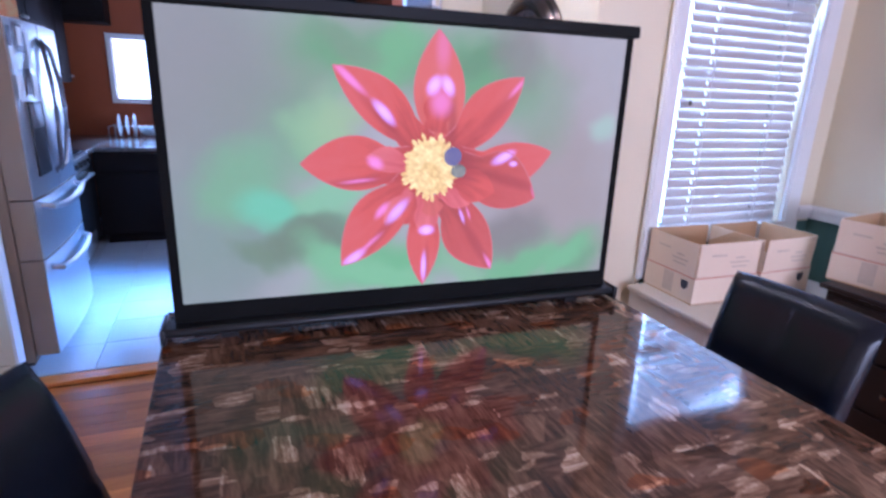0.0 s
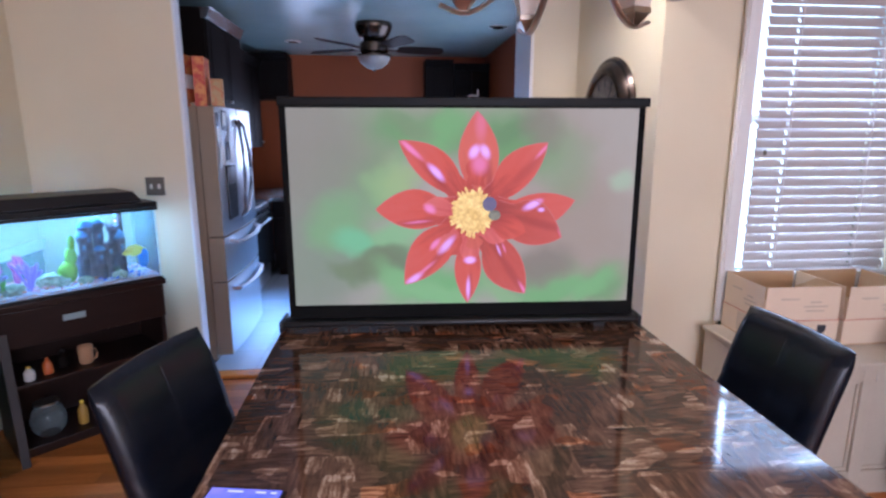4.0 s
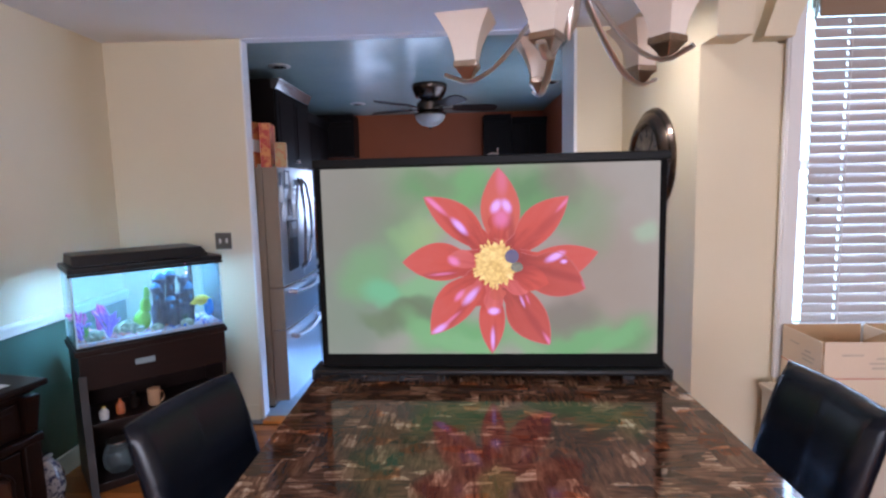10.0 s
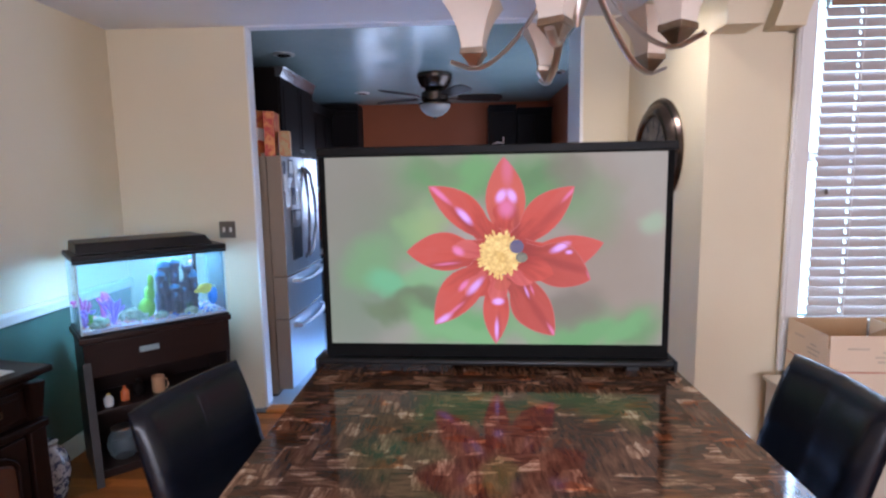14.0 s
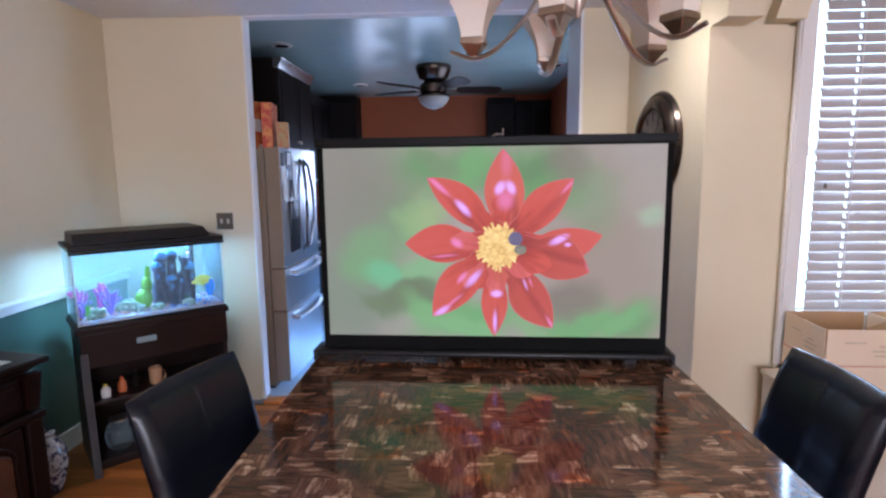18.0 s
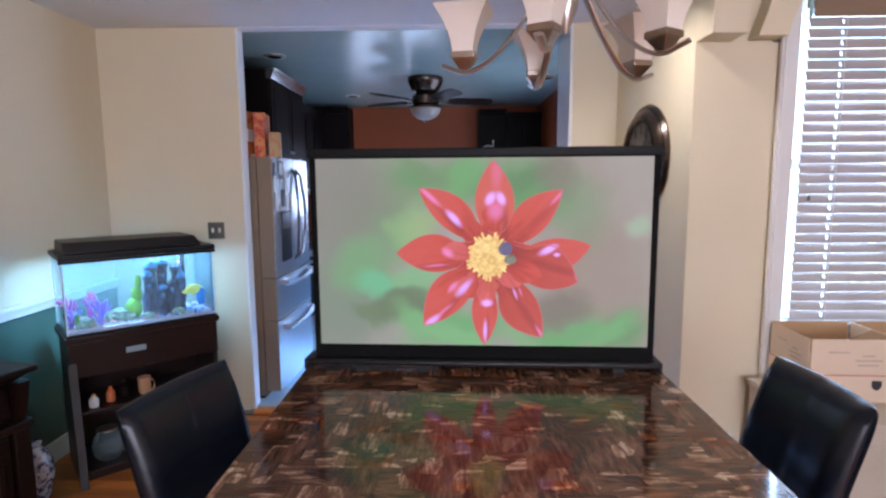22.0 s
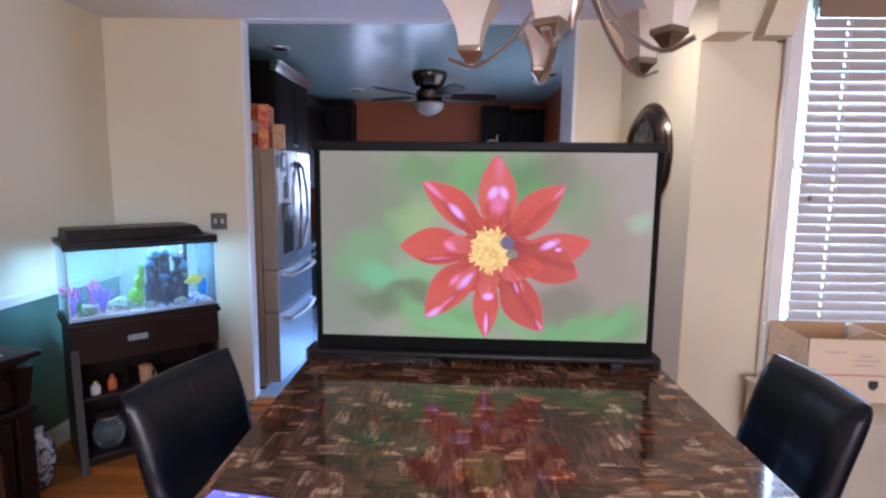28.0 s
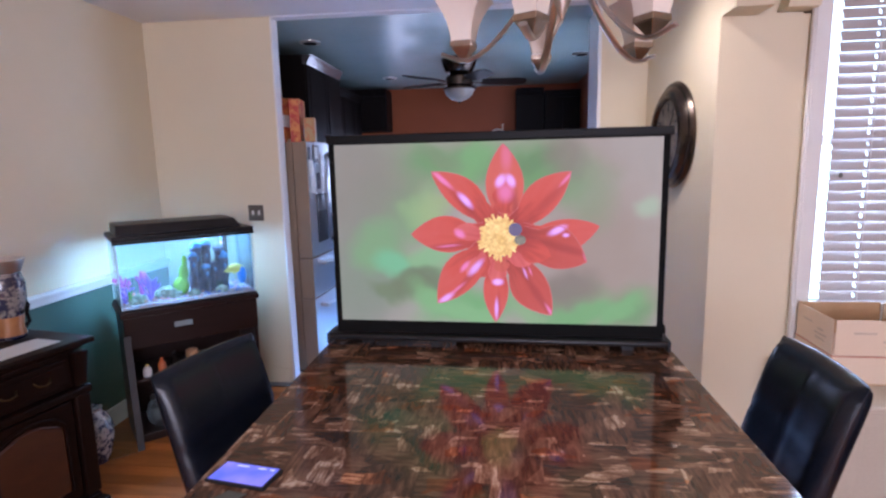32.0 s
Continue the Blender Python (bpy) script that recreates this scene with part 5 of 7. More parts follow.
for k, deg in enumerate((314, 30, 98, 179, 249)):
    R = Matrix.Rotation(radians(deg), 4, "Z")
    pts = []
    for i in range(13):
        u = i / 12
        r = 0.03 + 0.296 * u
        z = -0.46 + (ZB + 0.46) * math.sin(min(1.0, u * 1.18) * math.pi / 2) ** 1.0 + 0.022 * max(0, u - 0.80) / 0.20
        pts.append(R @ Vector((r, 0, z)))
    arm = part("arm", tube(pts, 0.0115, 10, None, 0.5), M["nickel"], ch, "curved flat nickel arm")
    own = frustum((-0.010, 0.010, -0.010, 0.010, ZB + 0.008), (-0.028, 0.028, -0.028, 0.028, ZB + 0.036), 0.002)
    bx(-0.031, 0.031, -0.031, 0.031, ZB + 0.036, ZB + 0.053, 0.003, 2, own)
    bmesh.ops.transform(own, matrix=R @ Matrix.Translation((0.266, 0, 0)) @ Matrix.Rotation(radians(-11), 4, "Z"), verts=own.verts[:])
    part("cup", own, cup_metal, arm, "square bronzed nickel cup")
    own = bmesh.new()
    rings = []
    for u in (0.0, 0.15, 0.3, 0.45, 0.6, 0.75, 0.9, 1.0):
        h = 0.027 + 0.007 * u + 0.036 * u ** 2.2
        z = ZB + 0.047 + 0.118 * u
        rings.append([own.verts.new((sx * h, sy * h, z)) for sx, sy in ((-1, -1), (1, -1), (1, 1), (-1, 1))])
    for u in (1.0, 0.85, 0.5, 0.1):
        h = 0.027 + 0.007 * u + 0.036 * u ** 2.2 - 0.004
        z = ZB + 0.047 + 0.118 * u + (0.004 if u < 0.2 else 0)
        rings.append([own.verts.new((sx * h, sy * h, z)) for sx, sy in ((-1, -1), (1, -1), (1, 1), (-1, 1))])
    for a, c in zip(rings, rings[1:]):
        for i in range(4):
            own.faces.new((a[i], a[(i + 1) % 4], c[(i + 1) % 4], c[i]))
    own.faces.new(rings[-1])
    bmesh.ops.transform(own, matrix=R @ Matrix.Translation((0.266, 0, 0)) @ Matrix.Rotation(radians(-11), 4, "Z"), verts=own.verts[:])
    bmesh.ops.recalc_face_normals(own, faces=own.faces[:])
    part("shade", own, M["frost"], arm, "flared square frosted glass shade", 30)

# ---- wall clock ----
ck = thing("wall_clock", (1.697, 2.60, 1.718), "large round dark bronze wall clock with a wide domed rim", "clock", "", 3.5)
part("rim", lathe([(0.0, 0.0), (0.285, 0.0), (0.290, -0.012), (0.280, -0.028), (0.262, -0.032), (0.250, -0.050), (0.225, -0.064), (0.203, -0.064), (0.193, -0.052), (0.19, -0.04)], 48, (0, 0, 0), None, "x"), M["bronze"], ck, "stepped dark bronze rim")
part("dial", lathe([(0.192, -0.036), (0.19, -0.041), (0.002, -0.042)], 40, (0, 0, 0), None, "x"), mat("aged_dial_paper", (0.16, 0.135, 0.105), (0.05, 0.042, 0.034), 0.45, scale=16, amount=1.2), ck, "aged tan dial")
for k in range(12):
    a = 2 * math.pi * k / 12
    b = bx(-0.045, -0.0425, -0.006, 0.006, 0.13, 0.175)
    bmesh.ops.transform(b, matrix=Matrix.Rotation(a, 4, "X"), verts=b.verts[:])
    part("hour_mark", b, M["ink_dark"], ck)
for a, ln, w in ((radians(-60), 0.10, 0.006), (radians(40), 0.15, 0.004)):
    b = bx(-0.050, -0.0465, -w, w, -0.02, ln)
    bmesh.ops.transform(b, matrix=Matrix.Rotation(a, 4, "X"), verts=b.verts[:])
    part("pointer", b, M["ink_dark"], ck)

# ---- dining window with blind ----
win = thing("window_1", ((WX0 + WX1) / 2, WY, WZ0), "tall sash window in white casing behind a lowered blind", "window")
tagged(win, "", "", "", "structure")
wc = (WX0 + WX1) / 2


def wl(b):
    bmesh.ops.translate(b, vec=(-wc, -WY, -WZ0), verts=b.verts[:])
    return b


part("casing", wl(bx(2.097, WX0, WY - 0.024, WY - 0.001, 0.65, WZ1 + 0.0, 0.004)), M["trim"], win, "white moulded casing")
part("casing", wl(bx(WX1, 3.155, WY - 0.024, WY - 0.001, 0.65, WZ1 + 0.0, 0.004)), M["trim"], win, "white moulded casing")
part("casing", wl(bx(2.097, 3.155, WY - 0.028, WY - 0.001, WZ1 + 0.001, WZ1 + 0.12, 0.004)), M["trim"], win, "white head casing")
for x in (2.106, WX1 + 0.012):
    part("casing_bead", wl(bx(x, x + 0.022, WY - 0.032, WY - 0.0245, 0.66, WZ1, 0.003)), M["trim"], win)
part("window_sill", wl(bx(2.098, 3.154, WY - 0.034, WY - 0.0245, 0.82, 0.90, 0.004)), M["trim"], win, "white sill board")
part("inner_sill", wl(bx(WX0 + 0.001, WX1 - 0.001, WY - 0.024, WY + 0.10, WZ0 + 0.0005, WZ0 + 0.004)), M["trim"], win)
part("window_frame", wl(bx(WX0, WX0 + 0.010, WY + 0.10, WY + 0.15, WZ0, WZ1, 0.003)), M["trim"], win)
part("window_frame", wl(bx(WX1 - 0.045, WX1, WY + 0.10, WY + 0.15, WZ0, WZ1, 0.003)), M["trim"], win)
part("meeting_rail", wl(bx(WX0 + 0.046, WX1 - 0.046, WY + 0.10, WY + 0.15, 1.64, 1.69, 0.003)), M["trim"], win)
part("pane", wl(bx(WX0 + 0.011, WX1 - 0.046, WY + 0.121, WY + 0.125, WZ0, 1.638)), M["pane"], win).visible_shadow = False
part("pane", wl(bx(WX0 + 0.011, WX1 - 0.046, WY + 0.129, WY + 0.133, 1.692, WZ1)), M["pane"], win).visible_shadow = False

blind = thing("window_blind", (wc, WY + 0.03, WZ1), "white slatted blind lowered, its slats tilted nearly shut", "blind")
BX0, BX1 = -0.363, 0.424
part("headrail", bx(BX0, BX1, -0.03, 0.03, -0.065, -0.002, 0.004), M["blind"], blind)
part("valance", bx(BX0 - 0.004, BX1 + 0.006, -0.045, -0.031, -0.117, -0.036, 0.004), mat("tan_valance_board", (0.27, 0.185, 0.12), (0.22, 0.145, 0.09), 0.5, scale=4, fine=70, amount=0.5, stretch=(1, 8, 8)), blind, "tan valance board")
part("valance_clip", bx(BX0 - 0.044, BX0 - 0.006, -0.040, 0.01, -0.120, -0.020, 0.012, 3), M["pane"], blind, "clear plastic bracket at the end")
part("top_strip", bx(BX0 - 0.03, BX1 + 0.006, -0.047, -0.031, -0.034, -0.018, 0.004), M["trim"], blind, "pale glossy strip over the valance")
slat_me = None
CORD = (-0.209, 0.228)
for i in range(1, 32):
    if slat_me is None:
        # a slat with a crowned section, cut through where the cords pass
        b = bmesh.new()
        for x0, x1, gap in ((BX0, CORD[0] - 0.005, 0), (CORD[0] - 0.005, CORD[0] + 0.005, 1), (CORD[0] + 0.005, CORD[1] - 0.005, 0), (CORD[1] - 0.005, CORD[1] + 0.005, 1), (CORD[1] + 0.005, BX1, 0)):
            for s0, s1 in (((0, 10),) if not gap else ((0, 3), (7, 10))):
                rows = []
                for k in range(s0, s1 + 1):
                    u = k / 5 - 1
                    a = radians(69) - 0.18 * u
                    y, z = 0.0255 * u * math.cos(a), 0.0255 * u * math.sin(a)
                    rows.append([b.verts.new((x, y + dy, z + dz)) for dy, dz in ((-0.0013, 0.0004), (0.0013, -0.0004)) for x in (x0, x1)])
                for p, q in zip(rows, rows[1:]):
                    b.faces.new((p[0], p[1], q[1], q[0]))
                    b.faces.new((p[2], q[2], q[3], p[3]))
                for p in (rows[0], rows[-1]):
                    b.faces.new((p[0], p[2], p[3], p[1]))
        bmesh.ops.recalc_face_normals(b, faces=b.faces[:])
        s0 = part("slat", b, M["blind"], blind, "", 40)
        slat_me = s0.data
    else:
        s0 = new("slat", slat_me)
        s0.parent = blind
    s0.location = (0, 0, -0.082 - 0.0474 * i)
part("bottom_rail", bx(BX0, BX1, -0.022, 0.022, -1.562, -1.545, 0.004), M["blind"], blind)
for x in CORD:
    part("ladder_cord", tube([(x, -0.028, -0.1), (x, -0.028, -1.545)], 0.0018, 6), M["trim"], blind)
part("cord_tassel", lathe([(0.003, 0), (0.008, -0.008), (0.009, -0.020), (0.003, -0.024)], 12, (-0.334, -0.04, -0.923)), M["switch"], blind, "dark cord tassel")

# ---- radiator cover under the window ----
aged_paint = mat("aged_cream_paint", (0.52, 0.46, 0.37), (0.44, 0.385, 0.305), 0.45, scale=4, fine=70, amount=0.5, bump=0.04)
rc = thing("radiator_cover", (2.512, 1.78, 0), "white painted panelled radiator cover under the window", "radiator cover")
RW = 0.485
part("top", bx(-RW - 0.02, RW + 0.02, -0.28, 0.245, 0.622, 0.645, 0.008), aged_paint, rc, "white ledge with a rounded nose")
part("cove", bx(-RW - 0.006, RW + 0.006, -0.262, 0.24, 0.602, 0.621, 0.006), aged_paint, rc)
part("back", bx(-RW, RW, -0.225, 0.24, 0.02, 0.60), aged_paint, rc)
for x0, x1 in ((-RW, -RW + 0.10), (-0.055, 0.005), (RW - 0.06, RW)):
    part("stile", bx(x0, x1, -0.25, -0.226, 0.0, 0.601, 0.003), aged_paint, rc)
for x0, x1 in ((-RW + 0.101, -0.056), (0.006, RW - 0.061)):
    part("rail", bx(x0, x1, -0.25, -0.226, 0.545, 0.601, 0.003), aged_paint, rc)
    part("rail", bx(x0, x1, -0.25, -0.226, 0.0, 0.115, 0.003), aged_paint, rc)
    part("panel", bx(x0, x1, -0.2295, -0.226, 0.116, 0.544), aged_paint, rc)
    part("panel_moulding", bx(x0, x1, -0.2385, -0.230, 0.116, 0.13, 0.003, 2, bx(x0, x1, -0.2385, -0.230, 0.53, 0.544, 0.003, 2, bx(x0, x0 + 0.014, -0.2385, -0.230, 0.131, 0.529, 0.003, 2, bx(x1 - 0.014, x1, -0.2385, -0.230, 0.131, 0.529, 0.003)))), aged_paint, rc)
part("end_panel", bx(-RW + 0.012, -RW + 0.013, -0.2, 0.22, 0.1, 0.55), aged_paint, rc)


# ---- open shipping cartons ----
def shipping_box(at, w, d, rz, seed, badge=True):
    """Open carton, its four flaps standing up, brown inside."""
    rnd = random.Random(seed)
    t = thing("shipping_box", at, "open cream shipping carton with raised flaps, brown inside", "box", "open shipping cartons", rz)
    h, f, k = 0.125, 0.150, 0.004
    part("base", bx(-w / 2, w / 2, -d / 2, d / 2, 0, 0.006), M["kraft"], t)
    for nm, a in (("side", (-w / 2, w / 2, -d / 2, -d / 2 + k)), ("side", (-w / 2, w / 2, d / 2 - k, d / 2)), ("side", (-w / 2, -w / 2 + k, -d / 2 + k, d / 2 - k)), ("side", (w / 2 - k, w / 2, -d / 2 + k, d / 2 - k))):
        part(nm, bx(*a, 0.006, h), M["carton"], t)
    for nx, ny in ((0, -1), (0, 1), (-1, 0), (1, 0)):
        lean = radians(rnd.uniform(-3, 5))
        ln = (w if nx == 0 else d) - 0.014
        b = bx(-ln / 2, ln / 2, -k / 2, 0, 0, f)
        bx(-ln / 2 + 0.001, ln / 2 - 0.001, 0.0002, k / 2, 0.001, f - 0.001, 0, 2, b)
        ang = {(0, -1): 0, (0, 1): 180, (-1, 0): -90, (1, 0): 90}[(nx, ny)]
        m = Matrix.Translation((nx * (w / 2 - k / 2), ny * (d / 2 - k / 2), h + 0.002)) @ Matrix.Rotation(radians(ang), 4, "Z") @ Matrix.Rotation(lean, 4, "X")
        bmesh.ops.transform(b, matrix=m, verts=b.verts[:])
        fl = part("flap", b, M["carton"], t, "raised flap, cream outside and brown inside", 0)
        fl.data.materials.append(M["kraft"])
        for p in fl.data.polygons[6:]:
            p.material_index = 1
        for z, x0, x1 in ((0.09, -0.30, -0.05), (0.055, 0.02, 0.34), (0.035, 0.05, 0.30), (0.075, 0.1, 0.25)):
            q = bx(ln * x0, ln * x1, -k / 2 - 0.0012, -k / 2 - 0.0002, z, z + 0.009)
            bmesh.ops.transform(q, matrix=m, verts=q.verts[:])
            part("print_bar", q, M["ink"], fl, "", 0)
    for y in (-d / 2 - 0.0015, d / 2 + 0.0005):
        part("red_line", bx(-w / 2, w / 2, y, y + 0.001, h - 0.006, h), M["tape"], t)
    for x in (-w / 2 - 0.0015, w / 2 + 0.0005):
        part("red_line", bx(x, x + 0.001, -d / 2, d / 2, h - 0.006, h), M["tape"], t)
    if badge:
        for m in (Matrix.Identity(4), Matrix.Rotation(radians(-90), 4, "Z")):
            half = d / 2 if m == Matrix.Identity(4) else w / 2
            out = [(-0.02, 0.10), (0.02, 0.10), (0.02, 0.075), (0.012, 0.064), (0, 0.058), (-0.012, 0.064), (-0.02, 0.075)]
            b = plate([(x + 0.10, z) for x, z in out], -half - 0.0022, 0.001)
            bmesh.ops.transform(b, matrix=m, verts=b.verts[:])
            part("badge", b, M["ink_dark"], t, "dark shield-shaped badge", 0)
    part("end_tape", bx(-w / 2 - 0.0016, -w / 2 - 0.0002, -d * 0.1, d * 0.1, 0.02, h - 0.012), M["ink"], t)
    return t


shipping_box((2.285, 1.865, 0.645), 0.36, 0.31, -2, 3)
shipping_box((2.645, 1.855, 0.645), 0.34, 0.31, 1, 5)
shipping_box((2.90, 1.43, 0.772), 0.36, 0.30, 8, 7)
shipping_box((2.885, 1.06, 0.772), 0.38, 0.36, 10, 9)

# ---- black dresser by the right wall ----
ds = thing("dresser", (2.945, 0.86, 0), "long black dresser standing against the wall", "dresser")
part("body", bx(-0.30, 0.33, -0.66, 0.64, 0.06, 0.748, 0.004), M["espresso"], ds)
part("top", bx(-0.325, 0.335, -0.69, 0.665, 0.749, 0.772, 0.006), M["espresso"], ds)
part("plinth", bx(-0.28, 0.32, -0.64, 0.62, 0, 0.06), M["espresso"], ds)
for i in range(3):
    for j in range(2):
        y0 = -0.64 + 0.64 * j
        z0 = 0.09 + 0.215 * i
        d = part("drawer", bx(-0.318, -0.301, y0, y0 + 0.62, z0, z0 + 0.205, 0.004), M["espresso"], ds)
        part("knob", lathe([(0.004, 0), (0.014, -0.014), (0.012, -0.024), (0.003, -0.028)], 12, (-0.318, y0 + 0.31, z0 + 0.10), None, "x"), M["bronze"], d)

# ---- framed picture ----
pc = thing("framed_picture", (RX, 1.36, 1.42), "picture in ochre and brown in a wide black frame", "picture")
part("canvas", bx(-0.016, -0.006, -0.36, 0.36, 0.08, 0.58), mat("ochre_canvas", (0.42, 0.20, 0.06), (0.26, 0.11, 0.035), 0.6, scale=5, fine=24, amount=0.9, bump=0.1), pc, "ochre and brown painting")
for a in ((-0.42, 0.42, 0.0, 0.08), (-0.42, 0.42, 0.58, 0.66)):
    part("frame", bx(-0.030, -0.002, *a, 0.006), M["black_metal"], pc, "wide black frame")
for a in ((-0.42, -0.34, 0.081, 0.579), (0.34, 0.42, 0.081, 0.579)):
    part("frame", bx(-0.030, -0.002, *a, 0.006), M["black_metal"], pc, "wide black frame")
part("figure", plate([(-0.05, 0.1), (0.04, 0.1), (0.06, 0.2), (0.03, 0.34), (0.07, 0.44), (0.0, 0.52), (-0.06, 0.42), (-0.03, 0.3), (-0.07, 0.2)], 0, 0.001), mat("umber_paint", (0.12, 0.045, 0.02), None, 0.6), pc, "dark brown painted shape", 0).matrix_basis = pose(-0.0175, 0.12, 0, 0, 0, -90)

# ---- light switch ----
sw = thing("switch_plate", (-1.0, BY, 1.274), "pewter wall plate with two cream switches", "switch")
part("plate", bx(-0.056, 0.056, -0.006, 0, -0.056, 0.056, 0.003), M["switch"], sw)
for x in (-0.023, 0.023):
    part("toggle", bx(x - 0.005, x + 0.005, -0.016, -0.006, -0.010, 0.012, 0.002), M["cream_plastic"], sw, "cream toggle")
    part("toggle_slot", bx(x - 0.008, x + 0.008, -0.0075, -0.006, -0.016, 0.016), M["cream_plastic"], sw)

# ---- downlights in the dining ceiling, the second added out of view ----
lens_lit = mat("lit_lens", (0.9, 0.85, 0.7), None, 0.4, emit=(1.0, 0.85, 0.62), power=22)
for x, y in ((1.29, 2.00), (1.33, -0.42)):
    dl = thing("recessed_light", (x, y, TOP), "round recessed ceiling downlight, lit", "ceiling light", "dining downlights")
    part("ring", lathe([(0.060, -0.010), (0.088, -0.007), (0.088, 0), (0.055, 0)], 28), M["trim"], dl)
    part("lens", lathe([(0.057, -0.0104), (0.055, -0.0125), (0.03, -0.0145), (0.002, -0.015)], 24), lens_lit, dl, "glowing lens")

# ---- aquarium on its stand ----
AQ = pose(-1.395, 2.165, 0, 0, 0, 42.5)
AW, AD = 0.752, 0.37
stand_wood = mat("dark_walnut_laminate", (0.014, 0.0075, 0.0065), (0.023, 0.011, 0.009), 0.4, scale=4, fine=60, amount=0.6, bump=0.04, stretch=(1, 8, 8), spec=0.3)
stand = thing("aquarium_stand", (0, 0, 0), "black wooden aquarium stand with open shelves", "stand")
stand.matrix_basis = AQ
part("top", bx(-0.015, AW + 0.015, -0.012, AD + 0.012, 0.762, 0.795, 0.006), stand_wood, stand)
part("drawer_front", bx(0.0, AW, -0.004, 0.012, 0.575, 0.761, 0.004), stand_wood, stand, "plain black front")
part("label_plate", bx(0.26, 0.36, -0.008, -0.0045, 0.668, 0.700, 0.002), mat("pale_blue_label", (0.30, 0.40, 0.44), None, 0.4), stand, "pale label plate")
for x in (0.0, AW - 0.02):
    part("side", bx(x, x + 0.02, 0.013, AD, 0.0, 0.761, 0.003), stand_wood, stand)
part("back", bx(0.021, AW - 0.021, AD - 0.012, AD, 0.0, 0.761), stand_wood, stand)
part("shelf", bx(0.021, AW - 0.021, 0.0, AD - 0.013, 0.365, 0.383, 0.003), stand_wood, stand)
part("shelf", bx(0.021, AW - 0.021, 0.0, AD - 0.013, 0.03, 0.05, 0.003), stand_wood, stand)
part("plinth", bx(0.021, AW - 0.021, 0.006, 0.024, 0.0, 0.029), stand_wood, stand)
pt = thing("clear_panel", (0, 0, 0), "clear acrylic panel with a grey edge leaning on the stand", "panel")
pt.matrix_basis = pose(-1.335, 2.10, 0, 0, 0, 42.5) @ pose(0, 0, 0, -7, 0, 0)
part("sheet", bx(-0.16, -0.01, 0.0, 0.004, 0.0, 0.66), M["pane"], pt)
part("edge", bx(-0.0095, 0.028, -0.004, 0.008, 0.0, 0.665, 0.003), mat("grey_aluminium_edge", (0.07, 0.07, 0.075), (0.05, 0.05, 0.05), 0.5, metal=0.4), pt, "grey edge strip")


def on_shelf(x, y, z):
    p = AQ @ Vector((x, y, z))
    return (p.x, p.y, p.z)


white_pl = mat("white_plastic", (0.7, 0.7, 0.68), None, 0.4)
yel = mat("yellow_cap", (0.75, 0.55, 0.05), None, 0.4)
org = mat("orange_jar_print", (0.55, 0.16, 0.03), (0.4, 0.08, 0.03), 0.4, scale=30)
tan = mat("tan_ceramic", (0.50, 0.30, 0.17), (0.42, 0.24, 0.13), 0.35, scale=12)
bottle("pill_bottle", on_shelf(0.10, 0.06, 0.383), 0.024, 0.072, white_pl, "white pill bottle with a yellow cap on the stand's shelf", yel)
bottle("spice_jar", on_shelf(0.185, 0.09, 0.383), 0.023, 0.085, org, "orange printed spice jar on the stand's shelf", org)
bottle("dark_jar", on_shelf(0.265, 0.14, 0.383), 0.03, 0.09, M["kit_cab"], "dark jar on the stand's shelf")
mug = thing("mug", on_shelf(0.36, 0.10, 0.383), "tan ceramic mug with a handle on the stand's shelf", "mug")
part("body", lathe([(0.028, 0), (0.034, 0.01), (0.035, 0.095), (0.031, 0.097), (0.028, 0.02), (0.002, 0.012)], 20), tan, mug)
part("handle", tube([(0.033, 0, 0.082), (0.054, 0, 0.078), (0.059, 0, 0.052), (0.050, 0, 0.026), (0.033, 0, 0.020)], 0.005, 8), tan, mug)
gj = thing("glass_jar", on_shelf(0.16, 0.12, 0.05), "round clear glass jar on the lower shelf", "jar")
part("body", lathe([(0.05, 0), (0.075, 0.03), (0.082, 0.08), (0.07, 0.13), (0.05, 0.155), (0.052, 0.17)], 24), M["water_glass"], gj)
part("rim", lathe([(0.05, 0.165), (0.056, 0.168), (0.056, 0.176), (0.05, 0.178)], 24), M["nickel"], gj)
bottle("sauce_bottle", on_shelf(0.31, 0.10, 0.05), 0.024, 0.13, mat("dull_yellow_plastic", (0.40, 0.24, 0.04), None, 0.4), "yellow bottle on the lower shelf", yel)
bottle("glass_bottle", on_shelf(0.46, 0.12, 0.05), 0.030, 0.11, mat("grey_glass_bottle", (0.22, 0.22, 0.20), None, 0.2), "pale bottle on the lower shelf", M["switch"])

aq = thing("aquarium", (0, 0, 0), "lit glass aquarium with castle, corals and gravel under black hood", "aquarium")
aq.matrix_basis = AQ @ pose(0, 0, 0.795)
HT = 0.405
for nm, a in (("pane", (0, AW, 0, 0.006)), ("pane", (0, AW, AD - 0.006, AD)), ("pane", (0, 0.006, 0.0065, AD - 0.0065)), ("pane", (AW - 0.006, AW, 0.0065, AD - 0.0065))):
    part(nm, bx(*a, 0.006, HT), M["water_glass"], aq, "clear glass pane").visible_shadow = False
# the bright glass edges are drawn as pale strips
edge_pale = mat("pale_glass_edge", (0.62, 0.74, 0.76), (0.50, 0.64, 0.68), 0.3, fine=90)
for x, y in ((0.0005, -0.0012), (AW - 0.007, -0.0012), (-0.0012, AD - 0.007)):
    part("corner_strip", bx(x, x + 0.0065, y, y + 0.0065, 0.0145, HT - 0.017, 0.001), edge_pale, aq, "pale strip for the bright edge of the glass")
part("bottom_frame", bx(-0.006, AW + 0.006, -0.006, AD + 0.006, 0.0, 0.014, 0.004), M["black_plastic"], aq)
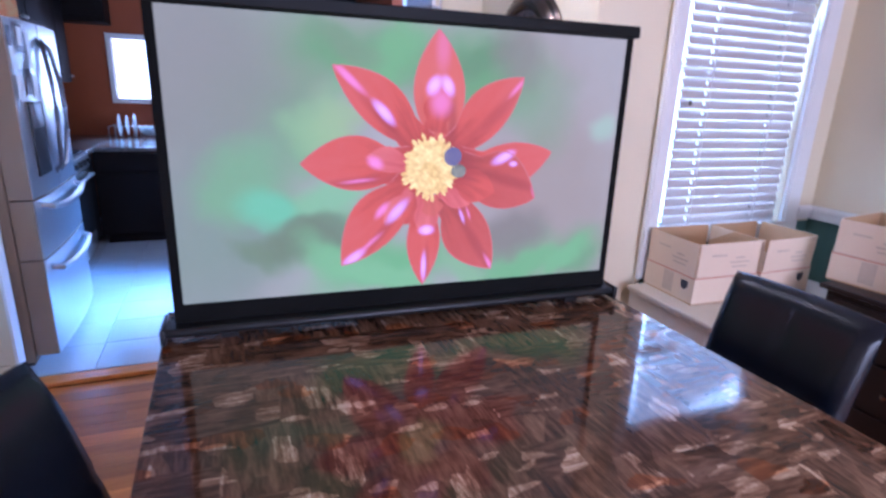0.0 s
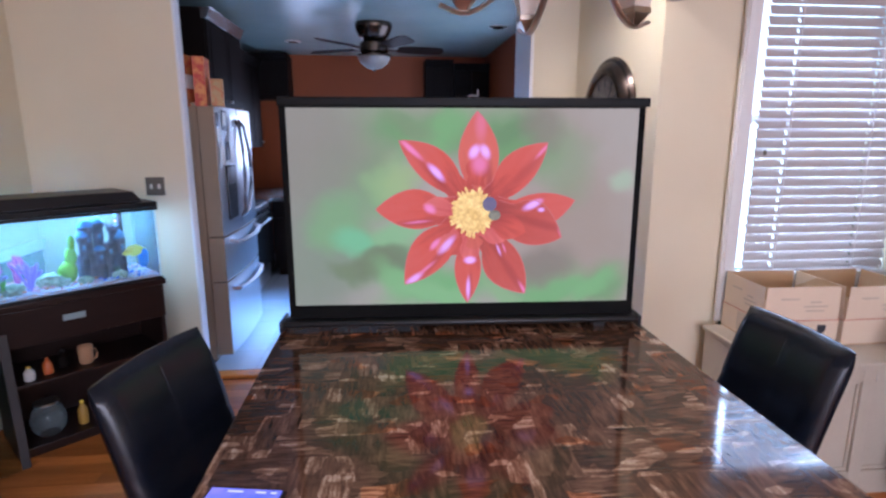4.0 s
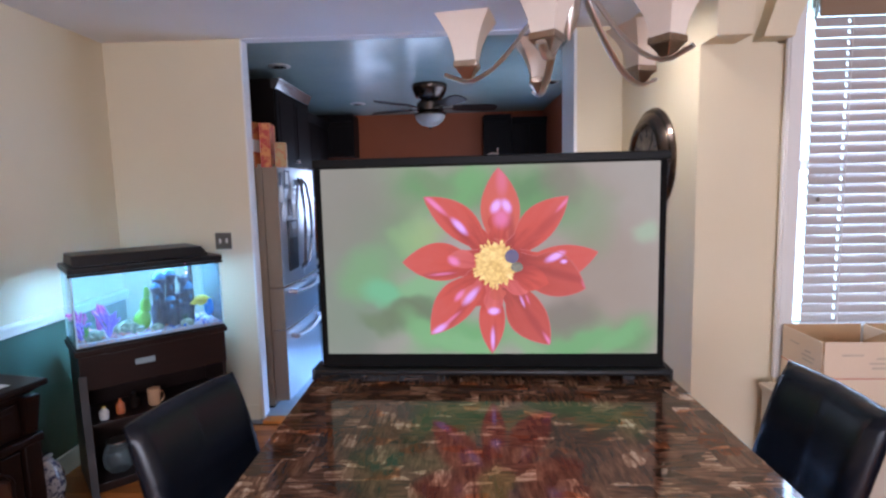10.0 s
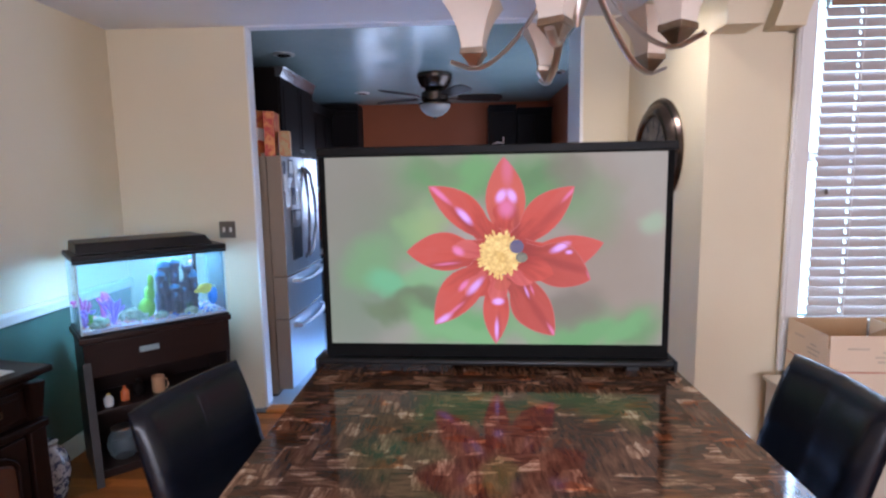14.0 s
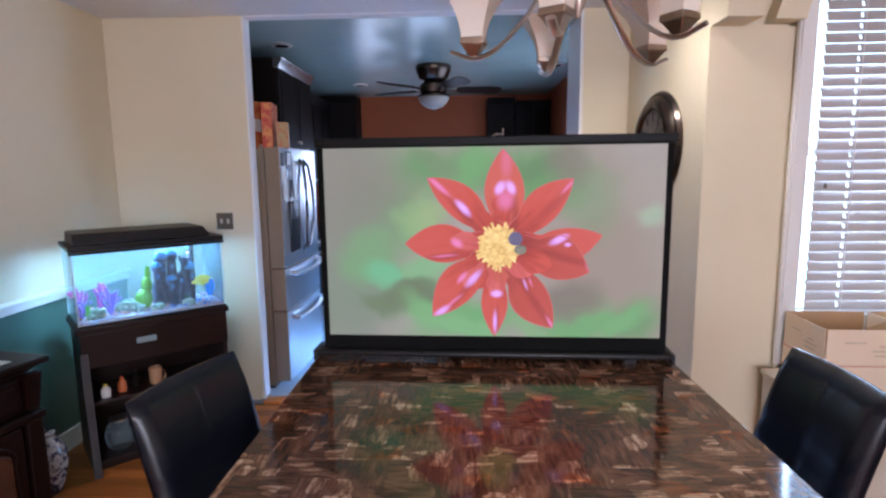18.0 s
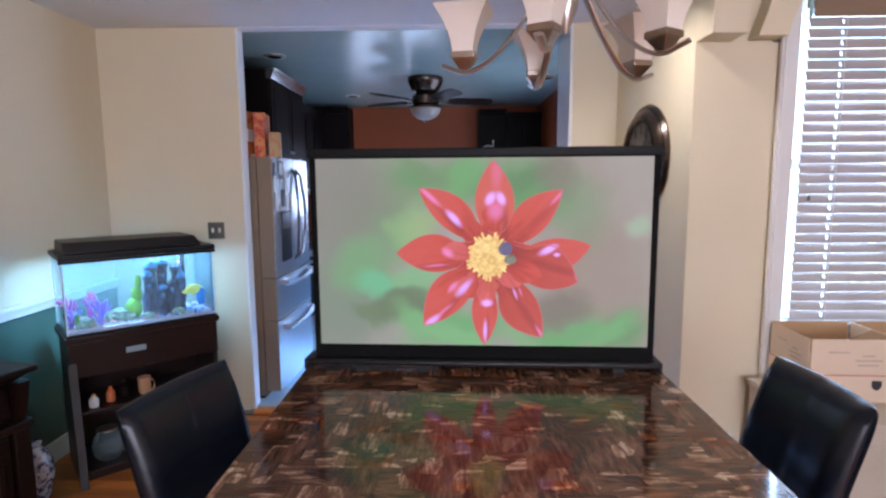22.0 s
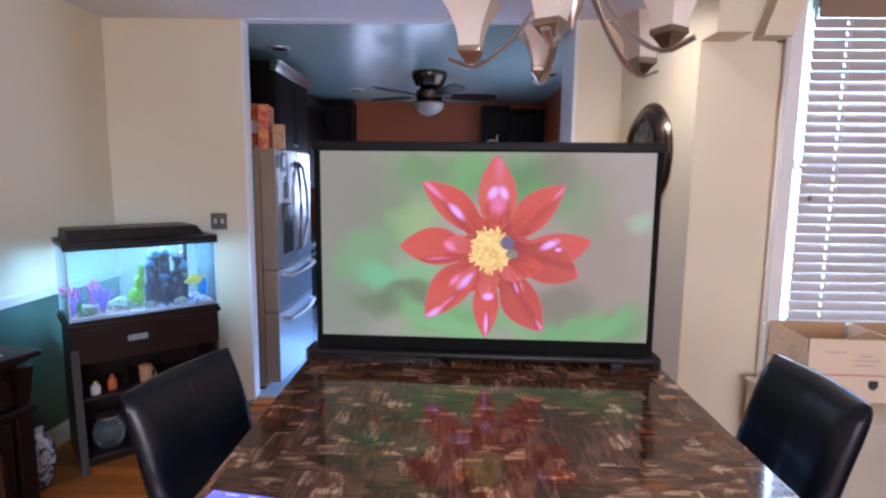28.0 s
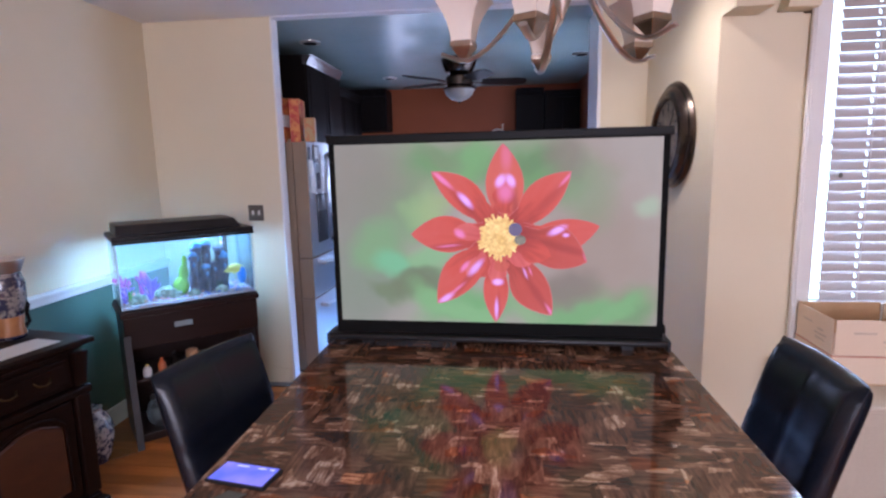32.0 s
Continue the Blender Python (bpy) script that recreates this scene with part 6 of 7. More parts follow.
part("hood", frustum((-0.012, AW + 0.012, -0.012, AD + 0.012, HT), (-0.012, AW + 0.012, -0.012, AD + 0.012, HT + 0.030), 0.005), M["black_plastic"], aq, "black plastic hood")
part("hood_lip", bx(-0.012, AW + 0.012, -0.012, -0.004, HT - 0.016, HT - 0.0005, 0.002), M["black_plastic"], aq)
part("hood_lid", frustum((0.015, AW - 0.045, 0.035, AD - 0.02, HT + 0.0305), (0.018, AW - 0.085, 0.05, AD - 0.03, HT + 0.088), 0.006), M["black_plastic"], aq, "raised lamp cover of the hood")
part("lamp_tube", bx(0.08, AW - 0.08, 0.11, 0.20, HT - 0.006, HT - 0.001, 0.002), mat("lit_aquarium_tube", (0.8, 0.9, 1.0), None, 0.4, emit=(0.55, 0.82, 1.0), power=2.5), aq, "glowing lamp tube")
# gravel bed: many small stones
rnd = random.Random(4)
own_q = bx(0.008, AW - 0.008, 0.008, AD - 0.008, 0.0145, 0.030)
part("gravel_bed", own_q, mat("mixed_gravel", (0.72, 0.42, 0.34), (0.42, 0.56, 0.82), 0.6, scale=60, fine=150, amount=1.0, bump=0.4), aq, "mixed coloured gravel")
cols = [mat("gravel_" + c, rgb, None, 0.55) for c, rgb in (("orange", (0.75, 0.28, 0.12)), ("blue", (0.03, 0.16, 0.75)), ("white", (0.75, 0.75, 0.75)), ("pink", (0.75, 0.30, 0.35)))]
for ci, cm in enumerate(cols):
    b = bmesh.new()
    for _ in range(130):
        x = rnd.uniform(0.015, AW - 0.015)
        if (ci == 1) != (x > 0.45) and rnd.random() < 0.75:
            continue
        y, r = rnd.uniform(0.012, AD - 0.015), rnd.uniform(0.004, 0.008)
        z = 0.031 + 0.012 * math.sin(x * 9) ** 2
        bmesh.ops.create_icosphere(b, subdivisions=1, radius=r, matrix=Matrix.Translation((x, y, z + rnd.uniform(-0.004, 0.004))) @ Matrix.Diagonal((1.2, 1, 0.8, 1)))
    tagged(part("gravel", b, cm, aq), "", "", "", "stuff")


def blob(b, at, r, sx=1.0, sy=1.0, sz=1.0, rough=0.25, seed=0, sub=3):
    own = bmesh.new()
    bmesh.ops.create_icosphere(own, subdivisions=sub, radius=1)
    for v in own.verts:
        k = 1 + rough * noise.noise(v.co * 2.3 + Vector((seed, seed * 2, 0)))
        v.co = Vector((at[0] + v.co.x * r * sx * k, at[1] + v.co.y * r * sy * k, at[2] + v.co.z * r * sz * k))
    return merge(b, own)


# castle
stone = mat("grey_castle_stone", (0.016, 0.020, 0.045), (0.085, 0.10, 0.17), 0.6, scale=30, fine=120, amount=0.9, bump=0.5)
roofm = mat("blue_castle_roof", (0.08, 0.27, 0.52), (0.04, 0.15, 0.36), 0.5, scale=30)
cas = part("castle", bx(0.41, 0.60, 0.12, 0.24, 0.03, 0.15, 0.006), stone, aq, "grey castle ornament with blue roofs")
# near-black plates stand in for the shade inside gate and windows
shade_m = mat("castle_opening_shade", (0.006, 0.008, 0.016), None, 0.7)
for x, y, r, h, tip in ((0.422, 0.13, 0.022, 0.265, 0.030), (0.452, 0.17, 0.030, 0.310, 0.042), (0.512, 0.18, 0.029, 0.325, 0.034), (0.545, 0.13, 0.024, 0.215, 0.0), (0.588, 0.18, 0.027, 0.300, 0.0), (0.607, 0.135, 0.018, 0.235, 0.045), (0.492, 0.115, 0.022, 0.185, 0.026)):
    part("tower", lathe([(r * 1.15, 0.03), (r, 0.05), (r, h * 0.55), (r * 1.12, h * 0.56), (r * 1.12, h * 0.59), (r * 0.94, h * 0.60), (r * 0.94, h - 0.03), (r * 1.25, h - 0.022), (r * 1.25, h)], 12, (x, y, 0)), stone, cas)
    if tip:
        part("roof", lathe([(r * 1.32, h), (r * 1.15, h + tip * 0.45), (r * 0.55, h + tip * 0.85), (0.003, h + tip)], 12, (x, y, 0)), roofm, cas, "rounded blue roof")
    for k in range(6):
        a = k * math.pi / 3 + 0.3
        q = bx(-0.004, 0.004, -0.003, 0.003, 0, 0.012)
        bmesh.ops.transform(q, matrix=Matrix.Translation((x + r * 1.13 * math.cos(a), y + r * 1.13 * math.sin(a), h + 0.0004)) @ Matrix.Rotation(a + math.pi / 2, 4, "Z"), verts=q.verts[:])
        if not tip:
            part("merlon", q, stone, cas)
    for z in (0.30, 0.47, 0.75):
        part("tower_window", bx(x - 0.006, x + 0.005, y - r - 0.0035, y - r + 0.004, h * z, h * z + 0.022, 0.001), shade_m if z != 0.75 else roofm, cas, "" if z != 0.75 else "small blue window")
part("gate", plate([(-0.022, 0), (0.022, 0), (0.022, 0.04), (0.012, 0.056), (0, 0.061), (-0.012, 0.056), (-0.022, 0.04)], 0.1185, 0.002), shade_m, cas, "dark arched gate", 0).matrix_basis = pose(0.518, 0, 0.034)
for z, x0, x1, y in ((0.15, 0.43, 0.60, 0.116), (0.10, 0.44, 0.475, 0.1145)):
    part("ledge", bx(x0, x1, y, y + 0.012, z, z + 0.010, 0.002), stone, cas)
# thermometer dots and heater
part("heater", lathe([(0.010, 0.08), (0.012, 0.09), (0.012, 0.36), (0.008, 0.37)], 12, (0.655, 0.27, 0)), M["black_plastic"], aq, "black heater tube")
for i, c in enumerate(((0.1, 0.2, 1), (0.1, 0.2, 1), (0.9, 0.2, 0.5), (0.1, 0.3, 1), (0.9, 0.2, 0.4))):
    part("indicator", bx(0.625, 0.634, 0.26, 0.268, 0.25 + 0.03 * i, 0.259 + 0.03 * i, 0.002), mat("lit_dot", c, None, 0.4, emit=c, power=4), aq, "small lit dot")
# green cactus-like ornament
grn = mat("lime_ornament", (0.30, 0.60, 0.06), (0.20, 0.48, 0.05), 0.5, scale=20, fine=90, bump=0.3)
b = blob(None, (0.345, 0.15, 0.085), 0.045, 1.0, 0.8, 1.3, 0.12, 1)
blob(b, (0.365, 0.15, 0.165), 0.032, 0.9, 0.8, 1.5, 0.12, 2)
blob(b, (0.375, 0.15, 0.235), 0.022, 0.8, 0.8, 1.9, 0.12, 3)
part("green_ornament", b, grn, aq, "lime green cactus-shaped ornament")
# pink and violet corals
def coral(name, cx, cy, h, m, seed, n=9):
    rn = random.Random(seed)
    b = bmesh.new()
    for _ in range(n):
        a, r = rn.uniform(0, 6.28), rn.uniform(0.01, 0.05)
        p0 = Vector((cx, cy, 0.035))
        p2 = Vector((cx + r * math.cos(a), cy + r * 0.8 * math.sin(a), 0.035 + h * rn.uniform(0.6, 1.0)))
        p1 = (p0 + p2) / 2 + Vector((rn.uniform(-0.01, 0.01), 0, 0.01))
        tube([p0, p1, p2], [0.007, 0.006, 0.005], 6, b)
        for _ in range(3):
            q = p1.lerp(p2, rn.uniform(0.1, 1.0))
            e = q + Vector((rn.uniform(-0.018, 0.018), rn.uniform(-0.015, 0.015), rn.uniform(0.008, 0.022)))
            tube([q, e], [0.005, 0.004], 5, b)
            bmesh.ops.create_icosphere(b, subdivisions=1, radius=0.0062, matrix=Matrix.Translation(e))
        bmesh.ops.create_icosphere(b, subdivisions=1, radius=0.007, matrix=Matrix.Translation(p2))
    return part(name, b, m, aq, "branching coral ornament")


pinkm = mat("pink_coral", (0.75, 0.15, 0.45), (0.60, 0.20, 0.60), 0.5, scale=25)
viom = mat("violet_coral", (0.30, 0.22, 0.85), (0.45, 0.25, 0.80), 0.5, scale=25)
coral("coral", 0.13, 0.16, 0.17, pinkm, 1, 12)
coral("coral", 0.165, 0.075, 0.14, viom, 2, 12)
coral("coral", 0.035, 0.20, 0.15, pinkm, 3, 8)
coral("coral", 0.035, 0.10, 0.10, viom, 5, 6)
rockm = mat("mossy_rock", (0.09, 0.17, 0.11), (0.52, 0.56, 0.44), 0.7, scale=25, fine=90, amount=0.9, bump=0.5)
for i, (x, y, r) in enumerate(((0.09, 0.07, 0.04), (0.26, 0.12, 0.05), (0.30, 0.09, 0.032), (0.40, 0.07, 0.028), (0.56, 0.06, 0.032), (0.20, 0.17, 0.035))):
    part("rock", blob(None, (x, y, 0.03 + r * 0.5), r, 1.2, 0.9, 0.8, 0.5, i + 5), rockm, aq, "mossy rock")


def plant(x, y, h, m, seed, n=12):
    rn = random.Random(seed)
    b = bmesh.new()
    for _ in range(n):
        a, ln = rn.uniform(0, 6.28), h * rn.uniform(0.6, 1)
        d = Vector((math.cos(a), math.sin(a) * 0.7, 0)) * rn.uniform(0.005, 0.025)
        w = Vector((-math.sin(a), math.cos(a), 0)) * 0.005
        p = [Vector((x, y, 0.03)) + d * u + Vector((0, 0, ln * u)) for u in (0, 0.35, 0.7, 1)]
        vs = [(b.verts.new(q - w * s), b.verts.new(q + w * s)) for q, s in zip(p, (0.6, 1.2, 1.0, 0.2))]
        for (l0, r0), (l1, r1) in zip(vs, vs[1:]):
            b.faces.new((l0, r0, r1, l1))
    return part("water_plant", b, m, aq, "green water plant", 60)


plm = mat("green_plant", (0.10, 0.40, 0.05), (0.16, 0.55, 0.08), 0.5)
plant(0.055, 0.06, 0.10, plm, 1)
plant(0.56, 0.09, 0.07, mat("dark_green_plant", (0.02, 0.10, 0.05), None, 0.5), 2, 16)
plant(0.61, 0.22, 0.13, plm, 3)
b = blob(None, (0.700, 0.10, 0.115), 0.048, 0.55, 0.6, 1.25, 0.1, 9)
part("blue_ornament", b, mat("blue_ornament", (0.02, 0.22, 0.85), (0.04, 0.35, 0.9), 0.4, scale=20), aq, "smooth blue ornament")
b = blob(None, (0.662, 0.10, 0.160), 0.038, 1.3, 0.7, 0.8, 0.35, 11)
blob(b, (0.622, 0.10, 0.150), 0.018, 1.4, 0.7, 0.7, 0.2, 12)
part("yellow_ornament", b, mat("yellow_ornament", (0.80, 0.62, 0.05), (0.85, 0.75, 0.15), 0.4, scale=20), aq, "bright yellow ornament")

# ---- sideboard by the left wall ----
SB = pose(-1.105, 1.60, 0, 0, 0, -12)
sb = thing("sideboard", (0, 0, 0), "dark carved cherry sideboard with drawers and arched door panels", "sideboard")
sb.matrix_basis = SB
LN, DP = 1.55, 0.42


def ogee(z0, z1, e0, e1):
    b = frustum((-DP - 0.005, 0.0 + e0, -LN - e0, e0, z0), (-DP - 0.005, e1, -LN - e1, e1, z1), 0.004)
    return b


part("top", bx(-DP - 0.01, 0.0, -LN, 0.0, 0.832, 0.86, 0.010, 3), M["dark_wood"], sb, "polished dark top with a rounded edge")
part("top_moulding", ogee(0.805, 0.8315, -0.055, -0.018), M["dark_wood"], sb)
part("frieze", bx(-DP, -0.062, -LN + 0.06, -0.062, 0.64, 0.8045, 0.003), M["dark_wood"], sb)
part("mid_moulding", bx(-DP, -0.025, -LN + 0.03, -0.022, 0.60, 0.639, 0.010, 3), M["dark_wood"], sb, "rounded moulding below the drawers")
part("body", bx(-DP, -0.075, -LN + 0.07, -0.075, 0.11, 0.599, 0.003), M["dark_wood"], sb)
part("plinth", bx(-DP, -0.012, -LN + 0.02, -0.012, 0.0, 0.075, 0.006), M["dark_wood"], sb, "heavy moulded plinth")
part("plinth_cap", bx(-DP, -0.035, -LN + 0.04, -0.035, 0.0755, 0.1095, 0.010, 3), M["dark_wood"], sb)
for y in (-0.062, -0.55, -1.02, -LN + 0.062):
    part("pilaster", bx(-0.074, -0.040, y - 0.035, y + 0.035, 0.1105, 0.599, 0.008, 3), M["dark_wood"], sb, "rounded corner pilaster")
    part("corbel", frustum((-0.062, -0.040, y - 0.028, y + 0.028, 0.641, ), (-0.062, -0.015, y - 0.034, y + 0.034, 0.803), 0.008), M["dark_wood"], sb, "carved corbel")
gm = mat("amber_door_panel", (0.030, 0.008, 0.003), (0.050, 0.0145, 0.005), 0.42, scale=4, fine=24, amount=0.8, stretch=(2, 2, 8), bump=0.06, coat=0.3)
for y0, y1 in ((-0.51, -0.10), (-0.98, -0.59), (-LN + 0.10, -1.06)):
    d = part("drawer", bx(-0.061, -0.044, y0, y1, 0.665, 0.785, 0.006), M["dark_wood"], sb, "drawer with a moulded edge")
    part("drawer_panel", bx(-0.0435, -0.038, y0 + 0.03, y1 - 0.03, 0.688, 0.762, 0.003), M["dark_wood"], d)
    for yy in ((y0 + y1) / 2 - 0.07, (y0 + y1) / 2 + 0.07):
        part("pull", tube([(-0.038, yy - 0.035, 0.73), (-0.022, yy - 0.025, 0.715), (-0.018, yy, 0.710), (-0.022, yy + 0.025, 0.715), (-0.038, yy + 0.035, 0.73)], 0.004, 6), M["brass"], d, "small brass bail pull")
    d = part("door", bx(-0.074, -0.052, y0 + 0.01, y1 - 0.01, 0.13, 0.585, 0.004), M["dark_wood"], sb, "door with an arched panel")
    b = bmesh.new()
    ym, hwid = (y0 + y1) / 2, (y1 - y0) / 2 - 0.06
    arch = [(ym - hwid, 0.18), (ym + hwid, 0.18), (ym + hwid, 0.47)] + [(ym + hwid * math.cos(math.pi * k / 10), 0.47 + 0.07 * math.sin(math.pi * k / 10) * (0.75 + 0.25 * abs(math.cos(math.pi * k / 5)))) for k in range(1, 10)] + [(ym - hwid, 0.47)]
    fr0 = [b.verts.new((-0.0515, y, z)) for y, z in arch]
    fr1 = [b.verts.new((-0.045, ym + (y - ym) * 0.94, 0.34 + (z - 0.34) * 0.96)) for y, z in arch]
    b.faces.new(fr1)
    for i in range(len(arch)):
        b.faces.new((fr0[i], fr0[(i + 1) % len(arch)], fr1[(i + 1) % len(arch)], fr1[i]))
    bmesh.ops.recalc_face_normals(b, faces=b.faces[:])
    part("panel", b, gm, d, "amber arched panel", 25)
    pts = [(-0.044, ym + hwid * 1.03 * math.cos(math.pi * k / 12), 0.475 + 0.085 * math.sin(math.pi * k / 12)) for k in range(13)]
    part("arch_moulding", tube([(-0.046, ym + hwid * 1.03, 0.18)] + pts + [(-0.046, ym - hwid * 1.03, 0.18)], 0.007, 6), M["dark_wood"], d)
    part("knob", lathe([(0.004, 0), (0.011, 0.01), (0.009, 0.02), (0.002, 0.023)], 12, (-0.052, y0 + 0.035, 0.36), None, "x"), M["brass"], d, "small brass knob")


def on_sb(x, y, z):
    p = SB @ Vector((x, y, z))
    return (p.x, p.y, p.z)


# vase and its neighbours
china = mat("blue_white_china", (0.24, 0.22, 0.20), (0.02, 0.02, 0.05), 0.2, scale=22, fine=60, amount=3.0, coat=0.4)
vase = thing("vase", on_sb(-0.345, -0.13, 0.86), "tall patterned china vase with dark handles and a flared rim", "vase")
part("body", lathe([(0.055, 0), (0.065, 0.012), (0.050, 0.04), (0.062, 0.12), (0.078, 0.19), (0.080, 0.25), (0.070, 0.285), (0.066, 0.30)], 28), china, vase, "blue and white patterned body")
part("rim", lathe([(0.066, 0.30), (0.072, 0.31), (0.088, 0.352), (0.090, 0.36), (0.083, 0.36), (0.062, 0.31)], 28), M["nickel"], vase, "flared silvery rim")
part("amber_panel", lathe([(0.058, 0.006), (0.062, 0.02), (0.054, 0.05), (0.060, 0.10), (0.058, 0.12)], 28), mat("amber_glaze", (0.40, 0.18, 0.06), (0.28, 0.11, 0.04), 0.3, scale=18), vase, "amber glazed foot")
for s in (-1, 1):
    part("handle", tube([(0, s * 0.075, 0.16), (0, s * 0.10, 0.165), (0, s * 0.108, 0.13), (0, s * 0.095, 0.09), (0, s * 0.105, 0.05), (0, s * 0.07, 0.02)], 0.009, 8), M["black_metal"], vase, "curled black handle")
pp = thing("paper_sheets", on_sb(-0.14, -0.26, 0.861), "few white paper sheets lying on the sideboard", "paper", "", -12)
for i in range(3):
    part("sheet", bx(-0.075 + 0.004 * i, 0.075 + 0.004 * i, -0.15, 0.15 - 0.006 * i, 0.0012 * i, 0.0012 * i + 0.001), M["paper"], pp)
jar = thing("ginger_jar", (-1.50, 1.985, 0), "blue and white china jar standing on the floor", "jar")
part("body", lathe([(0.052, 0), (0.060, 0.01), (0.080, 0.08), (0.092, 0.15), (0.090, 0.21), (0.070, 0.265), (0.048, 0.29), (0.043, 0.30), (0.050, 0.315), (0.043, 0.32)], 30), mat("blue_white_floral_china", (0.46, 0.46, 0.45), (0.04, 0.05, 0.10), 0.2, scale=30, fine=80, amount=3.0, coat=0.4), jar, "blue and white floral body")

# ---- phone on the table ----
ph = thing("phone", (0.156, 0.468, TZ), "black smartphone lying lit on the table", "phone", "", -10)
part("body", bx(-0.076, 0.076, -0.039, 0.039, 0.0, 0.009, 0.0035), M["black_plastic"], ph)
part("display", bx(-0.069, 0.069, -0.035, 0.035, 0.0091, 0.0096), flat_emit("phone_screen", (0.12, 0.16, 0.80), (0.30, 0.26, 0.90), 1.0, 14, 0.02), ph, "lit blue and violet screen", 0)
for x, w in ((-0.02, 0.03), (0.03, 0.02), (0.055, 0.012)):
    part("icon_bar", bx(x - w / 2, x + w / 2, 0.024, 0.029, 0.0097, 0.0099), flat_emit("phone_icons", (0.7, 0.7, 0.9), None or (0.6, 0.6, 0.85), 1.0), ph)

# ---- carry bag behind the screen ----
bag = thing("carry_bag", (1.10, 1.52, TZ), "long black fabric carry bag lying behind the screen", "bag")
b = bx(-0.55, 0.262, -0.045, 0.06, 0.0, 0.062, 0.022, 4)
for v in b.verts:
    v.co += Vector((0, 1, 1)) * 0.004 * noise.noise(v.co * 14) if v.co.z > 0.02 else Vector((0, 0, 0))
part("fabric", b, M["black_cloth"], bag)
part("strap", bx(-0.30, -0.27, -0.047, 0.062, 0.0, 0.0645, 0.003), M["seam"], bag)

# ---- projector on its stack of boxes ----
stool = thing("stool", (0.66, 0.05, 0), "plain dark wooden stool under the projector's boxes", "stool")
part("seat", bx(-0.24, 0.24, -0.17, 0.15, 0.605, 0.640, 0.006), M["espresso"], stool)
for sx in (-1, 1):
    for sy in (-1, 1):
        part("leg", bx(sx * 0.17 - 0.018, sx * 0.17 + 0.018, sy * 0.14 - 0.018, sy * 0.14 + 0.018, 0, 0.604, 0.003), M["espresso"], stool)


def word(text, size, m, parent, mat4, name="lettering"):
    cu = bpy.data.curves.new(name, "FONT")
    cu.body, cu.size, cu.align_x, cu.align_y = text, size, "CENTER", "CENTER"
    cu.extrude = 0.0003
    tmp = bpy.data.objects.new("tmp", cu)
    scene.collection.objects.link(tmp)
    dg = bpy.context.evaluated_depsgraph_get()
    me = bpy.data.meshes.new_from_object(tmp.evaluated_get(dg))
    bpy.data.objects.remove(tmp)
    bpy.data.curves.remove(cu)
    me.materials.clear()
    me.materials.append(m)
    ob = new(name, me)
    ob.parent = parent
    ob.matrix_basis = mat4
    return ob


blue_print = mat("strong_blue_print", (0.02, 0.09, 0.50), (0.02, 0.07, 0.42), 0.35)
white_card = mat("white_glossy_card", (0.84, 0.83, 0.81), (0.80, 0.79, 0.77), 0.4, fine=60)
box1 = thing("light_box", (0.524, 0.075, 0.640), "white and blue retail box of garden lights", "box", "boxes of garden lights", -5)
part("carton", bx(-0.130, 0.130, -0.16, 0.134, 0.0, 0.08, 0.003), white_card, box1)
part("blue_band", bx(-0.1295, 0.1295, -0.159, -0.046, 0.0801, 0.0806), blue_print, box1, "blue printed band", 0)
for a in ((-0.118, -0.070, -0.118, -0.114), (-0.118, -0.070, -0.056, -0.052), (-0.118, -0.114, -0.1135, -0.0565), (-0.074, -0.070, -0.1135, -0.0565)):
    part("number_frame", bx(*a, 0.0808, 0.0812), white_card, box1, "", 0)
word("6", 0.040, white_card, box1, pose(-0.094, -0.094, 0.0812, 0, 0, 180))
for i in range(3):
    part("print_bar", bx(-0.110, -0.078, -0.070 + 0.005 * i, -0.067 + 0.005 * i, 0.0808, 0.0812), white_card, box1, "", 0)
for i in range(9):
    part("bar_code_line", bx(-0.115 + 0.0052 * i, -0.1125 + 0.0052 * i + 0.001 * (i % 2), 0.095, 0.122, 0.0801, 0.0805), M["ink_dark"], box1, "", 0)
for i, w in enumerate((0.05, 0.045, 0.02)):
    part("print_bar", bx(-0.115, -0.115 + w, 0.078 - 0.016 * i, 0.083 - 0.016 * i, 0.0801, 0.0805), M["ink"], box1, "", 0)
box2 = thing("light_box", (0.797, 0.062, 0.640), "dark retail box of solar garden lights with a blue band", "box", "boxes of garden lights", -6)
part("carton", bx(-0.135, 0.135, -0.16, 0.105, 0.0, 0.078, 0.003), white_card, box2)
part("picture_panel", bx(-0.13, 0.126, -0.066, 0.100, 0.0781, 0.0786), mat("dark_lamp_photo", (0.03, 0.025, 0.02), (0.10, 0.085, 0.06), 0.3, scale=10), box2, "dark printed photo of lamps", 0)
for i in range(15):
    part("lamp_stake", bx(-0.035 + 0.0102 * i, -0.0328 + 0.0102 * i, -0.06 + 0.004 * (i % 3), 0.09 - 0.006 * (i % 4), 0.0788, 0.0792), mat("pale_stake_print", (0.72, 0.64, 0.48), (0.30, 0.26, 0.18), 0.25, scale=40), box2, "", 0)
part("blue_band", bx(-0.13, 0.130, -0.159, -0.067, 0.0781, 0.0786), blue_print, box2, "blue printed band", 0)
word("LED SOLAR", 0.022, white_card, box2, pose(0.075, -0.098, 0.0788, 0, 0, 180))
for i, w in enumerate((0.075, 0.05)):
    part("print_bar", bx(0.115 - w, 0.115, -0.126 - 0.014 * i, -0.119 - 0.014 * i, 0.0788, 0.0792), white_card, box2, "", 0)
gb = thing("game_case_box", (0.696, 0.142, 0.7205), "colourful printed box under the projector", "box", "", -5.5)
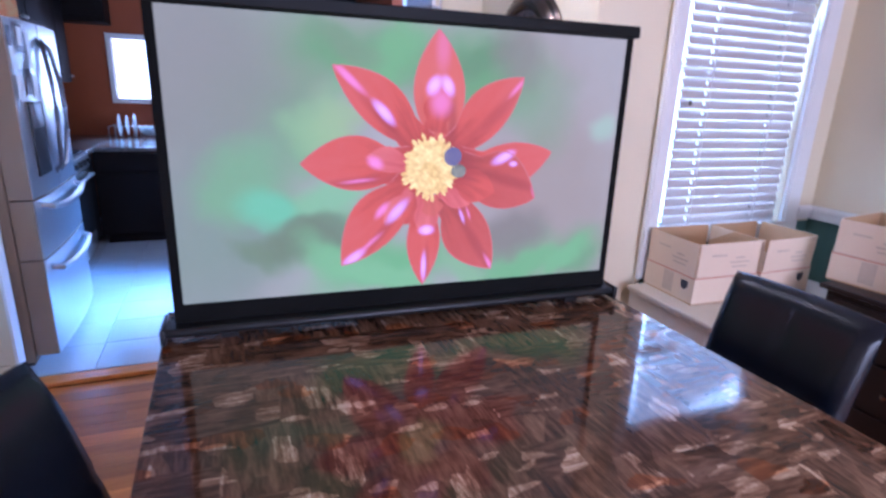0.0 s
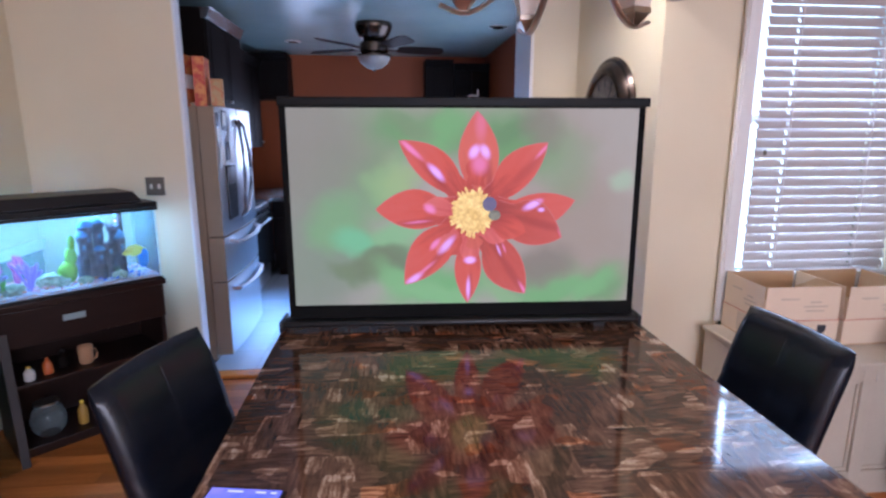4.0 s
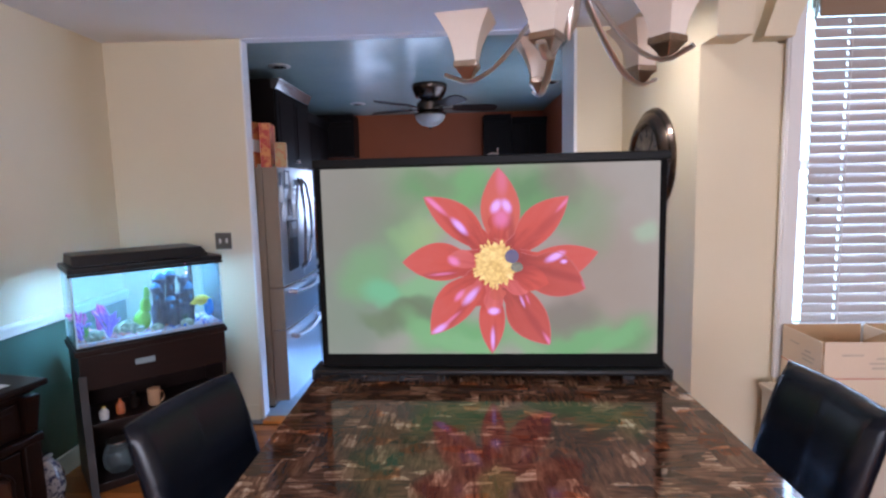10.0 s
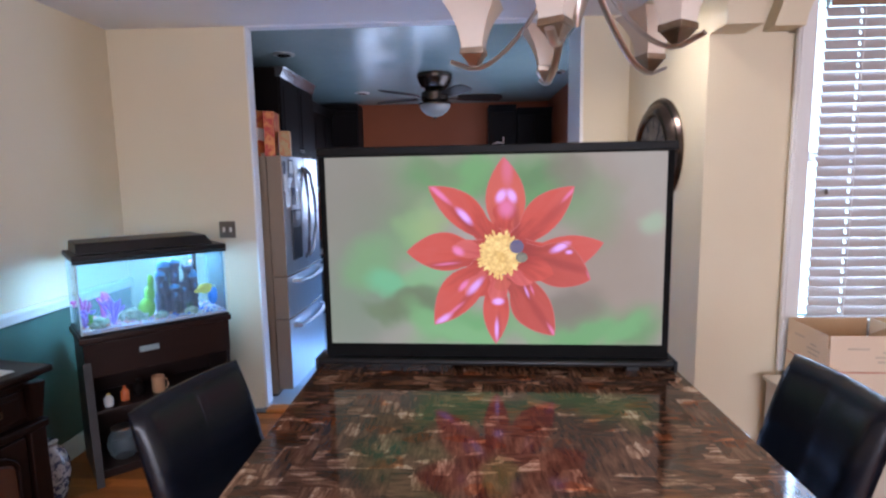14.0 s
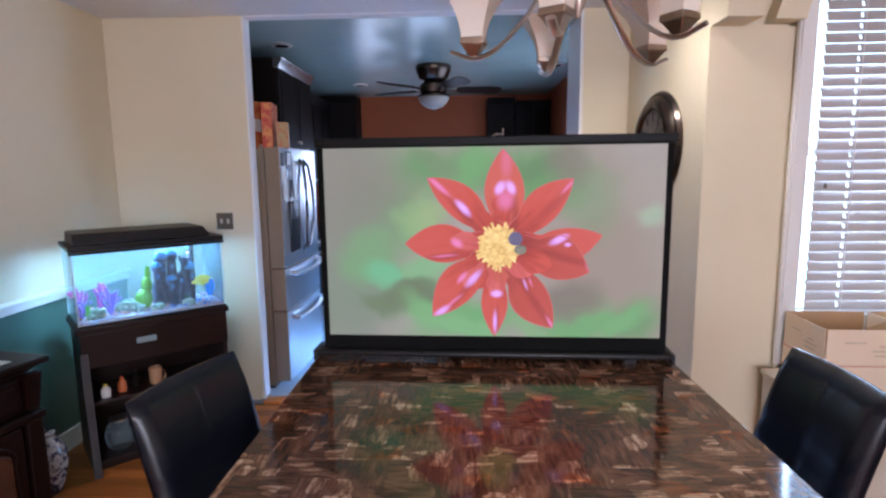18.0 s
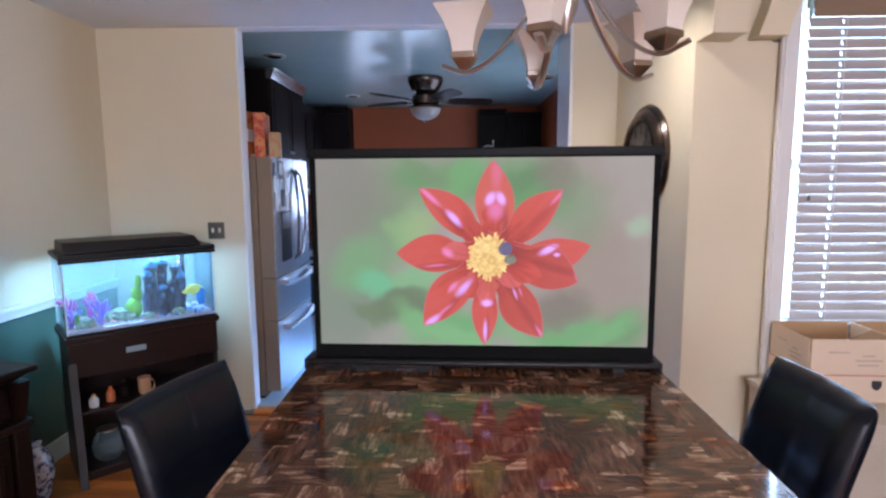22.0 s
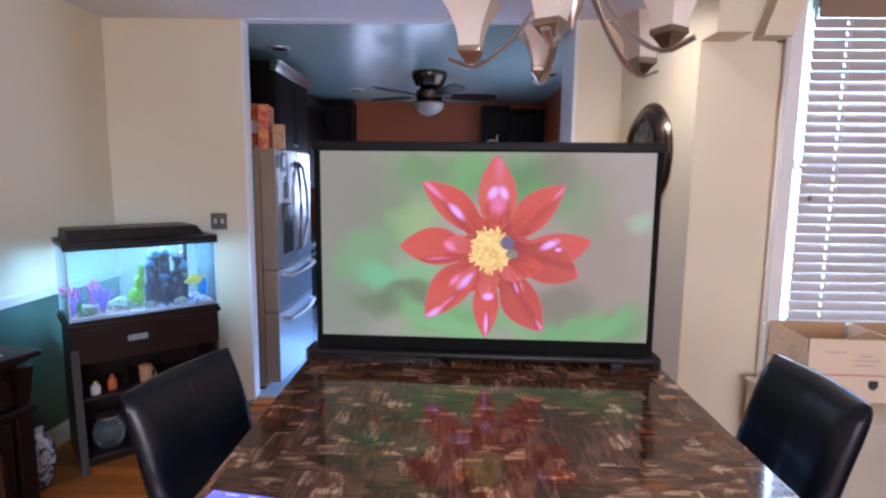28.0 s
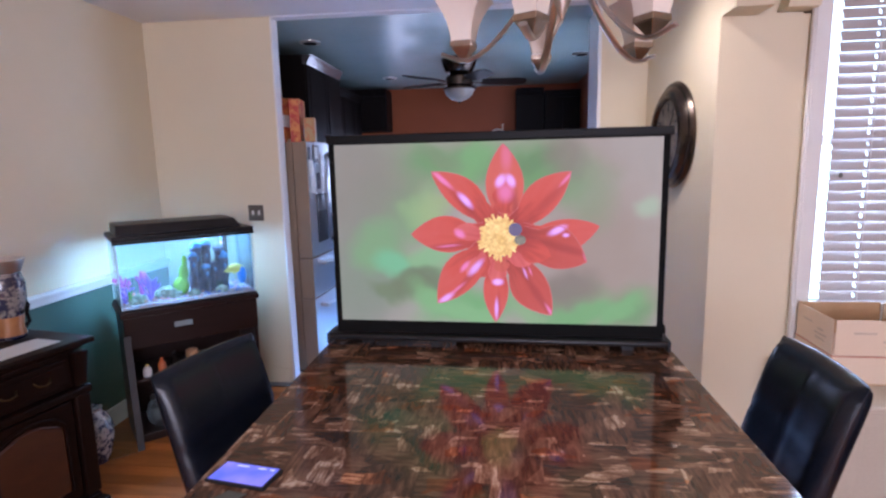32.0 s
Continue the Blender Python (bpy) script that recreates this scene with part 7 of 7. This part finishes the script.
artm = mat("violet_orange_art_print", (0.010, 0.009, 0.038), (0.20, 0.19, 0.29), 0.25, scale=26, fine=60, amount=2.6)
part("carton", bx(-0.112, 0.112, -0.14, 0.155, 0.0, 0.048, 0.003), M["black_plastic"], gb)
for x, y, w, h, a in ((0.06, -0.02, 0.05, 0.012, 35), (0.075, -0.06, 0.06, 0.010, -20), (0.045, -0.075, 0.035, 0.014, 50), (-0.09, 0.03, 0.012, 0.03, 10), (0.088, 0.02, 0.03, 0.012, 70)):
    part("pale_art", bx(-w / 2, w / 2, -h / 2, h / 2, 0.0, 0.0003), mat("pale_lilac_print", (0.50, 0.48, 0.58), (0.30, 0.28, 0.40), 0.25, scale=50), gb, "pale printed shard", 0).matrix_basis = pose(x, y, 0.0488, 0, 0, a)
part("art", bx(-0.110, 0.110, -0.138, 0.153, 0.0481, 0.0486), artm, gb, "violet and white printed art", 0)
part("orange_art", bx(-0.108, 0.02, -0.118, -0.098, 0.0487, 0.0490), mat("orange_art_print", (0.65, 0.22, 0.05), (0.5, 0.06, 0.05), 0.3, scale=20), gb, "orange printed streak", 0)
part("orange_art", bx(0.078, 0.108, 0.06, 0.10, 0.0487, 0.0490), cer, gb, "orange printed streak", 0)
part("label", bx(-0.090, -0.030, -0.108, -0.055, 0.0491, 0.0494), white_card, gb, "white bar code label", 0)
for i in range(10):
    part("bar_code_line", bx(-0.086 + 0.0052 * i, -0.0835 + 0.0052 * i, -0.098, -0.068, 0.0495, 0.0497), M["ink_dark"], gb, "", 0)
part("label", bx(-0.105, 0.0, -0.136, -0.118, 0.0487, 0.0490), white_card, gb, "white printed strip", 0)
pj = thing("projector", (0.688, 0.140, 0.7695), "small black box projector on the stack of boxes", "projector", "", -5)
part("body", bx(-0.075, 0.075, -0.078, 0.080, 0.002, 0.040, 0.012, 4), M["gloss_black"], pj)
part("logo_bar", bx(-0.025, 0.025, 0.030, 0.034, 0.0401, 0.0405), mat("grey_logo_print", (0.12, 0.12, 0.12), None, 0.5), pj)
part("plug", bx(0.008, 0.034, -0.112, -0.085, 0.012, 0.034, 0.004), mat("grey_plug", (0.16, 0.16, 0.15), None, 0.5), pj, "grey plug")
part("cable", tube([(0.021, -0.112, 0.026), (0.022, -0.14, 0.03), (0.018, -0.18, 0.035), (0.0, -0.225, 0.034), (-0.008, -0.255, 0.030)], 0.0085, 8, None, 0.4), mat("grey_cable", (0.045, 0.045, 0.045), None, 0.5), pj, "flat grey cable")
part("lens", lathe([(0.024, 0), (0.026, 0.006), (0.02, 0.012), (0.01, 0.008)], 20, (0.0, 0.082, 0.024), None, "y"), M["pane"], pj)
spk = thing("round_speaker", (0.676, -0.080, 0.7205), "round black disc-shaped device with grey block beside the boxes", "speaker")
part("base", bx(-0.10, 0.10, -0.05, 0.052, 0.0, 0.036, 0.006), mat("grey_felt_block", (0.03, 0.03, 0.03), (0.05, 0.05, 0.05), 0.8, fine=200), spk, "grey block")
part("body", lathe([(0.036, 0.037), (0.042, 0.042), (0.042, 0.06), (0.036, 0.068), (0.010, 0.070)], 28), M["gloss_black"], spk, "round black top")

# ---- thing left on the seat of a chair ----
bk = thing("tablet_case", (1.275, 0.665, 0.648), "grey and black tablet case lying on the chair seat", "tablet", "", -8)
part("cover", bx(-0.075, 0.075, -0.05, 0.05, 0.0, 0.012, 0.004), M["black_plastic"], bk)
part("grey_face", bx(-0.068, 0.068, -0.044, 0.044, 0.0121, 0.0135), mat("pale_grey_face", (0.55, 0.55, 0.54), None, 0.3), bk)

# ---- packing on the floor ----
pk = thing("packing_board", (2.255, 1.20, 0), "brown cardboard length in crumpled clear plastic on the floor", "packaging", "", 1)
part("board", bx(-0.075, 0.075, -0.36, 0.24, 0.012, 0.07, 0.004), M["kraft"], pk)
b = bmesh.new()
rn = random.Random(8)
n1, n2 = 26, 14
g = []
for i in range(n1 + 1):
    row = []
    for j in range(n2 + 1):
        a = math.pi * j / n2
        y = -0.40 + 0.70 * i / n1
        k = 1 + 0.45 * noise.noise(Vector((i * 0.7, j * 0.9, 3)))
        row.append(b.verts.new((0.108 * math.cos(a) * k, y, 0.003 + 0.085 * math.sin(a) * k)))
    g.append(row)
for i in range(n1):
    for j in range(n2):
        if 5 < i < 20 and j < 9:
            continue
        b.faces.new((g[i][j], g[i + 1][j], g[i + 1][j + 1], g[i][j + 1]))
plast = thin_glass("crumpled_clear_plastic", (0.97, 0.97, 0.96), 0.10)
hazy(plast, 0.22, (0.8, 0.8, 0.8))
part("wrap", b, plast, pk, "crumpled clear plastic", 0)
lb = thing("long_box", (2.325, 0.53, 0), "long flat white carton with dark sides lying on the floor", "box", "", 3)
part("carton", bx(-0.085, 0.085, -0.33, 0.29, 0.0, 0.050, 0.003), mat("brown_carton_side", (0.20, 0.11, 0.07), (0.15, 0.08, 0.05), 0.7), lb, "brown sides")
part("top_face", bx(-0.082, 0.082, -0.327, 0.287, 0.0501, 0.0506), mat("cream_card_top", (0.72, 0.64, 0.58), (0.66, 0.58, 0.52), 0.6, fine=90), lb, "cream white top")
part("print_mark", tube([(-0.02, -0.10, 0.051), (0.01, -0.125, 0.051), (0.03, -0.10, 0.051), (0.01, -0.08, 0.051), (-0.02, -0.10, 0.051)], 0.0012, 6), M["ink"], lb)
scrap = thing("paper_scrap", (2.06, 1.28, 0), "tiny white paper scrap on the floor", "paper")
part("sheet", bx(-0.012, 0.012, -0.008, 0.008, 0, 0.003), M["paper"], scrap)

# ---- floors, piece by piece ----
floor = structure("floor", bx(LX, RX, FY, 2.14, -0.0119, -0.0112, 0, 2, bx(LX, 1.72, 2.14, BY - 0.08, -0.0119, -0.0112)), M["subfloor"], "orange oak strip floor", "floor", 0)
rn = random.Random(12)
W = 0.083
lengths = (1.65, 1.24, 0.95)
meshes = {}
far = bmesh.new()
y = BY - 0.078
row = 0
while y - W > FY:
    x = LX + 0.002
    first = True
    end = RX if y < 2.15 else 1.72
    while x < end - 0.01:
        ln = rn.choice(lengths) if not first else rn.choice(lengths) * rn.uniform(0.3, 1)
        first = False
        ln = min(round(ln, 2), end - 0.002 - x)
        if end - 0.002 - (x + ln) < 0.25:
            ln = end - 0.002 - x
        if y > -0.75:
            key = round(ln, 2)
            if key not in meshes:
                b = bx(0, ln - 0.0012, -W + 0.0012, 0, -0.011, 0)
                me = bpy.data.meshes.new("plank")
                b.to_mesh(me)
                b.free()
                me.materials.append(M["oak"])
                meshes[key] = me
            o = new("plank", meshes[key])
            o.parent = floor
            o.location = (x, y, rn.uniform(-0.0006, 0.0))
        else:
            bx(x, x + ln - 0.0012, y - W + 0.0012, y, -0.011, 0, 0, 2, far)
        x += ln
    y -= W
    row += 1
tagged(part("far_planks", far, M["oak"], floor, "", 0), "", "", "", "stuff")
kf = structure("kitchen_floor", bx(KX0, KX1, BY + 0.02, KY1, 0.0122, 0.0128), M["grout"], "pale grey square floor tiles in the kitchen", "floor", 0)
tile_me = None
T = 0.33
for i in range(12):
    for j in range(12):
        if tile_me is None:
            b = bx(0.002, T - 0.002, 0.002, T - 0.002, 0.0, 0.0125, 0.002, 1)
            t0 = link("tile", b, M["tile"], kf)
            tile_me = t0.data
        else:
            t0 = new("tile", tile_me)
            t0.parent = kf
        t0.location = (KX0 - 0.02 + T * i, BY + 0.021 + T * j, 0.0135)
